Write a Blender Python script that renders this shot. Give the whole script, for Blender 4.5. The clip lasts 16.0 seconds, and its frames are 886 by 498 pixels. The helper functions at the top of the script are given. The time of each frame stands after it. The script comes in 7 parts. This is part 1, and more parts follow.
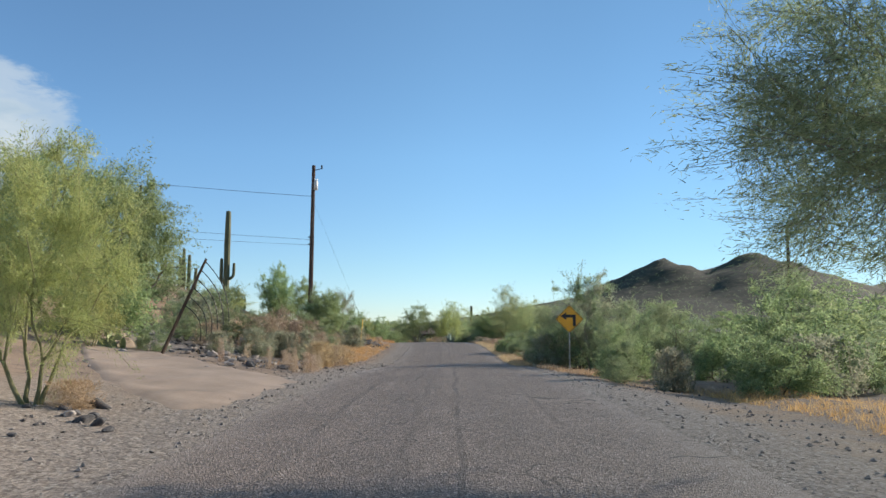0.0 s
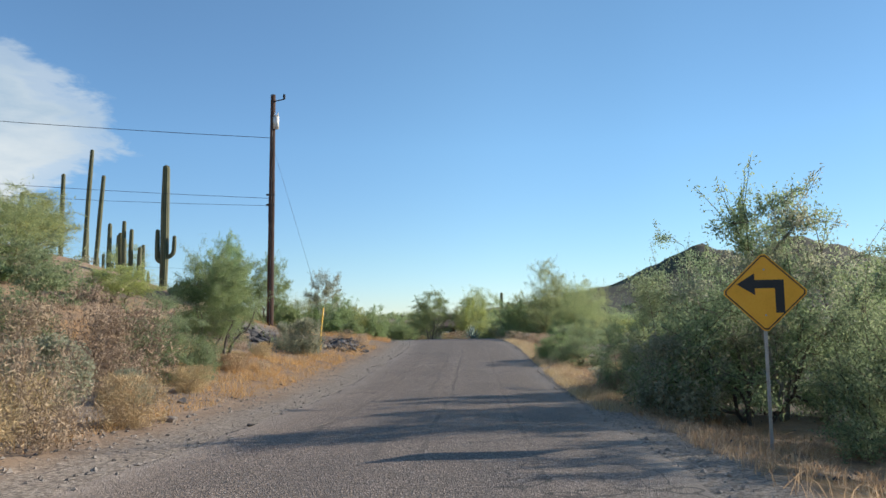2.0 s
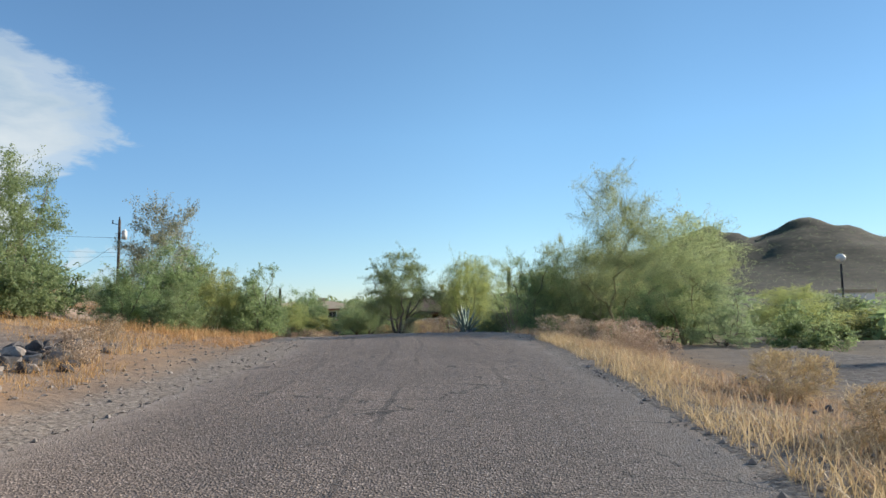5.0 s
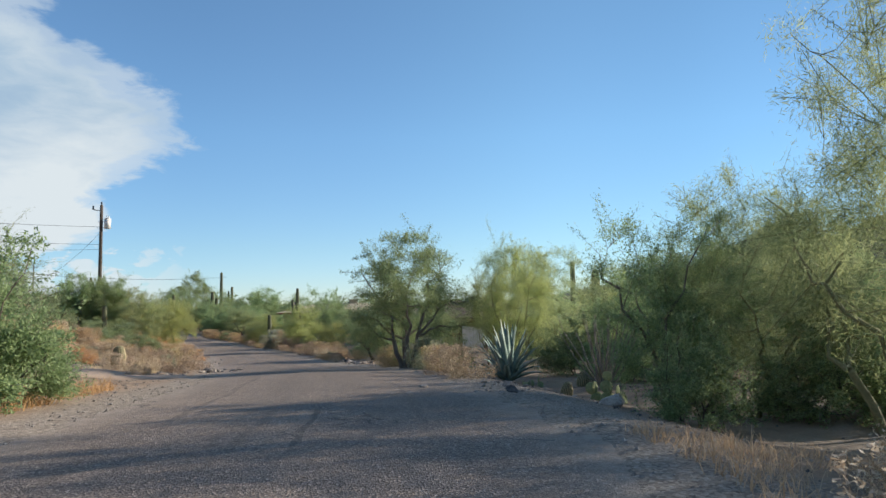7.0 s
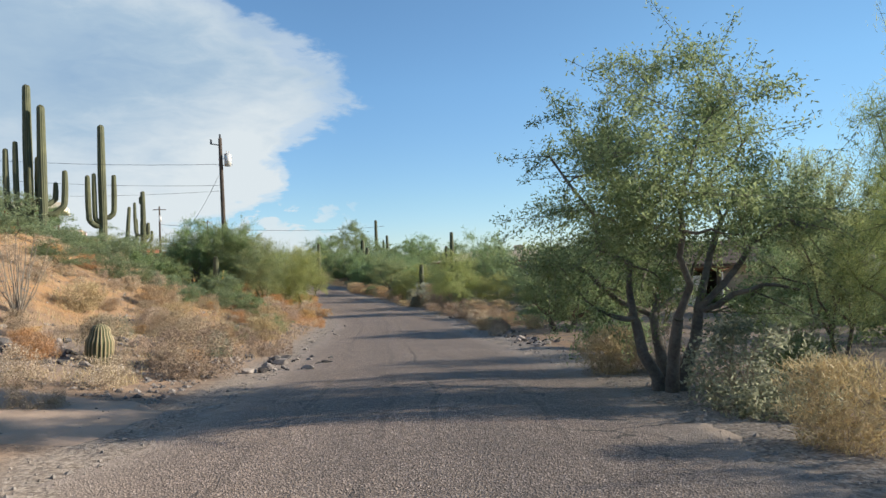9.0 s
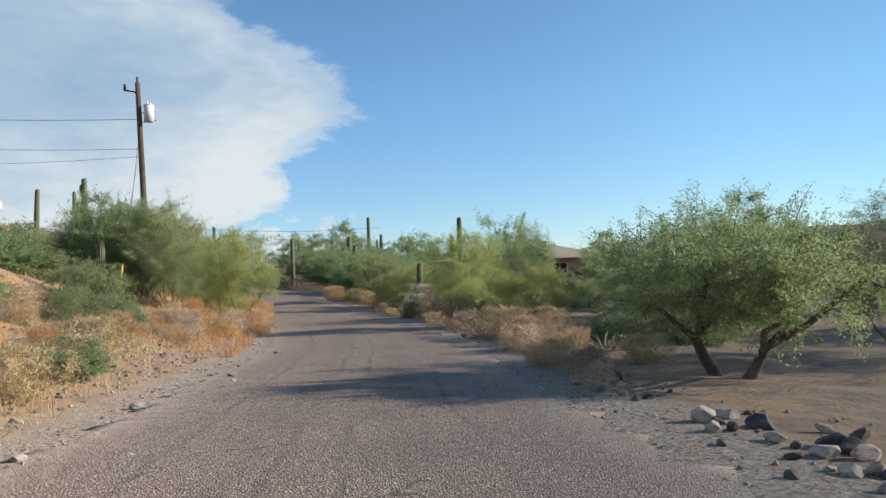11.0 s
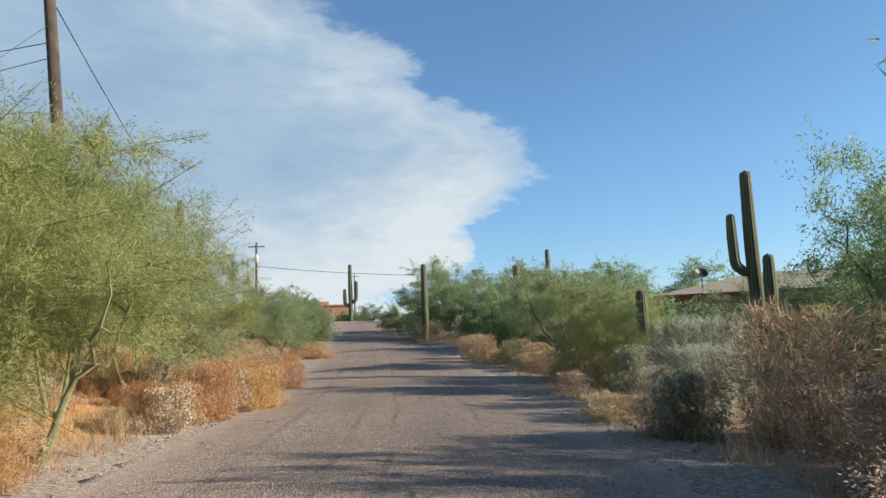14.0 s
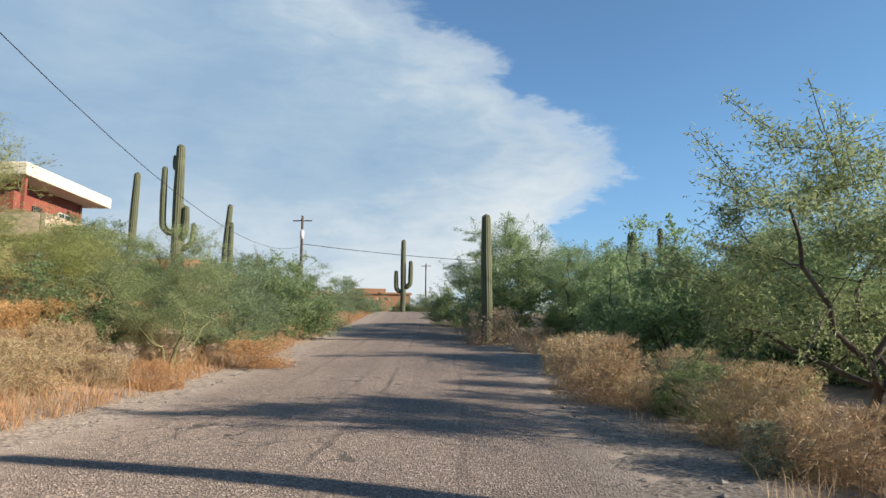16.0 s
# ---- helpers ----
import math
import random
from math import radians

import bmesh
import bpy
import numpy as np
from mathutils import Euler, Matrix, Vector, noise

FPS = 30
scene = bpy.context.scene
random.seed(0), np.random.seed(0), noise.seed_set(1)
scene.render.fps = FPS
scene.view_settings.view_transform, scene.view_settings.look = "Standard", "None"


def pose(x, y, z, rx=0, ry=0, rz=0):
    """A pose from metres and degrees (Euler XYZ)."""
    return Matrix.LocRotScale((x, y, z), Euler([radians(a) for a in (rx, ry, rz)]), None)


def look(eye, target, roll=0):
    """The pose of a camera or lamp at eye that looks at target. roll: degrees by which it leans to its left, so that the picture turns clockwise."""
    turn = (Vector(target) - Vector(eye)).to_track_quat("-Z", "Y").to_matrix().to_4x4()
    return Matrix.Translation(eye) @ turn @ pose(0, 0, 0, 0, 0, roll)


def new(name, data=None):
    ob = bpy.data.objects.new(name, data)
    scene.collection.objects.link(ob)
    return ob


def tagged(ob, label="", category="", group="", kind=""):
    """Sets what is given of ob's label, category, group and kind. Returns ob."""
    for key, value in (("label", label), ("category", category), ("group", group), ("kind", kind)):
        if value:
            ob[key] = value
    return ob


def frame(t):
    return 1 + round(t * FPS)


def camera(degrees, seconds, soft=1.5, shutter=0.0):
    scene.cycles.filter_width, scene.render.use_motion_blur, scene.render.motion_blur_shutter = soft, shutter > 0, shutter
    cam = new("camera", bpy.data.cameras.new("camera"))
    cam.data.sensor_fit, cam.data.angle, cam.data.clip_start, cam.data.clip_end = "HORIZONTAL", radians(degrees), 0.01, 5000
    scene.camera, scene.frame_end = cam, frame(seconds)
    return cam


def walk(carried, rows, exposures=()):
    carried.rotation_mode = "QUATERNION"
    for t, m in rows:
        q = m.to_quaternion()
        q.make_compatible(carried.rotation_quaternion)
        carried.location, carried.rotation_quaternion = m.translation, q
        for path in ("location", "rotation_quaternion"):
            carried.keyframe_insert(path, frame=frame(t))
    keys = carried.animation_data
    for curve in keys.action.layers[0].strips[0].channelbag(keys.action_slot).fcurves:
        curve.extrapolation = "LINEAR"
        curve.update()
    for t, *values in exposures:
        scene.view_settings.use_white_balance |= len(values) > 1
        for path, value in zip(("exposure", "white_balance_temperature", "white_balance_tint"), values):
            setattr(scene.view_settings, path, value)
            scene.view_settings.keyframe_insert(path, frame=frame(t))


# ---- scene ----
cam = camera(66.1, 16.0, soft=1.5, shutter=0.02)
METRES, EYE, TILT, LEAN, TURN = 120.0, 1.2, 2.5, 0.0, 0.0
ROWS = [
    (0.0, 0.0, 0.0, 0.0, -0.01, 3.92, -0.21),
    (0.5, 0.0027, 0.0358, -0.0012, 0.11, 3.96, -0.44),
    (1.0, 0.0055, 0.0716, -0.0025, 0.85, 4.05, -0.12),
    (1.5, 0.0075, 0.1067, -0.0042, 1.82, 3.81, 0.31),
    (2.0, 0.0085, 0.1414, -0.0062, 2.68, 3.17, 0.74),
    (2.5, 0.0089, 0.1761, -0.0088, 3.0, 2.27, 1.02),
    (3.0, 0.0092, 0.2107, -0.0116, 3.14, 1.38, 1.21),
    (3.5, 0.0094, 0.2448, -0.0146, 2.96, 0.86, 1.39),
    (4.0, 0.0092, 0.2797, -0.0176, 2.71, 1.12, 1.36),
    (6.5, 0.0148, 0.4346, -0.022, 4.41, 3.12, 0.97),
    (7.0, 0.012, 0.4625, -0.0223, 7.58, 2.23, 1.18),
    (7.5, 0.0072, 0.4914, -0.0231, 11.26, 0.97, 1.58),
    (8.0, 0.0003, 0.5183, -0.0245, 15.15, 0.43, 1.86),
    (8.5, -0.009, 0.5455, -0.0267, 18.69, -0.74, 2.53),
    (9.0, -0.0195, 0.5723, -0.029, 21.24, -1.56, 2.74),
    (11.5, -0.0758, 0.7052, -0.045, 21.46, -0.4, 2.85),
    (12.0, -0.0885, 0.7313, -0.0479, 23.3, -0.08, 2.67),
    (12.5, -0.1017, 0.7595, -0.0504, 26.11, 0.66, 2.48),
    (13.0, -0.1154, 0.7873, -0.0526, 28.35, 1.73, 2.72),
    (13.5, -0.1306, 0.816, -0.0544, 32.55, 3.61, 3.21),
    (14.0, -0.1467, 0.844, -0.0562, 36.75, 5.1, 3.45),
    (14.5, -0.1634, 0.8709, -0.0579, 38.71, 5.17, 3.55),
    (15.0, -0.1809, 0.8954, -0.0592, 39.81, 4.6, 3.0),
    (15.5, -0.1991, 0.9192, -0.0601, 41.34, 5.03, 1.89),
    (16.0, -0.2168, 0.9409, -0.061, 43.53, 5.21, 1.22),
]
walk(cam, [(t, pose(0, 0, EYE, TILT, LEAN, TURN) @ pose(METRES * x, METRES * y, METRES * z, 90 + pitch, roll, yaw)) for t, x, y, z, yaw, pitch, roll in ROWS])

# ---- world, sun and exposure ----
SUN_AZIMUTH, SUN_HEIGHT = 65.0, 22.0      # degrees clockwise from +y, degrees above the horizon
scene.view_settings.exposure = 0.7


def nodes_of(tree):
    tree.nodes.clear()

    def add(kind, **values):
        n = tree.nodes.new(kind)
        for key, value in values.items():
            n.inputs[key.replace("_", " ")].default_value = value
        return n
    return add, tree.links.new


def math_node(tree, op, a, b=None, c=None, clamp=False):
    n = tree.nodes.new("ShaderNodeMath")
    n.operation, n.use_clamp = op, clamp
    for k, v in enumerate((a, b, c)):
        if v is None:
            continue
        if isinstance(v, (int, float)):
            n.inputs[k].default_value = v
        else:
            tree.links.new(v, n.inputs[k])
    return n.outputs[0]


def ramp(tree, fac, stops, mode="LINEAR"):
    n = tree.nodes.new("ShaderNodeValToRGB")
    n.color_ramp.interpolation = mode
    while len(n.color_ramp.elements) < len(stops):
        n.color_ramp.elements.new(0.5)
    for e, (at, col) in zip(n.color_ramp.elements, stops):
        e.position = at
        e.color = (*col, 1) if isinstance(col, tuple) else (col, col, col, 1)
    tree.links.new(fac, n.inputs[0])
    return n.outputs[0]


def mix_colour(tree, fac, a, b, blend="MIX"):
    n = tree.nodes.new("ShaderNodeMix")
    n.data_type, n.blend_type = "RGBA", blend
    for sock, v in ((n.inputs[0], fac), (n.inputs[6], a), (n.inputs[7], b)):
        if isinstance(v, (int, float)):
            sock.default_value = v
        elif isinstance(v, tuple):
            sock.default_value = (*v, 1)
        else:
            tree.links.new(v, sock)
    return n.outputs[2]


def noise_node(tree, vector, scale, detail=4, rough=0.55, distort=0.0):
    n = tree.nodes.new("ShaderNodeTexNoise")
    n.inputs["Scale"].default_value, n.inputs["Detail"].default_value = scale, detail
    n.inputs["Roughness"].default_value, n.inputs["Distortion"].default_value = rough, distort
    tree.links.new(vector, n.inputs["Vector"])
    return n.outputs["Fac"]


def build_world():
    world = bpy.data.worlds.new("desert_sky")
    scene.world = world
    world.use_nodes = True
    tree = world.node_tree
    add, link = nodes_of(tree)
    sky = add("ShaderNodeTexSky")
    sky.sky_type, sky.sun_disc = "NISHITA", False
    sky.sun_elevation, sky.sun_rotation = radians(SUN_HEIGHT), radians(SUN_AZIMUTH)
    sky.altitude, sky.air_density, sky.dust_density, sky.ozone_density = 1500, 1.0, 0.0, 1.2
    coord = add("ShaderNodeTexCoord").outputs["Generated"]
    split = add("ShaderNodeSeparateXYZ")
    link(coord, split.inputs[0])
    x, y, z = split.outputs
    # bearing to the left of +y and height, in degrees
    bearing = math_node(tree, "MULTIPLY", math_node(tree, "ARCTAN2", math_node(tree, "MULTIPLY", x, -1.0), y), 57.2958)
    height = math_node(tree, "MULTIPLY", math_node(tree, "ARCSINE", z), 57.2958)
    flat = add("ShaderNodeCombineXYZ")
    link(bearing, flat.inputs[0])
    link(math_node(tree, "MULTIPLY", height, 1.9), flat.inputs[1])
    big = noise_node(tree, flat.outputs[0], 0.09, 6, 0.55, 0.6)
    streaked = add("ShaderNodeCombineXYZ")
    link(bearing, streaked.inputs[0])
    link(math_node(tree, "MULTIPLY", height, 2.8), streaked.inputs[1])
    small = noise_node(tree, streaked.outputs[0], 0.27, 7, 0.62, 0.4)
    # the anvil cloud's edge, as a bearing that depends on the height
    level = math_node(tree, "DIVIDE", height, 40.0, clamp=True)
    edge = ramp(tree, level, [(0.0, 0.46), (0.09, 0.41), (0.15, 0.335), (0.22, 0.325), (0.31, 0.29), (0.38, 0.292), (0.44, 0.31),
                              (0.52, 0.385), (0.565, 0.375), (0.63, 0.44), (0.70, 0.475), (0.85, 0.62), (1.0, 0.85)])
    edge = math_node(tree, "MULTIPLY", edge, 100.0)
    inside = math_node(tree, "SUBTRACT", bearing, edge)
    wob = math_node(tree, "ADD", math_node(tree, "MULTIPLY_ADD", big, 10.0, -5.0), math_node(tree, "MULTIPLY_ADD", small, 9.0, -4.5))
    inside = math_node(tree, "ADD", inside, wob)
    soft = ramp(tree, math_node(tree, "MULTIPLY_ADD", height, 1 / 40, 0.0, clamp=True), [(0.0, 0.6), (0.3, 0.20), (0.7, 0.12), (1.0, 0.07)])
    mask = math_node(tree, "MULTIPLY", math_node(tree, "ADD", inside, 0.6), soft, clamp=True)
    mask = ramp(tree, mask, [(0.0, 0.0), (0.5, 0.62), (1.0, 0.97)], "EASE")
    # the cloud bank ends behind the camera's left
    back = math_node(tree, "MULTIPLY", math_node(tree, "SUBTRACT", 135.0, bearing), 0.04, clamp=True)
    mask = math_node(tree, "MULTIPLY", mask, back)
    # low cumulus just above the horizon under the anvil
    puff = math_node(tree, "MULTIPLY_ADD", noise_node(tree, flat.outputs[0], 0.5, 5, 0.55, 0.3), 11.0, -2.0)
    low = math_node(tree, "SUBTRACT", puff, height)
    low = math_node(tree, "MULTIPLY", math_node(tree, "MULTIPLY", low, 1.2, clamp=True), math_node(tree, "MULTIPLY", math_node(tree, "SUBTRACT", bearing, 27.0), 0.15, clamp=True))
    low = math_node(tree, "MULTIPLY", math_node(tree, "MULTIPLY", low, back), 0.8)
    mask = math_node(tree, "MAXIMUM", mask, low)
    shade = math_node(tree, "MULTIPLY_ADD", noise_node(tree, flat.outputs[0], 0.075, 5, 0.5, 0.3), 1.0, 0.0)
    rim = math_node(tree, "MULTIPLY", inside, 0.05, clamp=True)
    shade = math_node(tree, "ADD", math_node(tree, "ADD", math_node(tree, "MULTIPLY", shade, 0.8), math_node(tree, "MULTIPLY_ADD", small, 0.34, -0.17)), math_node(tree, "MULTIPLY", rim, 0.5))
    low_bright = math_node(tree, "MULTIPLY", math_node(tree, "SUBTRACT", 15.0, height), 0.05, clamp=True)
    shade = math_node(tree, "SUBTRACT", shade, low_bright)
    cloud = ramp(tree, shade, [(0.22, (3.25, 3.55, 3.7)), (0.45, (2.62, 3.06, 3.42)), (0.72, (1.82, 2.44, 3.06)), (1.0, (1.4, 2.05, 2.84))])
    # hazy desert air: the blue leans to cyan, and stays deeper towards the horizon
    haze = ramp(tree, level, [(0.0, (0.50, 0.60, 0.79)), (0.12, (0.57, 0.69, 0.77)), (0.35, (0.68, 0.86, 0.92)), (0.7, (0.74, 0.92, 0.95)), (1.0, (0.72, 0.90, 0.93))])
    clear = mix_colour(tree, 1.0, sky.outputs[0], haze, "MULTIPLY")
    # hand-set dimming of the clear sky by bearing: most towards the sun, blue least
    deep = ramp(tree, math_node(tree, "MULTIPLY_ADD", bearing, 1 / 90, 0.5, clamp=True), [(0.0, (0.66, 0.68, 0.70)), (0.17, (0.70, 0.72, 0.735)), (0.34, (0.77, 0.80, 0.81)), (0.5, (0.86, 0.88, 0.885)), (0.72, (0.84, 0.86, 0.90)), (0.84, (0.80, 0.83, 0.88)), (1.0, (0.78, 0.81, 0.87))], "EASE")
    final = mix_colour(tree, mask, mix_colour(tree, 1.0, clear, deep, "MULTIPLY"), cloud)
    bg, out = add("ShaderNodeBackground"), add("ShaderNodeOutputWorld")
    bg.inputs["Strength"].default_value = SKY_STRENGTH
    link(final, bg.inputs["Color"])
    link(bg.outputs[0], out.inputs[0])


SKY_STRENGTH = 0.14
build_world()
sun = new("sun", bpy.data.lights.new("sun", "SUN"))
sun.data.energy, sun.data.angle, sun.data.color = 5.0, radians(0.6), (1.0, 0.885, 0.725)
sun.matrix_world = look((60, 30, 60), (60 - math.sin(radians(SUN_AZIMUTH)), 30 - math.cos(radians(SUN_AZIMUTH)), 60 - math.tan(radians(SUN_HEIGHT))))


# ---- materials ----
def material(name, colours, rough=0.9, scale=3.0, fine=40.0, bump=0.3, vary=0.0, metal=0.0, spots=None, coords="Object", bump_distance=0.02):
    """A surface whose colour wanders between the given ones at two scales, with relief."""
    m = bpy.data.materials.new(name)
    m.use_nodes = True
    tree = m.node_tree
    add, link = nodes_of(tree)
    at = add("ShaderNodeTexCoord").outputs[coords]
    coarse, grain = noise_node(tree, at, scale, 4, 0.6), noise_node(tree, at, fine, 5, 0.65)
    both = math_node(tree, "ADD", math_node(tree, "MULTIPLY", coarse, 0.6), math_node(tree, "MULTIPLY", grain, 0.4))
    n = len(colours)
    col = ramp(tree, both, [(0.34 + 0.32 * k / max(1, n - 1), c) for k, c in enumerate(colours)])
    if spots:
        spot = ramp(tree, noise_node(tree, at, spots[1], 3), [(0.58, 0.0), (0.66, 1.0)])
        col = mix_colour(tree, math_node(tree, "MULTIPLY", spot, spots[2]), col, spots[0])
    if vary:
        rnd = add("ShaderNodeObjectInfo").outputs["Random"]
        hsv = add("ShaderNodeHueSaturation")
        link(math_node(tree, "MULTIPLY_ADD", rnd, 2 * vary, 1 - vary), hsv.inputs["Value"])
        link(col, hsv.inputs["Color"])
        col = hsv.outputs[0]
    b = add("ShaderNodeBsdfPrincipled", Roughness=rough, Metallic=metal, Diffuse_Roughness=0.8 if rough > 0.8 else 0.0)
    link(col, b.inputs["Base Color"])
    if bump:
        bp = add("ShaderNodeBump", Strength=bump, Distance=bump_distance)
        link(both, bp.inputs["Height"])
        link(bp.outputs[0], b.inputs["Normal"])
    link(b.outputs[0], add("ShaderNodeOutputMaterial").inputs[0])
    return m


def leaf_material(name, dark, light, through_part=0.55, vary=0.12):
    """Small leaves: each one takes its own tone, and light passes through them."""
    m = bpy.data.materials.new(name)
    m.use_nodes = True
    tree = m.node_tree
    add, link = nodes_of(tree)
    island = add("ShaderNodeNewGeometry").outputs["Random Per Island"]
    col = mix_colour(tree, island, dark, light)
    at = add("ShaderNodeTexCoord").outputs["Object"]
    clump = noise_node(tree, at, 1.3, 2)
    hsv = add("ShaderNodeHueSaturation")
    rnd = add("ShaderNodeObjectInfo").outputs["Random"]
    link(math_node(tree, "ADD", math_node(tree, "MULTIPLY_ADD", rnd, 2 * vary, 0.72 - vary), math_node(tree, "MULTIPLY", clump, 0.55)), hsv.inputs["Value"])
    link(math_node(tree, "MULTIPLY_ADD", rnd, 0.03, 0.485), hsv.inputs["Hue"])
    link(col, hsv.inputs["Color"])
    d, t = add("ShaderNodeBsdfPrincipled", Roughness=0.6, Specular_IOR_Level=0.35), add("ShaderNodeBsdfTranslucent")
    link(hsv.outputs[0], d.inputs["Base Color"])
    link(hsv.outputs[0], t.inputs["Color"])
    mx = add("ShaderNodeMixShader", Fac=through_part)
    link(d.outputs[0], mx.inputs[1])
    link(t.outputs[0], mx.inputs[2])
    link(mx.outputs[0], add("ShaderNodeOutputMaterial").inputs[0])
    return m


def ground_material():
    """Desert soil: pinkish dirt, gravel beside the road, dark stony patches, straw litter, each spread by the attribute zone."""
    m = bpy.data.materials.new("desert_soil")
    m.use_nodes = True
    tree = m.node_tree
    add, link = nodes_of(tree)
    at = add("ShaderNodeTexCoord").outputs["Object"]
    zone = add("ShaderNodeAttribute")
    zone.attribute_name = "zone"
    sp = add("ShaderNodeSeparateColor")
    link(zone.outputs["Color"], sp.inputs[0])
    broad, mid, fine = noise_node(tree, at, 0.35, 5), noise_node(tree, at, 2.2, 6, 0.65), noise_node(tree, at, 22, 6, 0.7)
    dirt = ramp(tree, math_node(tree, "ADD", math_node(tree, "MULTIPLY", broad, 0.5), math_node(tree, "MULTIPLY", mid, 0.5)),
                [(0.35, (0.17, 0.125, 0.095)), (0.5, (0.33, 0.235, 0.165)), (0.66, (0.42, 0.31, 0.22))])
    straw = ramp(tree, mid, [(0.3, (0.30, 0.17, 0.075)), (0.6, (0.47, 0.26, 0.10)), (0.75, (0.50, 0.36, 0.2))])
    v = add("ShaderNodeTexVoronoi", Scale=9.0)
    link(at, v.inputs["Vector"])
    stones = ramp(tree, v.outputs["Color"], [(0.1, (0.07, 0.062, 0.062)), (0.5, (0.17, 0.15, 0.145)), (0.85, (0.34, 0.31, 0.29))])
    v2 = add("ShaderNodeTexVoronoi", Scale=34.0)
    link(at, v2.inputs["Vector"])
    gravel = ramp(tree, v2.outputs["Color"], [(0.1, (0.17, 0.135, 0.11)), (0.5, (0.32, 0.262, 0.215)), (0.9, (0.48, 0.415, 0.35))])
    far = ramp(tree, noise_node(tree, at, 0.11, 8, 0.7), [(0.4, (0.024, 0.034, 0.018)), (0.52, (0.050, 0.056, 0.032)), (0.62, (0.088, 0.079, 0.050))])

    def spread(channel, soft=0.5):
        wander = math_node(tree, "MULTIPLY_ADD", mid, 0.9, -0.45)
        k = math_node(tree, "ADD", sp.outputs[channel], math_node(tree, "MULTIPLY", wander, math_node(tree, "MULTIPLY", sp.outputs[channel], 1.6, clamp=True)))
        return math_node(tree, "MULTIPLY_ADD", k, 1 / soft, 0.5 - 0.5 / soft, clamp=True)
    col = mix_colour(tree, spread(0), dirt, gravel)
    col = mix_colour(tree, spread(1), col, stones)
    col = mix_colour(tree, spread(2), col, straw)
    col = mix_colour(tree, zone.outputs["Alpha"], far, col)
    speck = ramp(tree, fine, [(0.3, (0.55, 0.55, 0.55)), (0.7, (1.0, 1.0, 1.0))])
    col = mix_colour(tree, 0.75, col, speck, "MULTIPLY")
    b = add("ShaderNodeBsdfPrincipled", Roughness=0.95, Diffuse_Roughness=1.0)
    link(col, b.inputs["Base Color"])
    bp = add("ShaderNodeBump", Strength=0.7, Distance=0.05)
    hgt = math_node(tree, "ADD", math_node(tree, "MULTIPLY", mid, 1.2), math_node(tree, "ADD", math_node(tree, "MULTIPLY", fine, 0.6), math_node(tree, "MULTIPLY", v.outputs["Distance"], -0.4)))
    link(hgt, bp.inputs["Height"])
    link(bp.outputs[0], b.inputs["Normal"])
    link(b.outputs[0], add("ShaderNodeOutputMaterial").inputs[0])
    return m


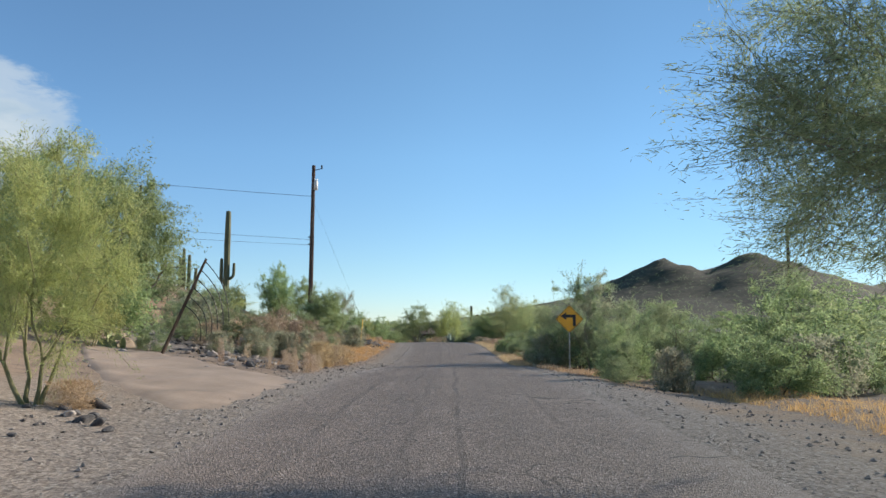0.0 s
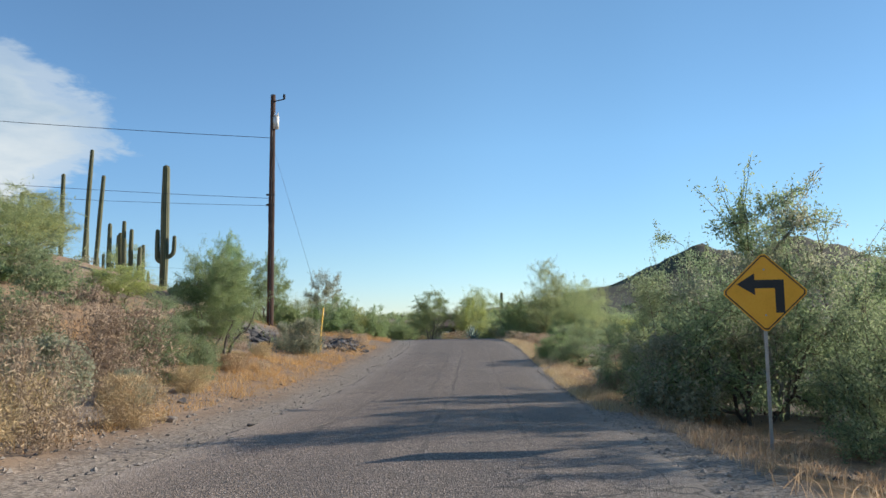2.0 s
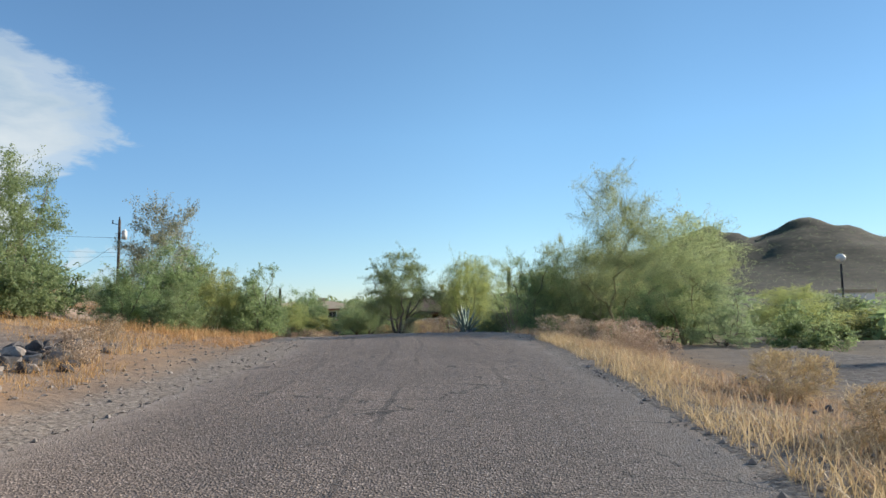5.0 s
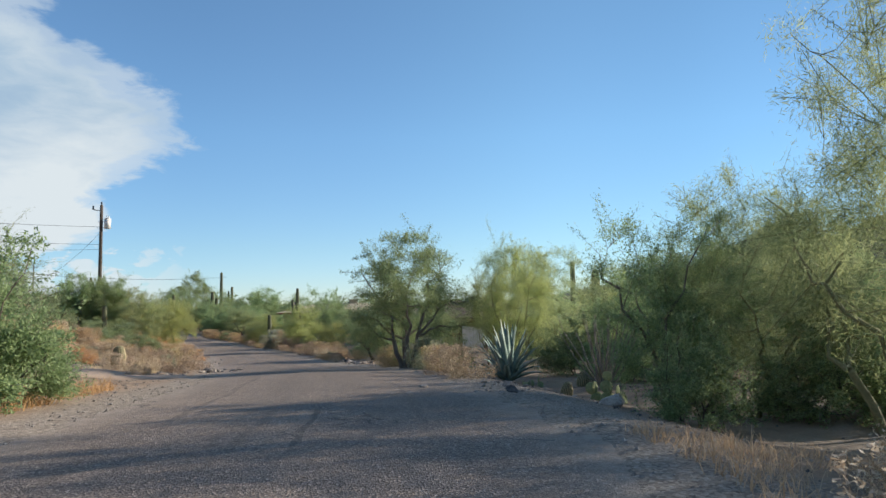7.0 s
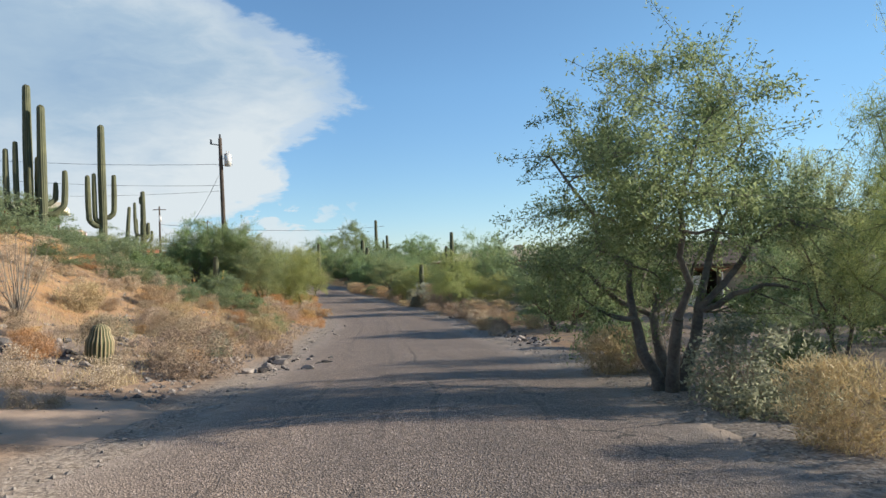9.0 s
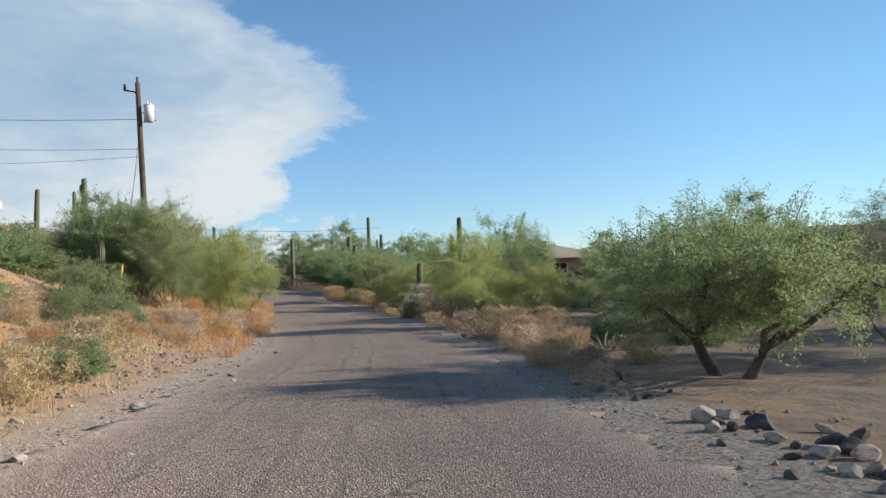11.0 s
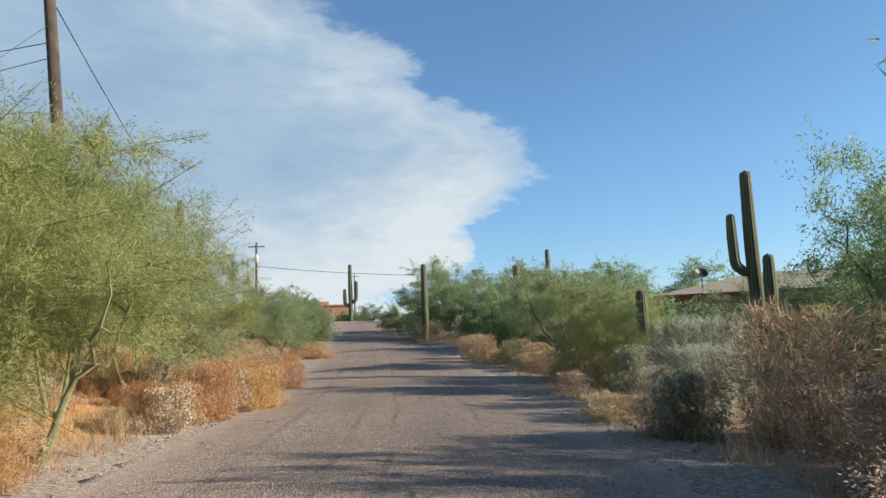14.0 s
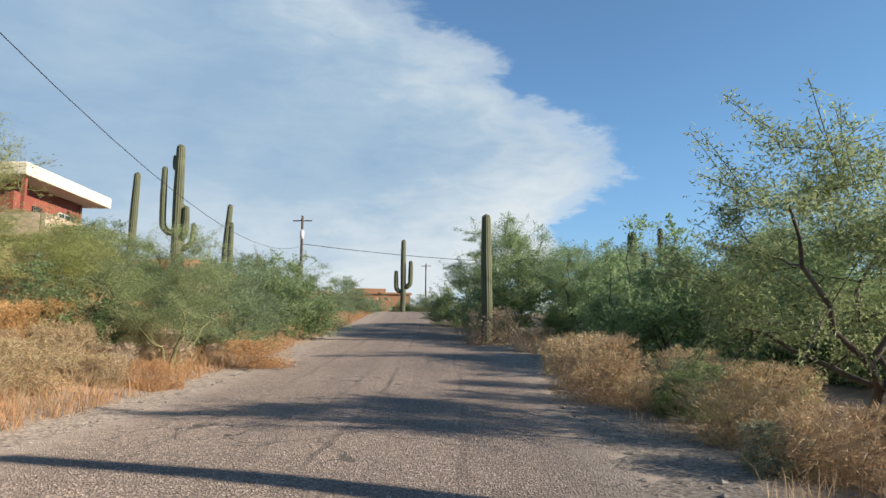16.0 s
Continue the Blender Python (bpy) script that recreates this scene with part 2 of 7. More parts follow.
def road_material():
    """Worn chip seal: grey-mauve stones in tar, smoother wheel lines, dusty edges."""
    m = bpy.data.materials.new("chip_seal")
    m.use_nodes = True
    tree = m.node_tree
    add, link = nodes_of(tree)
    at = add("ShaderNodeTexCoord").outputs["Object"]
    across = add("ShaderNodeAttribute")
    across.attribute_name = "across"
    sp = add("ShaderNodeSeparateColor")
    link(across.outputs["Color"], sp.inputs[0])
    v = add("ShaderNodeTexVoronoi", Scale=62.0)
    link(at, v.inputs["Vector"])
    chips = ramp(tree, v.outputs["Color"], [(0.05, (0.09, 0.072, 0.061)), (0.4, (0.235, 0.188, 0.158)), (0.75, (0.375, 0.304, 0.255)), (0.95, (0.72, 0.61, 0.525))])
    broad, mid = noise_node(tree, at, 0.5, 5), noise_node(tree, at, 5.0, 5, 0.65)
    tone = ramp(tree, math_node(tree, "ADD", math_node(tree, "MULTIPLY", broad, 0.6), math_node(tree, "MULTIPLY", mid, 0.4)), [(0.35, (0.66, 0.64, 0.63)), (0.65, (0.98, 0.935, 0.90))])
    col = mix_colour(tree, 1.0, chips, tone, "MULTIPLY")
    wheel = math_node(tree, "MULTIPLY", sp.outputs[0], math_node(tree, "MULTIPLY_ADD", mid, 1.2, -0.1, clamp=True))
    col = mix_colour(tree, math_node(tree, "MULTIPLY", wheel, 0.4), col, (0.10, 0.085, 0.078))
    dust = math_node(tree, "MULTIPLY_ADD", mid, 1.8, -0.9)
    dust = math_node(tree, "ADD", sp.outputs[1], math_node(tree, "MULTIPLY", dust, sp.outputs[1]), clamp=True)
    col = mix_colour(tree, math_node(tree, "MULTIPLY", dust, 0.85), col, mix_colour(tree, mid, (0.26, 0.21, 0.175), (0.43, 0.36, 0.30)))
    # dark tar seams that wander along the middle
    offset = math_node(tree, "ADD", math_node(tree, "MULTIPLY_ADD", sp.outputs[2], 6.04, -3.02), math_node(tree, "MULTIPLY_ADD", noise_node(tree, at, 0.35, 3), 0.34, -0.17))
    for place, half, share in ((0.12, 0.035, 0.5), (-0.42, 0.05, 0.3), (1.35, 0.04, 0.35), (-1.5, 0.05, 0.35)):
        seam = math_node(tree, "LESS_THAN", math_node(tree, "ABSOLUTE", math_node(tree, "SUBTRACT", offset, place)), math_node(tree, "MULTIPLY", mid, half * 2))
        seam = math_node(tree, "MULTIPLY", seam, math_node(tree, "MULTIPLY_ADD", broad, 5.0, -1.9, clamp=True))
        col = mix_colour(tree, math_node(tree, "MULTIPLY", seam, share), col, (0.055, 0.046, 0.042))
    crack = add("ShaderNodeTexVoronoi", Scale=0.55)
    crack.feature = "DISTANCE_TO_EDGE"
    warp = add("ShaderNodeVectorMath")
    warp.operation = "ADD"
    nz = add("ShaderNodeTexNoise", Scale=1.5)
    link(at, nz.inputs["Vector"])
    link(at, warp.inputs[0])
    link(nz.outputs["Color"], warp.inputs[1])
    link(warp.outputs[0], crack.inputs["Vector"])
    line = math_node(tree, "MULTIPLY", math_node(tree, "LESS_THAN", crack.outputs["Distance"], 0.008), math_node(tree, "GREATER_THAN", broad, 0.53))
    col = mix_colour(tree, math_node(tree, "MULTIPLY", line, 0.7), col, (0.05, 0.045, 0.042))
    b = add("ShaderNodeBsdfPrincipled", Roughness=0.85, Diffuse_Roughness=1.0)
    link(col, b.inputs["Base Color"])
    bp = add("ShaderNodeBump", Strength=0.8, Distance=0.012)
    link(math_node(tree, "ADD", v.outputs["Distance"], math_node(tree, "MULTIPLY", mid, 0.8)), bp.inputs["Height"])
    link(bp.outputs[0], b.inputs["Normal"])
    link(b.outputs[0], add("ShaderNodeOutputMaterial").inputs[0])
    return m


SOIL, CHIP_SEAL = ground_material(), road_material()
BARK_MESQUITE = material("mesquite_bark", [(0.075, 0.065, 0.055), (0.17, 0.15, 0.125), (0.27, 0.245, 0.21)], fine=30, bump=0.6)
BARK_DARK = material("dark_bark", [(0.05, 0.04, 0.032), (0.12, 0.095, 0.075), (0.19, 0.16, 0.13)], fine=30, bump=0.6)
BARK_GREY = material("grey_bark", [(0.13, 0.115, 0.095), (0.27, 0.235, 0.19), (0.36, 0.32, 0.27)], fine=30, bump=0.5)
BARK_GREEN = material("green_bark", [(0.12, 0.13, 0.06), (0.22, 0.21, 0.10), (0.30, 0.28, 0.16)], fine=25, bump=0.3)
STEM_TAN = material("dry_stems", [(0.20, 0.15, 0.10), (0.36, 0.28, 0.19), (0.46, 0.38, 0.28)], fine=30)
LEAF_PALO = leaf_material("palo_verde_leaf", (0.20, 0.25, 0.115), (0.46, 0.51, 0.26))
LEAF_YELLOW = leaf_material("yellow_green_leaf", (0.24, 0.28, 0.10), (0.51, 0.53, 0.22))
LEAF_MESQUITE = leaf_material("mesquite_leaf", (0.155, 0.225, 0.10), (0.375, 0.47, 0.235))
LEAF_OLIVE = leaf_material("creosote_leaf", (0.155, 0.215, 0.115), (0.37, 0.445, 0.255))
LEAF_GREY = leaf_material("grey_green_leaf", (0.2, 0.22, 0.15), (0.42, 0.42, 0.31))
LEAF_SILVER = leaf_material("silver_leaf", (0.27, 0.30, 0.22), (0.52, 0.54, 0.43))
LEAF_DRY = leaf_material("dry_brush", (0.22, 0.16, 0.115), (0.5, 0.4, 0.29), 0.25)
LEAF_STRAW = leaf_material("straw_brush", (0.33, 0.235, 0.13), (0.61, 0.48, 0.30), 0.3)
LEAF_PALE = leaf_material("pale_dry_flowers", (0.33, 0.24, 0.16), (0.68, 0.56, 0.43), 0.25)
GRASS_ORANGE = leaf_material("orange_dry_grass", (0.41, 0.22, 0.092), (0.67, 0.43, 0.215), 0.35)
GRASS_TAN = leaf_material("tan_dry_grass", (0.38, 0.28, 0.16), (0.66, 0.52, 0.34), 0.35)
ROCK_DARK = material("volcanic_rock", [(0.035, 0.033, 0.035), (0.085, 0.08, 0.082), (0.17, 0.157, 0.152)], scale=2.5, fine=18, bump=0.6, vary=0.35)
ROCK_PALE = material("pale_rock", [(0.20, 0.17, 0.15), (0.34, 0.30, 0.27), (0.5, 0.45, 0.41)], scale=2.5, fine=18, bump=0.6, vary=0.25)
AGAVE_SKIN = material("agave_skin", [(0.09, 0.15, 0.14), (0.15, 0.22, 0.20), (0.23, 0.30, 0.27)], rough=0.55, scale=4, fine=20, bump=0.1)
PAD_SKIN = material("prickly_pear_skin", [(0.12, 0.16, 0.075), (0.22, 0.26, 0.12), (0.32, 0.33, 0.18)], rough=0.7, scale=5, fine=45, bump=0.2)
POLE_WOOD = material("weathered_pole_wood", [(0.04, 0.02, 0.016), (0.075, 0.036, 0.027), (0.11, 0.06, 0.045)], scale=2, fine=30, bump=0.4)
POLE_GREY = material("grey_pole_wood", [(0.06, 0.045, 0.037), (0.115, 0.088, 0.07), (0.17, 0.138, 0.115)], scale=2, fine=30, bump=0.4)
STEEL = material("galvanised_steel", [(0.32, 0.33, 0.33), (0.45, 0.46, 0.46), (0.56, 0.57, 0.57)], rough=0.45, metal=0.7, bump=0.05)
CAN_GREY = material("transformer_paint", [(0.50, 0.51, 0.50), (0.60, 0.61, 0.60), (0.66, 0.66, 0.65)], rough=0.5, bump=0.03)
WIRE_BLACK = material("black_cable", [(0.02, 0.02, 0.022), (0.03, 0.03, 0.032)], rough=0.6, bump=0)
SIGN_YELLOW = material("sign_yellow", [(0.78, 0.36, 0.015), (0.85, 0.41, 0.02), (0.88, 0.45, 0.03)], rough=0.45, scale=4, bump=0.02)
SIGN_BLACK = material("sign_black", [(0.012, 0.012, 0.012), (0.02, 0.02, 0.02)], rough=0.5, bump=0)
MARKER_YELLOW = material("yellow_marker_plastic", [(0.72, 0.40, 0.03), (0.82, 0.50, 0.05)], rough=0.55, bump=0)
DRIVE_DIRT = material("packed_drive", [(0.23, 0.175, 0.135), (0.34, 0.255, 0.195), (0.42, 0.32, 0.25)], scale=0.8, fine=45, bump=0.5)
STUCCO_RED = material("red_stucco", [(0.20, 0.055, 0.04), (0.27, 0.08, 0.055), (0.32, 0.10, 0.07)], scale=1.5, fine=30, bump=0.2)
STUCCO_TAN = material("tan_stucco", [(0.42, 0.31, 0.21), (0.52, 0.40, 0.28), (0.57, 0.45, 0.33)], scale=1.2, fine=30, bump=0.2)
STUCCO_ORANGE = material("adobe_stucco", [(0.34, 0.18, 0.095), (0.42, 0.23, 0.13), (0.46, 0.27, 0.16)], scale=1.2, fine=30, bump=0.2)
ROOF_CREAM = material("cream_fascia", [(0.62, 0.55, 0.42), (0.72, 0.65, 0.52), (0.76, 0.70, 0.58)], scale=1.0, fine=20, bump=0.08)
ROOF_BROWN = material("brown_shingles", [(0.075, 0.05, 0.037), (0.14, 0.09, 0.065), (0.19, 0.13, 0.095)], scale=2, fine=14, bump=0.5)
ROOF_SAND = material("sand_roofing", [(0.38, 0.30, 0.20), (0.48, 0.39, 0.27), (0.54, 0.45, 0.33)], scale=1.5, fine=25, bump=0.25)
TILE_RED = material("clay_tile", [(0.36, 0.12, 0.06), (0.46, 0.18, 0.09), (0.54, 0.24, 0.13)], scale=3, fine=20, bump=0.4)
WOOD_DARK = material("dark_weathered_wood", [(0.05, 0.032, 0.022), (0.11, 0.07, 0.045), (0.17, 0.115, 0.08)], scale=3, fine=24, bump=0.5)
RUST = material("rusty_sheet", [(0.10, 0.035, 0.018), (0.20, 0.08, 0.04), (0.30, 0.14, 0.075)], scale=2, fine=20, bump=0.3, metal=0.2)
WHITE_PAINT = material("white_paint", [(0.68, 0.66, 0.62), (0.78, 0.76, 0.73), (0.82, 0.81, 0.78)], rough=0.5, scale=2, bump=0.04)
DARK_METAL = material("dark_metal", [(0.02, 0.02, 0.022), (0.045, 0.045, 0.05)], rough=0.45, metal=0.5, bump=0.02)
RUBBER = material("tyre_rubber", [(0.015, 0.015, 0.016), (0.03, 0.03, 0.03)], rough=0.8, bump=0.1)
GLASS = bpy.data.materials.new("window_glass")
GLASS.use_nodes = True
GLASS.node_tree.nodes["Principled BSDF"].inputs["Base Color"].default_value = (0.03, 0.035, 0.04, 1)
GLASS.node_tree.nodes["Principled BSDF"].inputs["Roughness"].default_value = 0.06


# ---- mesh helpers ----
def mesh_of(name, verts, faces, mat, smooth=True):
    me = bpy.data.meshes.new(name)
    verts = np.asarray(verts, np.float32).reshape(-1, 3)
    if isinstance(faces, np.ndarray):
        n, k = faces.shape
        me.vertices.add(len(verts))
        me.vertices.foreach_set("co", verts.ravel())
        me.loops.add(n * k)
        me.loops.foreach_set("vertex_index", faces.astype(np.int32).ravel())
        me.polygons.add(n)
        me.polygons.foreach_set("loop_start", np.arange(0, n * k, k, dtype=np.int32))
        me.polygons.foreach_set("loop_total", np.full(n, k, np.int32))
        me.update(calc_edges=True)
    else:
        me.from_pydata([tuple(v) for v in verts.tolist()], [], faces)
    me.polygons.foreach_set("use_smooth", np.full(len(me.polygons), smooth))
    me.materials.append(mat)
    me.update()
    return me


def bm_mesh(name, bm, mat, smooth=False, bevel=0.0):
    if bevel:
        bmesh.ops.bevel(bm, geom=[e for e in bm.edges if e.is_manifold and e.calc_face_angle(0) > 0.6], offset=bevel, segments=1, affect="EDGES")
    bmesh.ops.recalc_face_normals(bm, faces=bm.faces)
    me = bpy.data.meshes.new(name)
    bm.to_mesh(me)
    bm.free()
    me.polygons.foreach_set("use_smooth", np.full(len(me.polygons), smooth))
    me.materials.append(mat)
    return me


def thing(name, x, y, z, label, category, group="", kind="", turn=0.0, scale=(1, 1, 1)):
    ob = new(name)
    ob.location, ob.rotation_euler, ob.scale = (x, y, z), (0, 0, radians(turn)), scale
    return tagged(ob, label, category, group, kind)


def piece(name, me, parent, label="", at=(0, 0, 0), turn=(0, 0, 0)):
    ob = new(name, me)
    ob.parent, ob.location, ob.rotation_euler = parent, at, [radians(a) for a in turn]
    return tagged(ob, label)


def box(bm, size, at, turn=(0, 0, 0)):
    m = pose(*at, *turn) @ Matrix.Diagonal((*size, 1))
    bmesh.ops.create_cube(bm, size=1, matrix=m)


def block(name, size, at, mat, parent, label="", bevel=0.01, turn=(0, 0, 0)):
    bm = bmesh.new()
    box(bm, size, (0, 0, 0))
    return piece(name, bm_mesh(name, bm, mat, False, bevel), parent, label, at, turn)


def tube(points, radii, sides=6, cap=True, first=0):
    """Vertices and quads of a tube along points."""
    p = np.asarray(points, float)
    r = np.broadcast_to(np.asarray(radii, float), len(p))
    d = np.gradient(p, axis=0)
    d /= np.maximum(np.linalg.norm(d, axis=1), 1e-9)[:, None]
    ref = np.array([1.0, 0, 0]) if abs(d[0, 0]) < 0.8 else np.array([0, 1.0, 0])
    u = np.cross(d, ref)
    u /= np.linalg.norm(u, axis=1)[:, None]
    v = np.cross(d, u)
    a = np.arange(sides) * 2 * math.pi / sides
    ring = p[:, None] + r[:, None, None] * (np.cos(a)[None, :, None] * u[:, None] + np.sin(a)[None, :, None] * v[:, None])
    verts = ring.reshape(-1, 3)
    i, j = np.meshgrid(np.arange(len(p) - 1), np.arange(sides), indexing="ij")
    k = (j + 1) % sides
    faces = np.stack([i * sides + j, i * sides + k, (i + 1) * sides + k, (i + 1) * sides + j], -1).reshape(-1, 4) + first
    return verts, faces


def tubes(lines):
    vs, fs, n, loose = [], [], 0, []
    for pts, radii, sides in lines:
        v, f = tube(pts, radii, sides, first=n)
        if vs:      # a limb grows out of the wood before it
            gap = ((np.concatenate(vs) - v[0]) ** 2).sum(1)
            gap[loose] = 1e9
            f = np.where(f == n, np.argmin(gap), f)
            loose.append(n)
        vs.append(v), fs.append(f)
        n += len(v)
    return np.concatenate(vs), np.concatenate(fs)


def height_at(x, y):
    return float(ground_height(x, y)[0])


# ---- ground and road ----
# centre of the road: x, y, z
ROAD = [(0.0, -60, 0.3), (0.0, -20, 0.1), (0.0, 0, 0.0), (0.1, 12, 0.05), (0.2, 18, -0.03), (0.3, 25, -0.28),
        (0.3, 34, -0.64), (0.3, 45, -0.48), (0.3, 52, -0.36), (-0.2, 59, -0.2), (-1.75, 65.5, -0.35), (-4.95, 75.1, -0.96),
        (-8.5, 82.5, -1.5), (-12.95, 91, -2.05), (-16.5, 98.6, -2.26), (-21, 105, -2.36), (-27, 112.2, -2.39), (-34, 120, -2.1),
        (-44, 130.5, -1.3), (-54, 140.8, -0.3), (-61, 147.5, 0.3), (-71, 153, 0.6), (-90, 158, 0.6)]


def road_line():
    """Points every half metre along the middle of the road, with the way's direction."""
    p = np.array(ROAD, float)
    s = np.concatenate([[0], np.cumsum(np.hypot(*np.diff(p[:, :2], axis=0).T))])
    q = np.arange(0, s[-1], 0.5)
    line = np.stack([np.interp(q, s, p[:, k]) for k in range(3)], 1)
    pad = np.concatenate([np.repeat(line[:1], 12, 0), line, np.repeat(line[-1:], 12, 0)])
    soft = np.stack([np.convolve(pad[:, k], np.ones(13) / 13, "same") for k in range(3)], 1)[12:-12]
    soft[:12], soft[-12:] = line[:12], line[-12:]
    way = np.gradient(soft[:, :2], axis=0)
    return soft, way / np.hypot(*way.T)[:, None], q - 60


LINE, WAY, STATION = road_line()


def road_frame(x, y):
    """Station along the road, offset to its right and height of its middle, for arrays of places."""
    x, y = np.atleast_1d(np.asarray(x, float)).ravel(), np.atleast_1d(np.asarray(y, float)).ravel()
    s, d, z = np.empty(len(x)), np.empty(len(x)), np.empty(len(x))
    for a in range(0, len(x), 4000):
        b = slice(a, a + 4000)
        near = np.argmin((x[b, None] - LINE[None, :, 0]) ** 2 + (y[b, None] - LINE[None, :, 1]) ** 2, 1)
        dx, dy = x[b] - LINE[near, 0], y[b] - LINE[near, 1]
        along = np.clip(dx * WAY[near, 0] + dy * WAY[near, 1], -0.3, 0.3)
        nxt = np.clip(near + np.sign(along).astype(int), 0, len(LINE) - 1)
        w = np.abs(along) / 0.5
        d[b] = dx * WAY[near, 1] - dy * WAY[near, 0]
        s[b] = STATION[near] + along
        z[b] = LINE[near, 2] * (1 - w) + LINE[nxt, 2] * w
    return s, np.where(np.abs(d) < 1e-6, 1e-6, d), z


def waves(x, y, size, seed):
    r = np.random.RandomState(seed)
    total = 0
    for k in range(5):
        a, f, ph = r.uniform(0, 6.28), r.uniform(0.6, 1.6) * 6.28 / size, r.uniform(0, 6.28)
        total = total + np.sin((x * math.cos(a) + y * math.sin(a)) * f + ph)
    return total / 5


def step(v, a, b):
    u = np.clip((v - a) / (b - a), 0, 1)
    return u * u * (3 - 2 * u)


def ground_height(x, y):
    """Height of the ground sheet: road bed, bank to its left, flat to its right, hills far off."""
    x, y = np.atleast_1d(np.asarray(x, float)).ravel(), np.atleast_1d(np.asarray(y, float)).ravel()
    s, d, z = road_frame(x, y)
    dist = np.hypot(x + 12, y - 70)
    z = z * (1 - step(dist, 130, 400))
    near = np.interp(s, [0, 20, 35, 56, 72, 80, 95, 108, 125, 150, 180], [0.08, 0.10, 0.17, 0.13, 0.03, 0.10, 0.22, 0.24, 0.25, 0.2, 0.1])
    far = np.interp(s, [0, 20, 35, 56, 72, 95, 108, 125, 150, 180], [0.10, 0.16, 0.24, 0.26, 0.45, 0.56, 0.50, 0.28, 0.24, 0.1])
    out = np.maximum(-d - 3.6, 0)
    bank = near * np.minimum(out, 6) + far * np.maximum(out - 6, 0)
    bank = 11 * np.tanh(bank / 11) * (1 - 0.6 * step(out, 50, 160))
    right = np.maximum(d - 3.2, 0)
    fall = -np.interp(s, [0, 15, 25, 50, 68, 80, 120, 150], [0.1, 0.2, 0.3, 0.3, 0.4, 0.1, 0.05, 0.05]) * step(right, 0, 2.5)
    fall = fall - np.interp(s, [0, 60, 90, 130], [0.05, 0.04, 0.02, 0.0]) * np.clip(right - 4, 0, 60)
    rough = (0.16 * waves(x, y, 7, 3) + 0.07 * waves(x, y, 2.2, 5)) * step(np.abs(d), 3.4, 6)
    rough = rough + 0.6 * waves(x, y, 40, 9) * step(np.abs(d), 12, 30)
    crown = -0.018 * np.minimum(np.abs(d), 3.2) - 0.06 * (1 - step(np.abs(d), 2.15, 2.75)) + 0.012
    z = z + bank + fall + rough + crown
    # the twin-peaked hill and the low ridges behind the valley
    for hx, hy, hz, rx, ry in ((385, 1040, 88, 250, 210), (466, 1024, 117, 190, 192), (342, 1048, 111, 150, 176), (640, 960, 73, 176, 192), (768, 752, 54, 176, 176)):
        q = np.hypot((x - hx) / rx, (y - hy) / ry)
        z = np.maximum(z, -3 + hz * np.maximum(0, 1 - q / 2) ** 1.35 * (1 + 0.05 * waves(x, y, 96, 21) + 0.045 * waves(x, y, 38, 23)))
    return z


def axis(lo, hi, stepsize, far_lo, far_hi):
    core = list(np.arange(lo, hi, stepsize))
    for sign, end, far in ((1, core[-1], far_hi), (-1, lo, far_lo)):
        s, v = stepsize, end
        while sign * (far - v) > 0:
            limit = 15 if abs(v) < 1260 else 300
            s = min(s * 1.22, limit)
            v += sign * s
            core.append(v)
    return np.array(sorted(core))


def soil_zones(x, y):
    """Gravel, stones, straw and nearness, of the soil at arrays of places."""
    s, d, _ = road_frame(x, y)
    gravel = np.clip(1.25 - np.maximum(np.abs(d) - 3.0, 0) / np.where(d < 0, np.interp(s, [12, 26, 86], [1.6, 0.9, 0.8]), 1.3), 0, 1)
    gravel = np.maximum(gravel, 0.9 * np.exp(-((s - 5) / 9) ** 2) * step(-d, 2, 3) * (1 - step(-d, 6, 9)))
    gravel = np.maximum(gravel, 0.8 * np.exp(-((s - 6) / 10) ** 2) * step(d, 2, 3) * (1 - step(d, 6, 9)))
    stones = 0.95 * np.exp(-((s - 49) / 7) ** 2) * step(-d, 4.5, 6) * (1 - step(-d, 11, 14))
    stones = np.maximum(stones, 0.8 * np.exp(-((s - 47) / 11) ** 2) * step(d, 5.5, 8) * (1 - step(d, 22, 30)))
    stones = np.maximum(stones, 0.7 * np.exp(-((s - 26) / 8) ** 2) * step(-d, 3.6, 5.5) * (1 - step(-d, 12, 16)))
    stones = np.maximum(stones, 0.6 * np.exp(-((s - 83) / 5) ** 2) * step(-d, 5, 7) * (1 - step(-d, 14, 18)))
    left = np.interp(s, [10, 25, 32, 45, 56, 75, 88, 95, 105, 140, 160], [0.1, 0.3, 0.6, 0.6, 0.45, 0.2, 0.5, 0.65, 0.9, 0.95, 0.4]) * step(-d, 3.3, 4.6) * (1 - 0.55 * step(-d, 12, 30))
    rightw = np.interp(s, [0, 8, 25, 45, 56, 66, 80, 100, 125, 150], [0.2, 0.6, 0.8, 0.7, 0.6, 0.2, 0.35, 0.45, 0.5, 0.3]) * step(d, 3.0, 3.8) * (1 - 0.7 * step(d, 5, 8))
    straw = np.where(d < 0, left, rightw) * (0.75 + 0.5 * waves(x, y, 6, 31)) * (1 - stones)
    close = 1 - step(np.hypot(x + 12, y - 70), 110, 190)
    return np.stack([gravel * (1 - step(np.abs(d), 8, 10)), stones, np.clip(straw, 0, 1), close], 1)


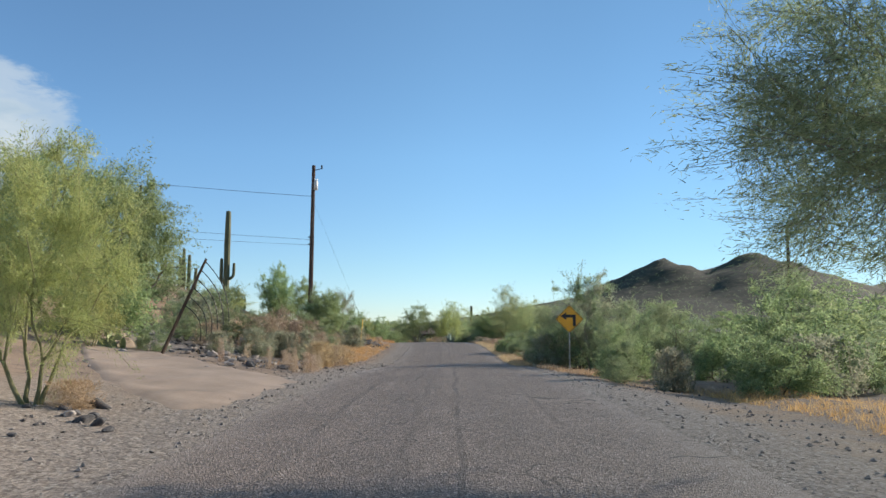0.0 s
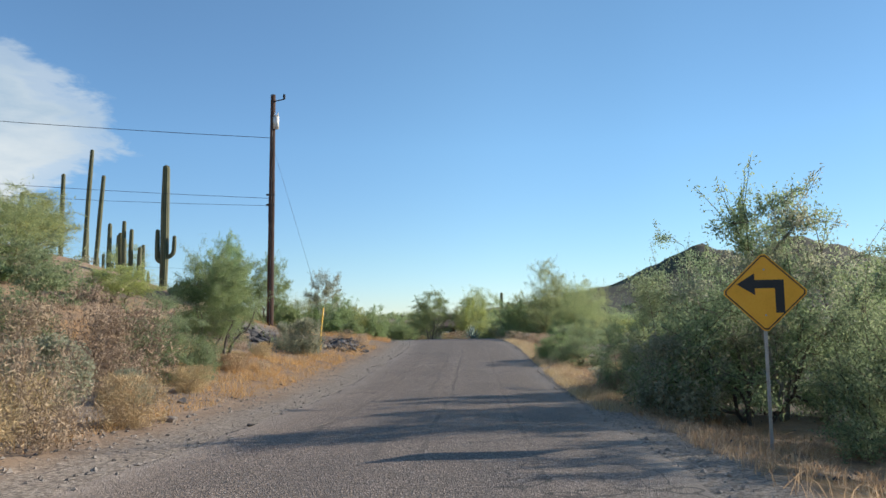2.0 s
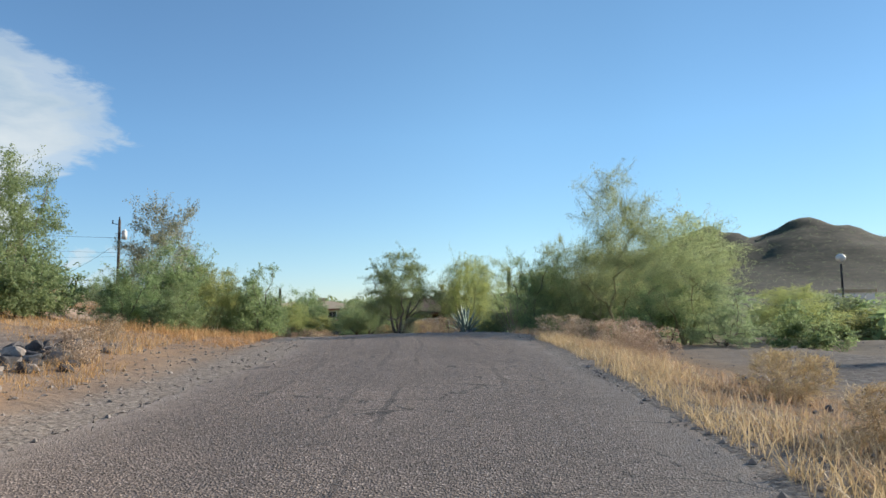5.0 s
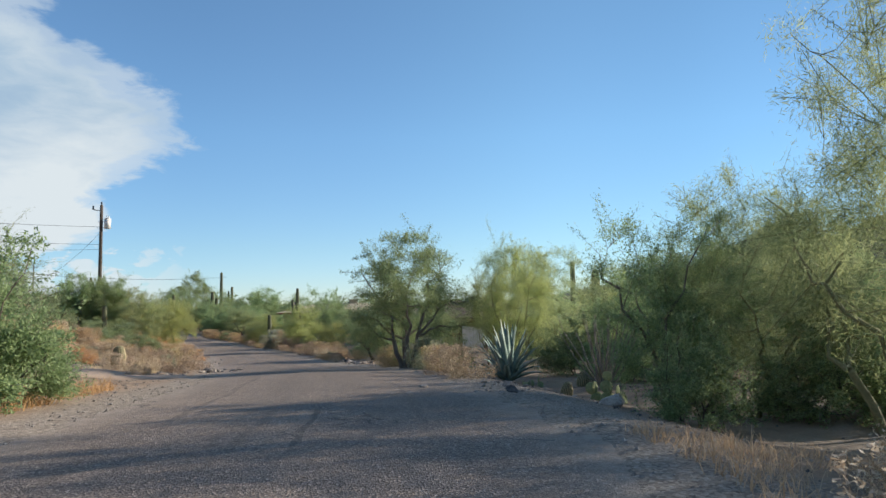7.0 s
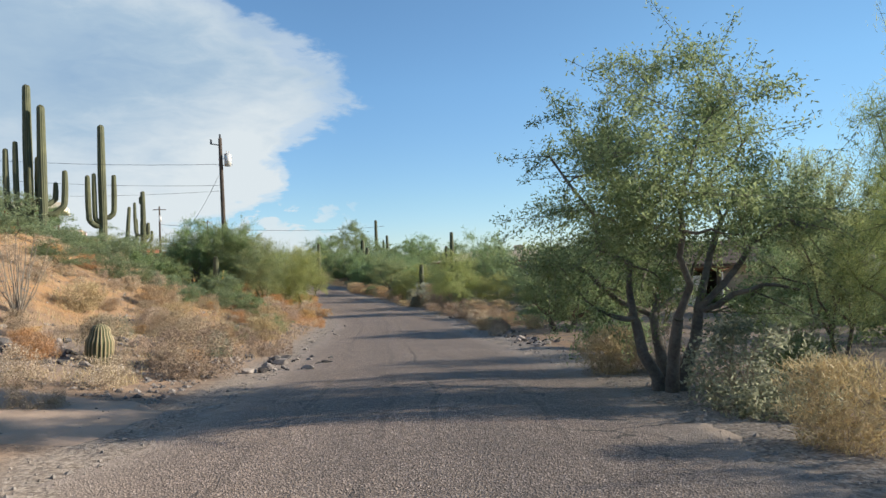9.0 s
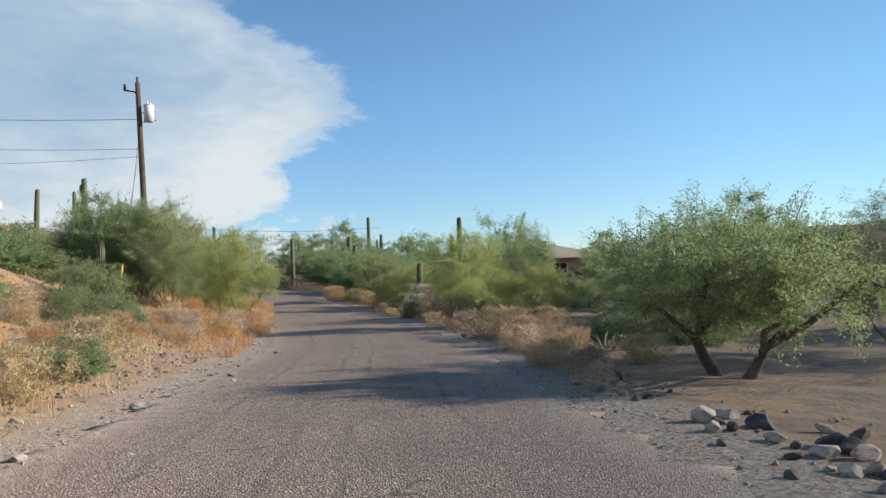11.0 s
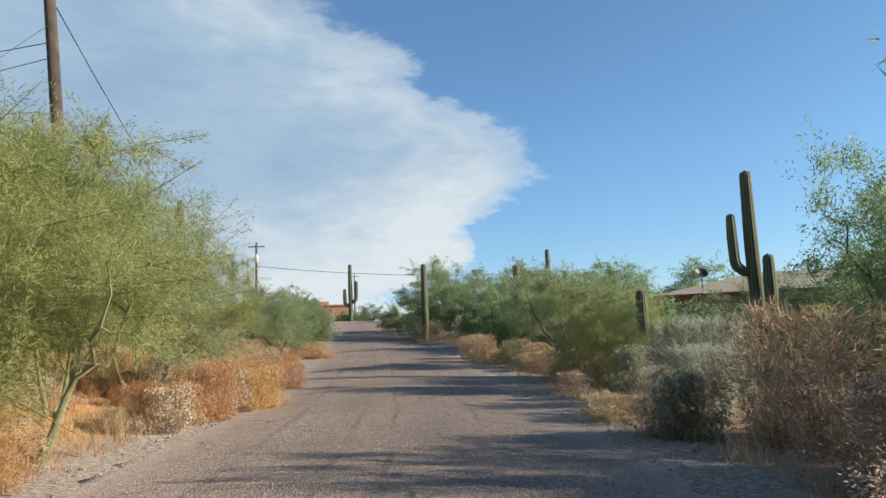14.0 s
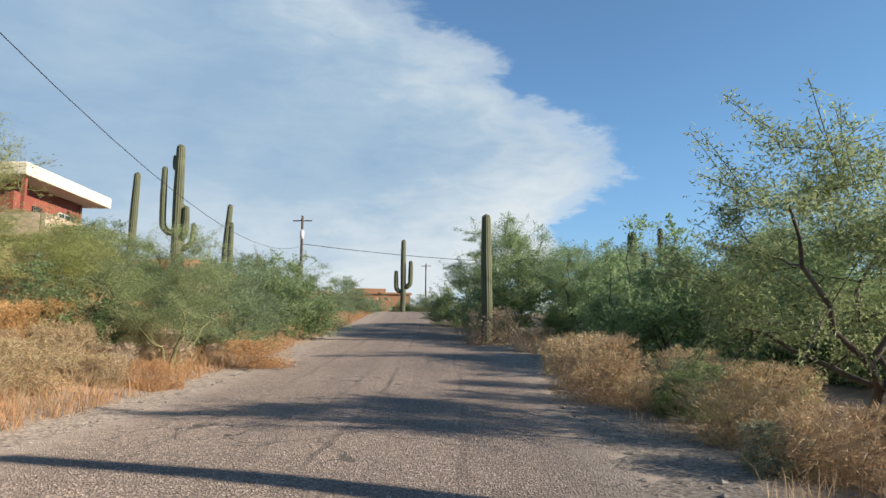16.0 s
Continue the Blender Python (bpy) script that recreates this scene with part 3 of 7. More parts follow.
def build_ground():
    gx, gy = axis(-56, 24, 0.6, -3200, 3200), axis(-10, 156, 0.6, -1500, 4500)
    X, Y = np.meshgrid(gx, gy)
    x, y = X.ravel(), Y.ravel()
    verts = np.stack([x, y, ground_height(x, y)], 1)
    nx = len(gx)
    i, j = np.meshgrid(np.arange(len(gy) - 1), np.arange(nx - 1), indexing="ij")
    faces = np.stack([i * nx + j, i * nx + j + 1, (i + 1) * nx + j + 1, (i + 1) * nx + j], -1).reshape(-1, 4)
    me = mesh_of("ground", verts, faces, SOIL)
    me.color_attributes.new("zone", "FLOAT_COLOR", "POINT").data.foreach_set("color", soil_zones(x, y).astype(np.float32).ravel())
    tagged(new("ground", me), "dry pinkish desert soil with gravel, stones and straw litter", "ground", kind="structure")


def build_road():
    across = np.array([-3.02, -2.95, -2.7, -2.2, -1.75, -1.3, -0.7, 0, 0.7, 1.3, 1.75, 2.2, 2.7, 2.95, 3.02])
    n, k = len(LINE), len(across)
    s = STATION
    left = 0.16 * waves(s, s * 0, 5, 41) + 0.1 * waves(s, s * 0, 1.6, 42)
    right = 0.16 * waves(s, s * 0, 6, 43) + 0.1 * waves(s, s * 0, 1.4, 44)
    d = across[None, :] + np.where(across[None, :] < 0, left[:, None], right[:, None]) * step(np.abs(across), 1.5, 2.7)[None]
    px = LINE[:, None, 0] + d * WAY[:, None, 1]
    py = LINE[:, None, 1] - d * WAY[:, None, 0]
    pz = LINE[:, None, 2] - 0.018 * np.abs(across)[None] + 0.006 * waves(px, py, 3, 45)
    pz[:, [0, -1]] -= 0.16
    verts = np.stack([px, py, pz], -1).reshape(-1, 3)
    i, j = np.meshgrid(np.arange(n - 1), np.arange(k - 1), indexing="ij")
    faces = np.stack([i * k + j, i * k + j + 1, (i + 1) * k + j + 1, (i + 1) * k + j], -1).reshape(-1, 4)
    me = mesh_of("road", verts, faces, CHIP_SEAL)
    wheel = np.maximum(np.exp(-((np.abs(across) - 0.75) / 0.3) ** 2), np.exp(-((np.abs(across) - 2.0) / 0.3) ** 2) * 0.6)
    dusty = step(np.abs(across), 1.9, 3.0)
    col = np.stack([np.tile(wheel, n), np.tile(dusty, n), np.tile(across / 6.04 + 0.5, n), np.ones(n * k)], 1)
    me.color_attributes.new("across", "FLOAT_COLOR", "POINT").data.foreach_set("color", col.astype(np.float32).ravel())
    tagged(new("road", me), "narrow worn grey chip-seal road with dusty crumbling edges", "road", kind="structure")


build_ground()
build_road()


def draped(name, left, right, mat, label, lift=0.05):
    """A surface between two lines on the ground."""
    n, k = 80, 40
    edge = []
    for line in (left, right):
        p = np.array(line, float)
        t = np.linspace(0, len(p) - 1, n)
        edge.append(np.stack([np.interp(t, range(len(p)), p[:, c]) for c in (0, 1)], 1))
    w = np.linspace(0, 1, k)
    grid = edge[0][:, None] * (1 - w)[None, :, None] + edge[1][:, None] * w[None, :, None]
    x, y = grid[..., 0].ravel(), grid[..., 1].ravel()
    t = np.linspace(0, 1, n)
    body = step(np.minimum(w, 1 - w), 0.0, 0.16)[None, :] * step(t, 0.0, 0.2)[:, None]
    rim = (body.ravel() - 1) * 0.11 + 0.012 * waves(x, y, 1.1, 61) + 0.008 * waves(x, y, 0.45, 62)
    verts = np.stack([x, y, ground_height(x, y) + lift + rim], 1)
    i, j = np.meshgrid(np.arange(n - 1), np.arange(k - 1), indexing="ij")
    faces = np.stack([i * k + j, i * k + j + 1, (i + 1) * k + j + 1, (i + 1) * k + j], -1).reshape(-1, 4)
    return tagged(new(name, mesh_of(name, verts, faces, mat)), label, "driveway", kind="structure")


# ---- plants ----
def grow(rng, trunks, levels, reach, lean, rise, wobble, kids, girth):
    """Branches of a plant: lists of (points, first radius, last radius, level)."""
    out, stem = [], [0]

    def branch(p, d, length, r, level):
        n = 5 if level < 2 else 4
        pts = [p]
        for _ in range(n - 1):
            d = d + rng.normal(0, wobble, 3) + np.array([0, 0, rise * (0.5 if level == 0 else 1)])
            if level and d[2] < -0.1:
                d[2] *= 0.2
            d = d / np.linalg.norm(d)
            p = p + d * length / (n - 1)
            pts.append(p)
        end = r * (0.62 if level < levels else 0.25)
        out.append((np.array(pts), r, end, level, stem[0]))
        if level >= levels:
            return
        for c in range(rng.randint(kids[0], kids[1] + 1)):
            start = pts[-1] if c < 2 else pts[rng.randint(max(1, n - 3), n)]
            turn = rng.normal(0, 1, 3)
            turn -= turn @ d * d
            turn /= np.linalg.norm(turn)
            k = rng.uniform(0.5, 1.15)
            nd = d + turn * k
            branch(start, nd / np.linalg.norm(nd), length * rng.uniform(0.62, 0.85), end * rng.uniform(0.7, 0.95), level + 1)
    for k in range(trunks):
        stem[0] = k
        a = 6.283 * (k + rng.uniform(-0.3, 0.3)) / trunks
        tilt = lean * rng.uniform(0.5, 1.2)
        d = np.array([math.cos(a) * math.sin(tilt), math.sin(a) * math.sin(tilt), math.cos(tilt)])
        start = np.array([math.cos(a), math.sin(a), 0]) * girth * (1.3 if trunks > 1 else 0)
        start[2] = -0.12
        branch(start, d, reach * rng.uniform(0.8, 1.15), girth * rng.uniform(0.75, 1.1), 0)
    return out


def leaf_quads(centres, ways, length, width, rng):
    n = len(centres)
    ways = ways / np.linalg.norm(ways, axis=1)[:, None]
    side = np.cross(ways, rng.normal(0, 1, (n, 3)))
    side /= np.maximum(np.linalg.norm(side, axis=1), 1e-6)[:, None]
    ln, wd = length * rng.uniform(0.6, 1.4, (n, 1)), width * rng.uniform(0.7, 1.3, (n, 1))
    v = np.stack([centres - ways * ln * 0.45 + side * wd / 2, centres - ways * ln * 0.45 - side * wd / 2, centres + ways * ln * 0.55], 1)
    return v.reshape(-1, 3), np.arange(n * 3).reshape(-1, 3)


def plant_meshes(name, seed, size, trunks, levels, reach, lean, rise, wobble, kids, girth, leaves, leaf, scatter, along, bark, green, low=0.0, thin=False):
    """Stems and foliage of one plant, fitted to a box of size = (width, height)."""
    rng = np.random.RandomState(seed)
    limbs = grow(rng, trunks, levels, reach, lean, rise, wobble, kids, girth)
    bear = [b for b in limbs if b[3] >= levels - 1]
    weight = np.array([np.linalg.norm(b[0][-1] - b[0][0]) * (1.0 if b[3] == levels else 0.55) for b in bear])
    pick = rng.choice(len(bear), leaves, p=weight / weight.sum())
    t = rng.uniform(0, 1, leaves) ** 0.8
    pts = np.empty((leaves, 3))
    dirs = np.empty((leaves, 3))
    for k, b in enumerate(bear):
        mine = pick == k
        seg = np.linspace(0, 1, len(b[0]))
        pts[mine] = np.stack([np.interp(t[mine], seg, b[0][:, c]) for c in range(3)], 1)
        dirs[mine] = b[0][-1] - b[0][-2]
    puff = np.clip(rng.normal(0, 1, (leaves, 3)), -1.5, 1.5) * scatter * rng.uniform(0.3, 1.3, (leaves, 1))
    centres = pts + puff
    dirs = dirs / np.linalg.norm(dirs, axis=1)[:, None] * along + rng.normal(0, 1, (leaves, 3)) + 0.4 * puff / scatter
    if low:
        m = int(leaves * low)
        a, rr = rng.uniform(0, 6.283, m), np.sqrt(rng.uniform(0, 1, m))
        wide = np.percentile(np.abs(centres[:, :2]), 80)
        centres[:m] = np.stack([np.cos(a) * rr * wide, np.sin(a) * rr * wide, rng.uniform(0.02, 0.45, m) * np.percentile(centres[:, 2], 80)], 1)
    # draw in the longest shoots, so that the crown is rounded
    zc, rc = np.percentile(centres[:, 2], 86), np.percentile(np.hypot(centres[:, 0], centres[:, 1]), 86)

    def rounded(q):
        q = q.copy()
        q[:, 2] = np.where(q[:, 2] > zc, zc + (q[:, 2] - zc) * 0.42, q[:, 2])
        r = np.maximum(np.hypot(q[:, 0], q[:, 1]), 1e-6)
        q[:, :2] *= (np.where(r > rc, rc + (r - rc) * 0.5, r) / r)[:, None]
        return q
    centres = rounded(centres)
    top = np.percentile(centres[:, 2], 98.5)
    wide = np.percentile(np.hypot(centres[:, 0], centres[:, 1]), 95) * 2
    k = np.array([size[0] / wide, size[0] / wide, size[1] / top])
    centres = centres * k
    floor = 0.03 if trunks > 4 else 0.13 * size[1]
    under = centres[:, 2] < floor
    centres[under, 2] = floor + rng.uniform(0, 0.3, under.sum()) * size[1]
    v, f = leaf_quads(centres, dirs, leaf[0], leaf[1], rng)
    lines = []
    for b in limbs:
        last, bush = b[3] == levels, trunks > 7
        if last and (bush or thin) and rng.uniform() < (0.8 if thin else 0.5):
            continue
        keep = [0, len(b[0]) - 1] if last else range(len(b[0]))
        line = rounded(b[0][list(keep)])
        lines.append((b[4] if trunks < 8 else 0, line * k, np.linspace(b[1], b[2], len(line)) * (k[0] + k[2]) / 2, 7 if b[3] == 0 and trunks < 5 else (5 if b[3] < 2 and trunks < 8 else 3)))
    wood = [mesh_of(name + "_wood", *tubes([q[1:] for q in lines if q[0] == g]), bark) for g in sorted({q[0] for q in lines})]
    return wood, mesh_of(name + "_foliage", v, f, green, False)


def crown_meshes(name, seed, size, trunks, girth, clumps, clump_r, bottom, leaves, leaf, along, droop, bark, green, thin=False, plumes=0):
    """A tree or bush: forked trunks, a limb to each clump of an uneven rounded crown, and leaves about the clumps."""
    rng = np.random.RandomState(seed)
    w, h = size
    mid, rz = h * (1 + bottom) / 2, h * (1 - bottom) / 2
    way = rng.normal(0, 1, (clumps, 3))
    way /= np.linalg.norm(way, axis=1)[:, None]
    if bottom < 0.04:      # bushes: a dome, widest near the ground
        way[:, 2] = np.abs(way[:, 2])
        mid, rz = 0.06 * h, 0.94 * h
    a = np.arctan2(way[:, 1], way[:, 0])
    bulge = 0.86 + 0.16 * np.sin(2 * a + rng.uniform(0, 6)) * np.cos(3 * way[:, 2] + rng.uniform(0, 6)) + rng.normal(0, 0.09, clumps)
    far = rng.uniform(0.12, 1, clumps) ** 0.42 * bulge
    c = way * far[:, None] * np.array([w / 2 * (1 - clump_r), w / 2 * (1 - clump_r), rz * (1 - 0.6 * clump_r)])
    c[:, 2] += mid
    rc = clump_r * w * rng.uniform(0.55, 1.2, clumps)
    # a few shoots stand out above the crown
    if plumes:
        up = rng.normal(0, 0.5, (plumes, 3)) + [0, 0, 1]
        up /= np.linalg.norm(up, axis=1)[:, None]
        c[:plumes] = up * np.array([w / 2, w / 2, rz]) * rng.uniform(0.8, 1.0, (plumes, 1)) + [0, 0, mid]
        rc[:plumes] *= 0.85
    if bottom > 0.12:
        c[:, 2] += np.hypot(c[:, 0], c[:, 1]) / (w / 2) * -droop * h
    c[:, 2] = np.maximum(c[:, 2], rc * 0.5)
    # trunks fork low and lean out
    forks, lines = [], []
    for k in range(trunks):
        t = 6.283 * (k + rng.uniform(-0.3, 0.3)) / trunks
        o = np.array([math.cos(t), math.sin(t), 0])
        fork = o * w * rng.uniform(0.07, 0.16) * (trunks > 1) + np.array([0, 0, h * rng.uniform(0.2, 0.36) * (0.5 + bottom)])
        base = o * girth * (1.4 if trunks > 1 else 0) + np.array([0, 0, -0.15])
        pts = [base + (fork - base) * q + rng.normal(0, 0.035 * h * 0.3, 3) * (0 < q < 1) for q in (0, 0.3, 0.65, 1)]
        lines.append((k, np.array(pts), np.linspace(girth * 1.1, girth * 0.72, 4), 8))
        forks.append(fork)
    forks = np.array(forks)
    # limbs: a few main ones first, then each clump hangs on the nearest wood that stands already
    nodes, thick, owner = [], [], []
    for k, pts, radii, _ in lines:
        for p, r in list(zip(pts, radii))[2:]:
            nodes.append(p), thick.append(r), owner.append(k)
    order = np.argsort(((c[:, None] - forks[None]) ** 2).sum(2).min(1))
    lead = [int(order[int(clumps * 0.6)])]
    while len(lead) < min(clumps // 6, 2 + 2 * trunks):
        gap = [min(np.linalg.norm(c[q] - c[e]) for e in lead) * (0.4 + np.linalg.norm(c[q][:2]) / w) for q in range(clumps)]
        lead.append(int(np.argmax(gap)))
    shoots, shoot_of = [], []
    for q in lead + [int(o) for o in order if o not in lead]:
        main = q in lead
        n0 = np.array(nodes)
        reach = np.linalg.norm(n0 - c[q], axis=1) + 0.5 * np.maximum(n0[:, 2] - c[q][2], 0)
        if main:
            reach = np.where(np.arange(len(n0)) < 2 * trunks, reach, reach + 0.25 * w)
        near = int(np.argmin(reach))
        p0, p1 = n0[near], c[q]
        far_off = np.linalg.norm(p1 - p0)
        knee = p0 + (p1 - p0) * 0.5 + np.array([0, 0, 0.22 * far_off * rng.uniform(-0.2, 1)]) + rng.normal(0, 0.12 * far_off, 3)
        knee[2] = max(knee[2], 0.1)
        m = 7 if main else 5
        t = np.linspace(0, 1, m)[:, None]
        pts = (1 - t) ** 2 * p0 + 2 * t * (1 - t) * knee + t ** 2 * p1
        pts[1:-1] += rng.normal(0, 0.035 * far_off, (m - 2, 3))
        g0 = min(thick[near] * 0.78, girth * (0.62 if main else 0.3))
        radii = np.linspace(g0, max(0.005, g0 * (0.3 if main else 0.22)), m)
        lines.append((owner[near], pts, radii, (6 if main else 4) if not thin else 3))
        for p, r in list(zip(pts, radii))[2:]:
            nodes.append(p), thick.append(r), owner.append(owner[near])
        for _ in range(3):
            d = rng.normal(0, 0.8, 3) + way[q] * 0.9 + np.array([0, 0, 0.35 - 2.5 * droop])
            d /= np.linalg.norm(d)
            start = pts[rng.randint(m // 2, m)]
            shoots.append((start, start + d * rc[q] * rng.uniform(0.9, 1.9))), shoot_of.append(q)
            if not thin:
                lines.append((owner[near], np.array(shoots[-1]), np.array([max(0.006, radii[-1] * 0.8), 0.003]), 3))
    share = rc ** 2
    pick = rng.choice(clumps, leaves, p=share / share.sum())
    ball = rng.normal(0, 1, (leaves, 3))
    ball /= np.linalg.norm(ball, axis=1)[:, None]
    ball *= (rng.uniform(0, 1, (leaves, 1)) ** 0.5) * rng.uniform(0.75, 1.2, (leaves, 1))
    # sprays: leaves of a clump gather along a few directions
    spray = rng.normal(0, 1, (clumps, 7, 3))
    spray /= np.linalg.norm(spray, axis=2)[..., None]
    mine = spray[pick, rng.randint(0, 7, leaves)]
    ball = 0.5 * ball + 0.6 * mine * rng.uniform(0, 1.15, (leaves, 1))
    centres = c[pick] + ball * rc[pick][:, None] * np.array([1.1, 1.1, 0.8])
    # the rest sits along the outer shoots
    lo, hi = np.array([q[0] for q in shoots]), np.array([q[1] for q in shoots])
    outer = rng.uniform(0, 1, leaves) < 0.42
    which = rng.randint(0, len(shoots), outer.sum())
    t = rng.uniform(0.05, 1.05, (outer.sum(), 1))
    loose = rng.normal(0, 1, (outer.sum(), 3)) * (0.16 * rc[np.array(shoot_of)[which]])[:, None] * (1.15 - 0.6 * t)
    centres[outer] = lo[which] + (hi - lo)[which] * t + loose
    mine[outer] = (hi - lo)[which] / np.linalg.norm((hi - lo)[which], axis=1)[:, None]
    centres[:, 2] = np.abs(centres[:, 2] - 0.03) + 0.03
    dirs = mine * along + rng.normal(0, 1, (leaves, 3)) + np.array([0, 0, -droop * 2])
    v, f = leaf_quads(centres, dirs, leaf[0], leaf[1], rng)
    wood = [mesh_of(name + "_wood", *tubes([q[1:] for q in lines if q[0] == g]), bark) for g in range(trunks)]
    return wood, mesh_of(name + "_foliage", v, f, green, False)


KINDS = {
    # name: (settings of plant_meshes, number of variants)
    "creosote_bush": (dict(size=(3.0, 2.8), trunks=4, girth=0.03, clumps=60, clump_r=0.14, bottom=0.02, leaves=15000, leaf=(0.06, 0.026), along=0.8, droop=0.0, bark=BARK_DARK, green=LEAF_OLIVE, plumes=8, thin=True), 3),
    "grey_shrub": (dict(size=(1.6, 1.2), trunks=13, levels=2, reach=0.5, lean=1.05, rise=0.04, wobble=0.2, kids=(2, 4), girth=0.011, leaves=6000, leaf=(0.065, 0.035), scatter=0.09, along=0.3, bark=STEM_TAN, green=LEAF_GREY, low=0.22), 3),
    "silver_shrub": (dict(size=(1.8, 1.7), trunks=18, levels=2, reach=0.8, lean=0.7, rise=0.08, wobble=0.1, kids=(3, 4), girth=0.011, leaves=7500, leaf=(0.14, 0.012), scatter=0.07, along=2.6, bark=BARK_GREY, green=LEAF_SILVER, low=0.15), 2),
    "dry_shrub": (dict(size=(1.5, 0.95), trunks=14, levels=3, reach=0.42, lean=1.05, rise=0.03, wobble=0.25, kids=(2, 3), girth=0.01, leaves=4600, leaf=(0.06, 0.015), scatter=0.08, along=0.8, bark=STEM_TAN, green=LEAF_DRY, low=0.2), 3),
    "straw_bush": (dict(size=(1.3, 0.9), trunks=22, levels=2, reach=0.5, lean=0.75, rise=0.05, wobble=0.14, kids=(2, 3), girth=0.006, leaves=5200, leaf=(0.11, 0.010), scatter=0.08, along=2.0, bark=STEM_TAN, green=LEAF_STRAW, low=0.25), 3),
    "orange_tuft": (dict(size=(1.2, 0.6), trunks=24, levels=2, reach=0.4, lean=0.95, rise=0.04, wobble=0.15, kids=(2, 3), girth=0.004, leaves=7600, leaf=(0.085, 0.006), scatter=0.08, along=1.2, bark=STEM_TAN, green=GRASS_ORANGE, low=0.3), 3),
    "pale_brush": (dict(size=(1.1, 0.7), trunks=16, levels=2, reach=0.4, lean=0.9, rise=0.05, wobble=0.16, kids=(2, 3), girth=0.005, leaves=3800, leaf=(0.032, 0.019), scatter=0.07, along=0.3, bark=STEM_TAN, green=LEAF_PALE, low=0.12), 3),
    "palo_verde_tree": (dict(size=(4.4, 4.6), trunks=4, girth=0.06, clumps=74, clump_r=0.15, bottom=0.05, leaves=25000, leaf=(0.12, 0.0115), along=1.8, droop=0.05, bark=BARK_GREEN, green=LEAF_PALO, plumes=8), 3),
    "yellow_palo_verde": (dict(size=(3.6, 3.4), trunks=4, girth=0.045, clumps=70, clump_r=0.15, bottom=0.05, leaves=34000, leaf=(0.10, 0.0105), along=1.8, droop=0.05, bark=BARK_GREEN, green=LEAF_YELLOW, plumes=8), 3),
    "mesquite_tree": (dict(size=(5.0, 4.8), trunks=4, girth=0.085, clumps=80, clump_r=0.13, bottom=0.15, leaves=34000, leaf=(0.072, 0.029), along=0.8, droop=0.08, bark=BARK_MESQUITE, green=LEAF_MESQUITE, plumes=6), 3),
    "dense_mesquite": (dict(size=(5.6, 6.0), trunks=4, girth=0.1, clumps=130, clump_r=0.125, bottom=0.06, leaves=62000, leaf=(0.08, 0.03), along=0.9, droop=0.06, bark=BARK_MESQUITE, green=LEAF_MESQUITE), 2),
    "spreading_mesquite": (dict(size=(5.0, 3.0), trunks=2, girth=0.11, clumps=110, clump_r=0.11, bottom=0.3, leaves=46000, leaf=(0.064, 0.024), along=0.9, droop=0.06, bark=BARK_DARK, green=LEAF_MESQUITE), 1),
    "leafy_bush": (dict(size=(2.8, 2.4), trunks=3, girth=0.03, clumps=50, clump_r=0.17, bottom=0.0, leaves=11000, leaf=(0.08, 0.04), along=0.6, droop=0.0, bark=BARK_DARK, green=LEAF_MESQUITE, plumes=6), 3),
    "overhanging_palo_verde": (dict(size=(8.4, 7.2), trunks=3, girth=0.07, clumps=290, clump_r=0.095, bottom=0.30, leaves=210000, leaf=(0.10, 0.012), along=2.2, droop=0.03, bark=BARK_MESQUITE, green=LEAF_OLIVE), 1),
    "young_mesquite": (dict(size=(3.4, 3.5), trunks=2, girth=0.06, clumps=56, clump_r=0.14, bottom=0.22, leaves=20000, leaf=(0.07, 0.021), along=0.8, droop=0.08, bark=BARK_DARK, green=LEAF_PALO), 2),
    "bare_tree": (dict(size=(3.6, 3.8), trunks=3, girth=0.05, clumps=42, clump_r=0.13, bottom=0.12, leaves=7500, leaf=(0.075, 0.036), along=0.6, droop=0.0, bark=BARK_GREY, green=LEAF_GREY), 2),
}
MESHES = {}
CATEGORY = {"spreading_mesquite": "tree", "dense_mesquite": "tree", "palo_verde_tree": "tree", "yellow_palo_verde": "tree", "mesquite_tree": "tree", "bare_tree": "tree", "overhanging_palo_verde": "tree", "young_mesquite": "tree", "leafy_bush": "bush", "creosote_bush": "bush",
            "grey_shrub": "shrub", "silver_shrub": "shrub", "dry_shrub": "shrub", "straw_bush": "shrub", "pale_brush": "shrub", "orange_tuft": "grass tuft"}
LABELS = {"spreading_mesquite": "low spreading mesquite with a dark trunk", "dense_mesquite": "large dense green mesquite with foliage to the ground", "palo_verde_tree": "airy palo verde tree with green branches", "yellow_palo_verde": "yellow-green bushy palo verde beside the road",
          "mesquite_tree": "mesquite tree with dark crooked trunks and green crown", "overhanging_palo_verde": "large overhanging palo verde with drooping branches", "young_mesquite": "young airy mesquite with a dark forked trunk", "bare_tree": "sparse grey-green tree with thin pale branches",
          "leafy_bush": "dense dark green leafy desert bush", "creosote_bush": "olive creosote bush with many thin stems", "grey_shrub": "rounded grey-green desert shrub",
          "silver_shrub": "silvery green shrub with upright stems", "dry_shrub": "dead brown twiggy shrub on the dry bank", "straw_bush": "straw-coloured dry bush beside the road",
          "pale_brush": "low dry brush with pale seed heads", "orange_tuft": "fuzzy orange mound of dry grass on the roadside bank"}
turner = random.Random(11)


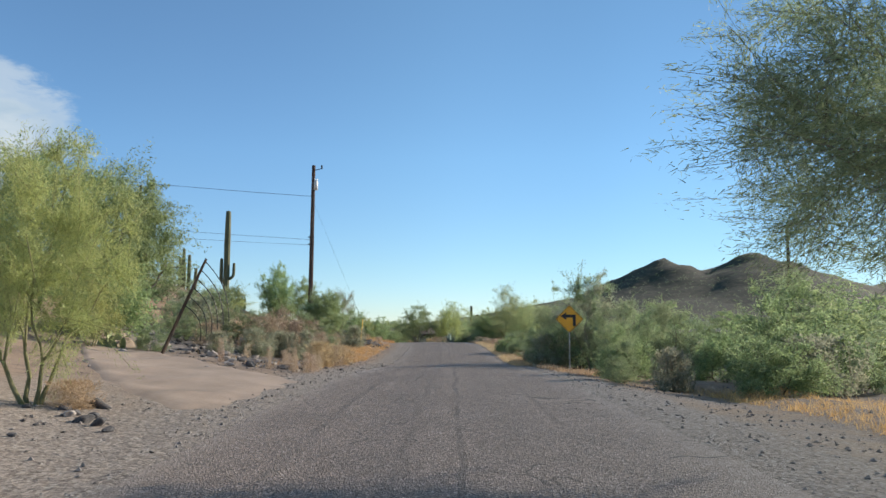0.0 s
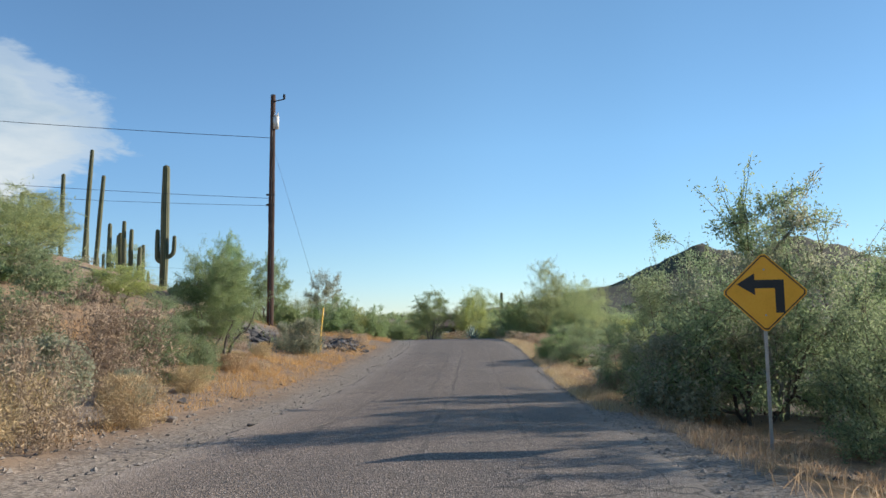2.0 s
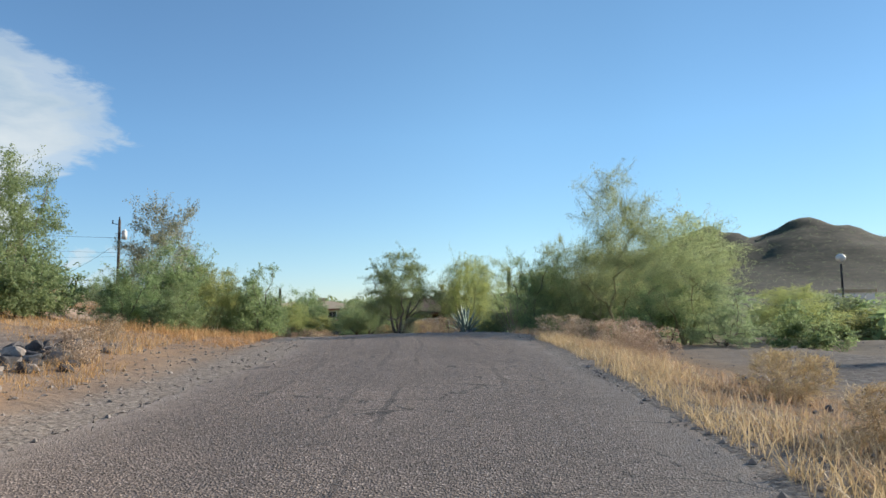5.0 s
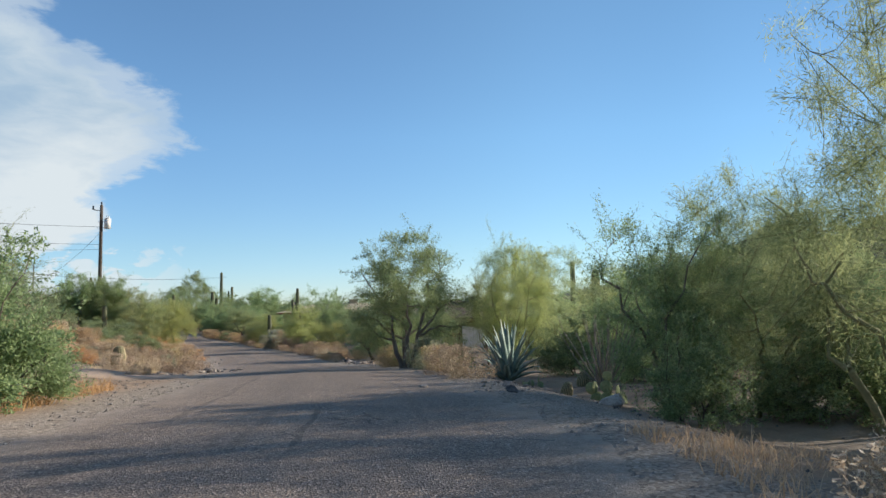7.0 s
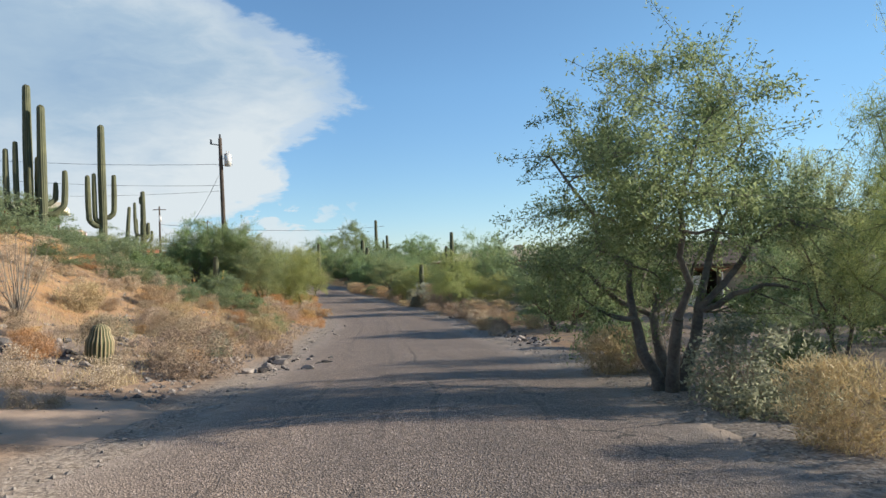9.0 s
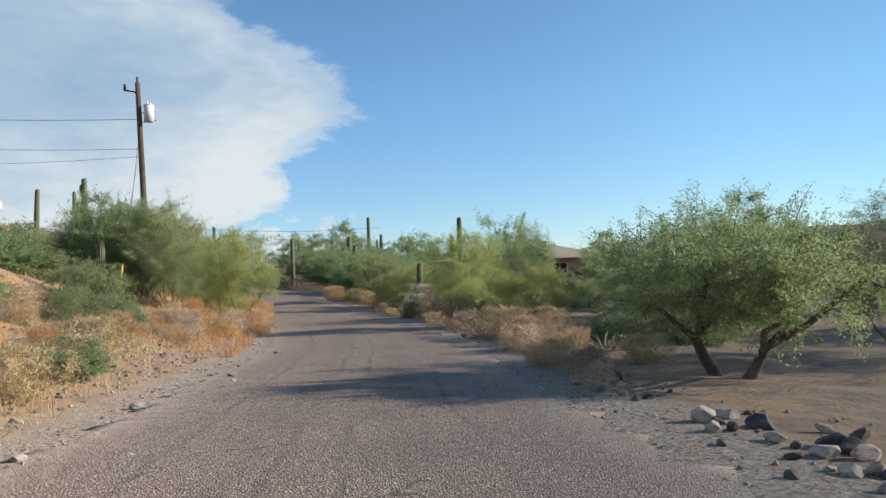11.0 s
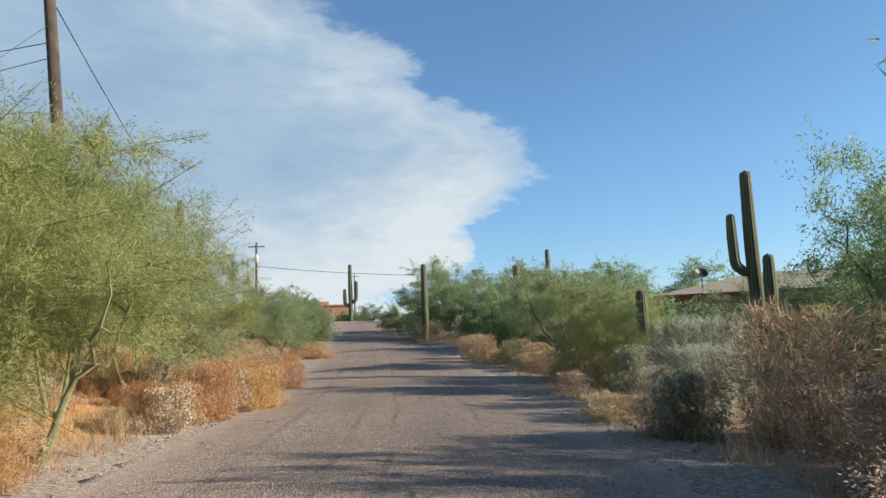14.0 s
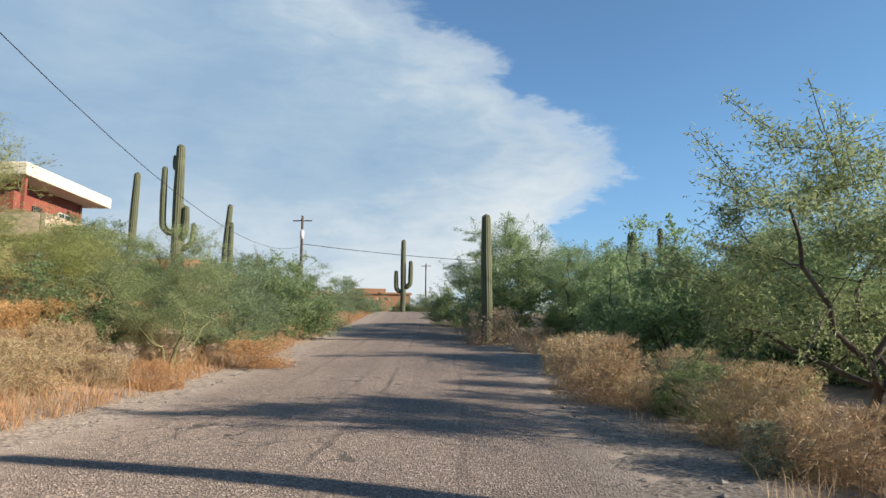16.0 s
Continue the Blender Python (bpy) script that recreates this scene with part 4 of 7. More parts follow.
def plant(kind, x, y, w, h, variant=None, label="", turn=None, sink=0.03):
    settings, count = KINDS[kind]
    v = turner.randrange(count) if variant is None else variant
    away = abs(road_frame(x, y)[1][0])
    if kind != "overhanging_palo_verde":
        v += 20 if away > 14 else (10 if away > 9 else (30 if "clumps" in settings else 0))
    if (kind, v) not in MESHES:
        use = dict(settings)
        if v >= 10:      # plants farther from the road: fewer, larger leaves
            share, big = {1: (0.85, 1.15), 2: (0.34, 1.8), 3: (2.0, 0.76)}[v // 10]
            use.update(leaves=int(use["leaves"] * share), leaf=(use["leaf"][0] * big, use["leaf"][1] * big), thin=v < 30)
        MESHES[kind, v] = (crown_meshes if "clumps" in use else plant_meshes)(kind, 100 * len(kind) + 17 * (v % 10) + 3, **use)
    stems, foliage = MESHES[kind, v]
    w0, h0 = settings["size"]
    ob = thing(kind, x, y, height_at(x, y) - sink, label or LABELS[kind], CATEGORY[kind], "roadside " + CATEGORY[kind] + "s",
               turn=turner.uniform(0, 360) if turn is None else turn, scale=(w / w0, w / w0, h / h0))
    tree = CATEGORY[kind] == "tree"
    for wood in stems:
        tagged(piece("trunk" if len(stems) > 1 or tree else "woody_base", wood, ob), kind="" if tree else "stuff")
    piece("crown" if tree else "foliage", foliage, ob)
    return ob


def column(points, radii, ribs=13):
    """A ribbed cactus column, with a tint that is light on the ridges."""
    sides = ribs * 4
    p = np.asarray(points, float)
    t = np.linspace(0, len(p) - 1, 5 * len(p))
    p = np.stack([np.interp(t, range(len(p)), p[:, c]) for c in range(3)], 1)
    r = np.interp(t, range(len(radii)), radii)
    for _ in range(2):
        q = p.copy()
        q[1:-1] = (p[:-2] + p[1:-1] * 2 + p[2:]) / 4
        p = q
    # rounded tip
    d = (p[-1] - p[-2]) / np.linalg.norm(p[-1] - p[-2])
    tip = [(0.45, 0.93), (0.75, 0.72), (0.95, 0.4), (1.02, 0.04)]
    p = np.concatenate([p, [p[-1] + d * r[-1] * a for a, _ in tip]])
    r = np.concatenate([r, [r[-1] * b for _, b in tip]])
    v, f = tube(p, r, sides)
    ridge = np.tile(0.5 + 0.5 * np.cos(np.arange(sides) * 2 * math.pi / 4), len(p))
    mid = np.repeat(p, sides, 0)
    v = mid + (v - mid) * (0.86 + 0.14 * ridge)[:, None]
    return v, f, ridge


def cactus_material(name="saguaro_skin", spines=(0.25, 0.235, 0.165), cover=1.1):
    m = bpy.data.materials.new(name)
    m.use_nodes = True
    tree = m.node_tree
    add, link = nodes_of(tree)
    at = add("ShaderNodeTexCoord").outputs["Object"]
    tint = add("ShaderNodeAttribute")
    tint.attribute_name = "ridge"
    big, small = noise_node(tree, at, 1.2, 4), noise_node(tree, at, 30, 4, 0.7)
    skin = ramp(tree, math_node(tree, "ADD", math_node(tree, "MULTIPLY", big, 0.6), math_node(tree, "MULTIPLY", small, 0.4)),
                [(0.35, (0.04, 0.052, 0.024)), (0.55, (0.08, 0.093, 0.042)), (0.7, (0.13, 0.135, 0.07))])
    spine = math_node(tree, "MULTIPLY", math_node(tree, "MULTIPLY", tint.outputs["Fac"], math_node(tree, "MULTIPLY", tint.outputs["Fac"], tint.outputs["Fac"])), math_node(tree, "MULTIPLY_ADD", small, cover, 0.0, clamp=True))
    col = mix_colour(tree, spine, skin, spines)
    b = add("ShaderNodeBsdfPrincipled", Roughness=0.75)
    link(col, b.inputs["Base Color"])
    bp = add("ShaderNodeBump", Strength=0.4, Distance=0.02)
    link(small, bp.inputs["Height"])
    link(bp.outputs[0], b.inputs["Normal"])
    link(b.outputs[0], add("ShaderNodeOutputMaterial").inputs[0])
    return m


CACTUS = cactus_material()
BARREL_SKIN = cactus_material("barrel_skin", (0.46, 0.36, 0.22), 2.2)


def column_mesh(name, points, radii, ribs=13, mat=None):
    v, f, ridge = column(points, radii, ribs)
    me = mesh_of(name, v, f, mat or CACTUS)
    me.attributes.new("ridge", "FLOAT", "POINT").data.foreach_set("value", ridge.astype(np.float32))
    return me


def saguaro(x, y, h, r=0.22, arms=(), lean=(0, 0), label="", z=None, turn=0):
    """arms: (height of the joint, bearing, reach, height of the tip, radius)."""
    base = height_at(x, y) if z is None else z
    ob = thing("saguaro", x, y, base - 0.1, label or "tall ribbed green saguaro cactus on the bank", "cactus", "saguaros", turn=turn)
    top = np.array([lean[0], lean[1], h + 0.1])
    piece("trunk", column_mesh("saguaro_trunk", [np.zeros(3), top * 0.3 + [0.03, 0.02, 0], top * 0.65, top], [r * 0.92, r, r * 1.02, r * 0.85]), ob)
    cap = piece("fruit_crown", CROWN, ob, "dark dried fruit crown", tuple(top))
    cap.scale = (r * 0.85, r * 0.85, r * 0.85)
    for jh, bearing, reach, tip, ar in arms:
        k = jh / h
        root = top * k
        o = np.array([math.cos(radians(bearing)), math.sin(radians(bearing)), 0])
        pts = [root, root + o * reach * 0.55 + [0, 0, 0.02], root + o * reach + [0, 0, reach * 0.45], root + o * reach * 1.05 + [0, 0, (tip - jh) * 0.6 + reach * 0.1], root + o * reach * 1.05 + [0, 0, tip - jh]]
        arm = piece("arm", column_mesh("saguaro_arm", pts, [ar * 0.8, ar, ar, ar, ar * 0.85], 11), ob)
        cap = piece("fruit_crown", CROWN, arm, "dark dried fruit crown", tuple(pts[-1]))
        cap.scale = (ar * 0.85, ar * 0.85, ar * 0.85)
    return ob


def fruit_crown():
    """The ring of dried flowers and fruit on a saguaro's tip, for a column of radius 1."""
    rng = np.random.RandomState(8)
    bm = bmesh.new()
    for k in range(15):
        a, q = k * 2.4, math.sqrt(k / 15)
        bmesh.ops.create_cone(bm, cap_ends=True, segments=5, radius1=0.2, radius2=0.12, depth=0.5,
                              matrix=pose(math.cos(a) * q * 0.8, math.sin(a) * q * 0.8, 0.75 - 0.45 * q * q + rng.uniform(0, 0.15), 40 * q * -math.sin(a), 40 * q * math.cos(a)))
    return bm_mesh("fruit_crown", bm, FRUIT)


FRUIT = material("dried_cactus_fruit", [(0.05, 0.045, 0.02), (0.10, 0.085, 0.04), (0.16, 0.11, 0.06)], bump=0)
CROWN = fruit_crown()


def barrel_cactus(x, y, h=0.75, r=0.3):
    ob = thing("barrel_cactus", x, y, height_at(x, y) - 0.05, "squat ribbed barrel cactus on stony ground", "cactus")
    piece("body", column_mesh("barrel_body", [(0, 0, 0), (0, 0, h * 0.35), (0.02, 0, h * 0.65), (0.03, 0, h * 0.82)], [r * 0.8, r, r * 0.98, r * 0.75], 20, BARREL_SKIN), ob)
    return ob


def agave(x, y, w=1.9, h=1.6, count=44, seed=5):
    ob = thing("agave", x, y, height_at(x, y) - 0.03, "large blue-grey agave with stiff pointed leaves", "agave")
    rng = np.random.RandomState(seed)
    for k in range(count):
        q = k / count
        a, tilt = k * 2.39996, 0.12 + 1.05 * q ** 1.3 + rng.normal(0, 0.06)
        ln = (h * 1.06) * (1 - 0.22 * q) * rng.uniform(0.9, 1.05)
        o = np.array([math.cos(a), math.sin(a), 0])
        side = np.array([-o[1], o[0], 0])
        vs, n = [], 7
        for t in np.linspace(0, 1, n):
            bend = tilt + 0.22 * t * t * q
            c = o * (0.06 + math.sin(bend) * ln * t * w / h / 1.25) + np.array([0, 0, 0.05 + math.cos(bend) * ln * t])
            half = 0.105 * (1 - t) ** 0.55 * (0.62 + 1.1 * t * (1 - t) + 0.35 * (1 - t)) + 0.003
            up = np.array([-o[0] * math.cos(bend), -o[1] * math.cos(bend), math.sin(bend)])
            vs += [c - side * half + up * half * 0.55, c - up * 0.02 * (1 - t), c + side * half + up * half * 0.55, c + up * (0.03 * (1 - t) + half * 0.12)]
        i, j = np.meshgrid(np.arange(n - 1), np.arange(4), indexing="ij")
        f = np.stack([i * 4 + j, i * 4 + (j + 1) % 4, (i + 1) * 4 + (j + 1) % 4, (i + 1) * 4 + j], -1).reshape(-1, 4)
        piece("leaf", mesh_of("agave_leaf", vs, f, AGAVE_SKIN), ob)
    return ob


def prickly_pear(x, y, w=1.0, h=0.9, pads=16, seed=1, label=""):
    """Flat oval pads, each growing from the rim of another."""
    ob = thing("prickly_pear", x, y, height_at(x, y) - 0.04, label or "clump of flat green prickly pear pads", "cactus", "prickly pears")
    rng = np.random.RandomState(seed)
    bm = bmesh.new()
    bmesh.ops.create_uvsphere(bm, u_segments=12, v_segments=8, radius=0.5)
    for v in bm.verts:
        v.co = Vector((v.co.x * (0.82 + 0.25 * (v.co.z + 0.5)), v.co.y * 0.17, v.co.z + 0.47))
    me = bm_mesh("pear_pad", bm, PAD_SKIN, True)
    heads = []
    for k in range(pads):
        if k < max(4, pads // 4):
            at = np.array([rng.uniform(-0.4, 0.4) * w, rng.uniform(-0.4, 0.4) * w, 0])
            tilt, s = rng.normal(0, 22), rng.uniform(0.8, 1.1)
        else:
            p, ptilt, pturn, ps = heads[rng.randint(len(heads))]
            m = pose(*p, 0, ptilt, pturn)
            a = rng.normal(0, 0.7)
            at = np.array(m @ Vector((math.sin(a) * 0.42 * ps, 0, (0.47 + 0.42 * math.cos(a)) * ps)))
            tilt, s = ptilt + math.degrees(a) * 0.8 + rng.normal(0, 12), ps * rng.uniform(0.75, 0.98)
        s0 = s * h * 0.42 if k < max(4, pads // 4) else s
        turn = rng.uniform(0, 360)
        heads.append((at, tilt, turn, s0))
        pad = piece("pad", me, ob, "", tuple(at), (0, tilt, turn))
        pad.scale = (s0, s0, s0)
    return ob


def ocotillo(x, y, h=2.3, canes=22, spread=0.6, seed=3):
    ob = thing("ocotillo", x, y, height_at(x, y) - 0.05, "ocotillo with a fan of thin thorny canes", "cactus")
    rng = np.random.RandomState(seed)
    for k in range(canes):
        a, tilt = k * 2.4, rng.uniform(0.05, spread)
        o = np.array([math.cos(a), math.sin(a), 0])
        ln = h * rng.uniform(0.7, 1.05)
        pts = [o * 0.05 + o * math.sin(tilt) * ln * t + np.array([0, 0, math.cos(tilt * (1 - 0.3 * t)) * ln * t]) + rng.normal(0, 0.02, 3) for t in np.linspace(0, 1, 6)]
        v, f = tube(pts, np.linspace(0.017, 0.006, 6), 4)
        piece("cane", mesh_of("ocotillo_cane", v, f, BARK_GREY), ob)
    return ob


def rock_mesh(seed, mat, flat=0.52):
    rng = np.random.RandomState(seed)
    bm = bmesh.new()
    bmesh.ops.create_icosphere(bm, subdivisions=2, radius=0.5)
    cuts = [(rng.normal(0, 1, 3), rng.uniform(0.2, 0.4)) for _ in range(12)]
    for v in bm.verts:
        p = np.array(v.co)
        for n, lim in cuts:
            n = n / np.linalg.norm(n)
            over = p @ n - lim
            if over > 0:
                p = p - n * over
        v.co = Vector((p[0], p[1] * 0.85, p[2] * flat)) * rng.uniform(0.97, 1.03)
    return bm_mesh("rock", bm, mat, False)


ROCKS_DARK, ROCKS_PALE = [rock_mesh(k, ROCK_DARK) for k in range(5)], [rock_mesh(20 + k, ROCK_PALE) for k in range(4)]


def rock(x, y, s, pale=False, parent=None, seed=0, label=""):
    rng = random.Random(seed * 77 + int(x * 100) + int(y * 10))
    me = rng.choice(ROCKS_PALE if pale else ROCKS_DARK)
    ob = new("rock", me)
    ob.location, ob.rotation_euler, ob.scale = (x, y, height_at(x, y) + s * 0.12), (rng.uniform(-0.3, 0.3), rng.uniform(-0.3, 0.3), rng.uniform(0, 6.3)), (s, s * rng.uniform(0.8, 1.1), s * rng.uniform(0.8, 1.2))
    if parent:
        ob.parent = parent
        ob.location = ob.location - parent.location
        return ob
    return tagged(ob, label or ("pale weathered stone on the dirt" if pale else "dark volcanic stone on the bank"), "rock", "roadside rocks")


def grass(name, count, inside, heights, widths, mat, label, seed, lean=0.35, tuft=5):
    """A stretch of dry grass: inside = (first station, last station, nearest offset, farthest offset)."""
    rng = np.random.RandomState(seed)
    s0, s1, d0, d1 = inside
    n = count // tuft
    s, d = rng.uniform(s0, s1, n), d0 + (d1 - d0) * rng.uniform(0, 1, n) ** 1.4
    keep = (waves(s, d, 2.6, seed) + 0.6 * waves(s, d, 0.9, seed + 1)) > rng.uniform(-0.75, 0.35, n)
    s, d = s[keep], d[keep]
    i = np.clip(((s + 60) / 0.5).astype(int), 0, len(LINE) - 1)
    x, y = LINE[i, 0] + WAY[i, 0] * (s - STATION[i]) + d * WAY[i, 1], LINE[i, 1] + WAY[i, 1] * (s - STATION[i]) - d * WAY[i, 0]
    bare = soil_zones(x, y)[:, 1] > rng.uniform(0.15, 0.6, len(x))
    for dx, dy, r in ((-6.5, 13.5, 3.0), (-9.0, 17.5, 3.0), (-12.0, 22.0, 3.0), (-10.5, 74.0, 2.6), (-14.5, 73.0, 3.0), (-19.0, 72.0, 3.4)):
        bare |= np.hypot(x - dx, y - dy) < r
    x, y = x[~bare], y[~bare]
    big = rng.uniform(0.55, 1.25, len(x)) * (0.8 + 0.5 * waves(x, y, 3, seed + 4))
    x, y, big = np.repeat(x, tuft) + rng.normal(0, 0.05, len(x) * tuft), np.repeat(y, tuft) + rng.normal(0, 0.05, len(y) * tuft), np.repeat(big, tuft)
    z = ground_height(x, y) - 0.01
    m = len(x)
    h = rng.uniform(heights[0] * 0.4, heights[1], m) * np.maximum(big, 0.3)
    a, b = rng.uniform(0, 6.283, m), rng.uniform(0, 6.283, m)
    out = np.abs(rng.normal(0, lean, m)) * h
    w = rng.uniform(*widths, m)
    base = np.stack([x, y, z], 1)
    side = np.stack([np.cos(b) * w, np.sin(b) * w, np.zeros(m)], 1)
    tip = base + np.stack([np.cos(a) * out, np.sin(a) * out, h], 1)
    mid = base + np.stack([np.cos(a) * out * 0.35, np.sin(a) * out * 0.35, h * 0.6], 1)
    v = np.stack([base - side, base + side, mid + side * 0.8, tip, mid - side * 0.8], 1).reshape(-1, 3)
    k = np.arange(m)[:, None] * 5
    f = np.concatenate([k + [0, 1, 2, 4]], 1)
    me = bpy.data.meshes.new(name)
    me.vertices.add(len(v))
    me.vertices.foreach_set("co", v.astype(np.float32).ravel())
    loops = np.concatenate([f.ravel(), (k + [4, 2, 3]).ravel()]).astype(np.int32)
    me.loops.add(len(loops))
    me.loops.foreach_set("vertex_index", loops)
    me.polygons.add(2 * m)
    me.polygons.foreach_set("loop_start", np.concatenate([np.arange(m) * 4, 4 * m + np.arange(m) * 3]).astype(np.int32))
    me.polygons.foreach_set("loop_total", np.concatenate([np.full(m, 4), np.full(m, 3)]).astype(np.int32))
    me.update(calc_edges=True)
    me.materials.append(mat)
    return tagged(new(name, me), label, "grass", kind="stuff")


def pebbles(name, count, inside, sizes, mat, label, seed):
    rng = np.random.RandomState(seed)
    s0, s1, d0, d1 = inside
    s, d = rng.uniform(s0, s1, count), d0 + (d1 - d0) * rng.uniform(0, 1, count) ** 1.6
    i = np.clip(((s + 60) / 0.5).astype(int), 0, len(LINE) - 1)
    x, y = LINE[i, 0] + WAY[i, 0] * (s - STATION[i]) + d * WAY[i, 1], LINE[i, 1] + WAY[i, 1] * (s - STATION[i]) - d * WAY[i, 0]
    _, dd, zz = road_frame(x, y)
    z = np.where(np.abs(dd) < 2.95, zz - 0.018 * np.abs(dd), ground_height(x, y))
    r = sizes[0] + (sizes[1] - sizes[0]) * rng.uniform(0, 1, count) ** 3
    octa = np.array([(1, 0, 0), (0, 1, 0), (-1, 0, 0), (0, -1, 0), (0, 0, 1), (0, 0, -0.5)], float)
    a = rng.uniform(0, 6.283, count)
    p = octa[None] * rng.uniform(0.6, 1.2, (count, 6, 1)) * r[:, None, None] * np.array([1, 0.8, 0.65])
    px = p[..., 0] * np.cos(a)[:, None] - p[..., 1] * np.sin(a)[:, None]
    py = p[..., 0] * np.sin(a)[:, None] + p[..., 1] * np.cos(a)[:, None]
    v = np.stack([px + x[:, None], py + y[:, None], p[..., 2] + (z + r * 0.15)[:, None]], -1).reshape(-1, 3)
    tri = np.array([(0, 1, 4), (1, 2, 4), (2, 3, 4), (3, 0, 4), (1, 0, 5), (2, 1, 5), (3, 2, 5), (0, 3, 5)])
    f = (np.arange(count)[:, None, None] * 6 + tri[None]).reshape(-1, 3)
    return tagged(new(name, mesh_of(name, v, f, mat, False)), label, "gravel", kind="stuff")


# ---- driveways ----
draped("driveway_1", [(-2.4, 8.6), (-3.7, 9.0), (-5.6, 11.2), (-8.0, 15.0), (-10.2, 19.0), (-13.5, 25.0), (-18, 33)],
       [(-2.4, 15.5), (-3.6, 16.6), (-5.4, 17.8), (-7.3, 19.3), (-9.3, 21.6), (-12.0, 26.0), (-16, 34)], DRIVE_DIRT, "packed pinkish dirt driveway that joins the road")
draped("driveway_2", [(-7.0, 73.2), (-8.85, 73.3), (-10.3, 71.6), (-13.5, 70.0), (-20, 68.4), (-28, 68)],
       [(-7.9, 75.4), (-10.0, 76.4), (-12.4, 76.1), (-14.8, 75.6), (-21, 75.2), (-28, 76)], DRIVE_DIRT, "pale packed dirt driveway that joins the bend")


# ---- road sign ----
def turn_sign(x, y):
    g = height_at(x, y)
    ob = thing("road_sign", x, y, g, "yellow diamond warning sign with a black left-turn arrow", "road sign", turn=-12)
    h = 1.47 - g
    bm = bmesh.new()
    for size, at in (((0.035, 0.006, h + 0.95), (-0.014, 0.03, (h + 0.35) / 2 - 0.15)), ((0.006, 0.03, h + 0.95), (-0.03, 0.02, (h + 0.35) / 2 - 0.15)), ((0.006, 0.03, h + 0.95), (0.004, 0.02, (h + 0.35) / 2 - 0.15))):
        box(bm, size, at)
    piece("post", bm_mesh("sign_post", bm, STEEL), ob, "galvanised channel post")

    def plate(name, points, y0, y1, mat, label=""):
        bm = bmesh.new()
        face = bm.faces.new([bm.verts.new((px, y0, pz + h)) for px, pz in points])
        ext = bmesh.ops.extrude_face_region(bm, geom=[face])
        for v in ext["geom"]:
            if isinstance(v, bmesh.types.BMVert):
                v.co.y = y1
        return piece(name, bm_mesh(name, bm, mat), ob, label)

    def diamond(r, cut):
        return [(r - cut, cut), (cut, r - cut), (-cut, r - cut), (-r + cut, cut), (-r + cut, -cut), (-cut, -r + cut), (cut, -r + cut), (r - cut, -cut)]
    plate("plate", diamond(0.535, 0.028), -0.004, 0.0, SIGN_YELLOW, "yellow reflective plate")
    bm = bmesh.new()
    outer, inner = diamond(0.515, 0.026), diamond(0.492, 0.022)
    vo, vi = [bm.verts.new((a, -0.0062, b + h)) for a, b in outer], [bm.verts.new((a, -0.0062, b + h)) for a, b in inner]
    for k in range(8):
        bm.faces.new([vo[k], vo[(k + 1) % 8], vi[(k + 1) % 8], vi[k]])
    piece("border", bm_mesh("border", bm, SIGN_BLACK), ob, "thin black border")
    plate("arrow", [(-0.34, 0.11), (-0.12, 0.255), (-0.12, 0.165), (0.235, 0.165), (0.235, -0.27), (0.125, -0.27), (0.125, 0.055), (-0.12, 0.055), (-0.12, -0.035)], -0.0085, -0.005, SIGN_BLACK, "black left-turn arrow")
    for dz in (0.3, -0.3):
        bm = bmesh.new()
        bmesh.ops.create_cone(bm, cap_ends=True, segments=8, radius1=0.012, radius2=0.012, depth=0.01, matrix=pose(0, -0.009, h + dz, 90))
        piece("bolt", bm_mesh("bolt", bm, STEEL), ob)


turn_sign(4.85, 26.2)


# ---- poles and cables ----
def can(bm, r, h, at):
    bmesh.ops.create_cone(bm, cap_ends=True, segments=18, radius1=r, radius2=r, depth=h, matrix=pose(*at))
    bmesh.ops.create_cone(bm, cap_ends=True, segments=18, radius1=r * 1.05, radius2=r * 0.6, depth=0.07, matrix=pose(at[0], at[1], at[2] + h / 2 + 0.03))


def utility_pole(x, y, top, mat, label, lean=(0, 0), r=0.17, turn=0.0):
    g = height_at(x, y) - 0.3
    ob = thing("utility_pole", x, y, g, label, "utility pole", "utility poles", turn=turn)
    h = top - g
    pts = [(lean[0] * t, lean[1] * t, h * t) for t in (0, 0.25, 0.5, 0.75, 1)] + [(lean[0], lean[1], h + 0.02)]
    v, f = tube(pts, [r, r * 0.95, r * 0.88, r * 0.8, r * 0.72, 0.01], 14)
    piece("pole", mesh_of("pole", v, f, mat), ob)
    return ob, h


def transformer(ob, at, side=1, r=0.24, h=0.8):
    bm = bmesh.new()
    can(bm, r, h, (0, 0, 0))
    t = piece("transformer", bm_mesh("transformer", bm, CAN_GREY, True), ob, "grey transformer can", at)
    for k in (-1, 1):
        bm = bmesh.new()
        for q in range(4):
            bmesh.ops.create_cone(bm, cap_ends=True, segments=8, radius1=0.05 - 0.006 * q, radius2=0.035 - 0.005 * q, depth=0.05, matrix=pose(0, 0, 0.05 * q))
        piece("bushing", bm_mesh("bushing", bm, CAN_GREY), t, "ribbed porcelain bushing", (0.1 * k, 0, h / 2 + 0.08))
    for z in (-0.25, 0.25):
        block("bracket", (abs(at[0]) * 1.0, 0.06, 0.05), (-at[0] / 2, -at[1] / 2, z), STEEL, t)


def cable(name, a, b, sag, r=0.012, label="black overhead cable strung between wooden poles", n=18):
    pts = [tuple(Vector(a).lerp(Vector(b), t) - Vector((0, 0, 4 * sag * t * (1 - t)))) for t in np.linspace(0, 1, n)]
    v, f = tube(pts, r, 5)
    return tagged(new(name, mesh_of(name, v, f, WIRE_BLACK)), label, "cable", "overhead cables")


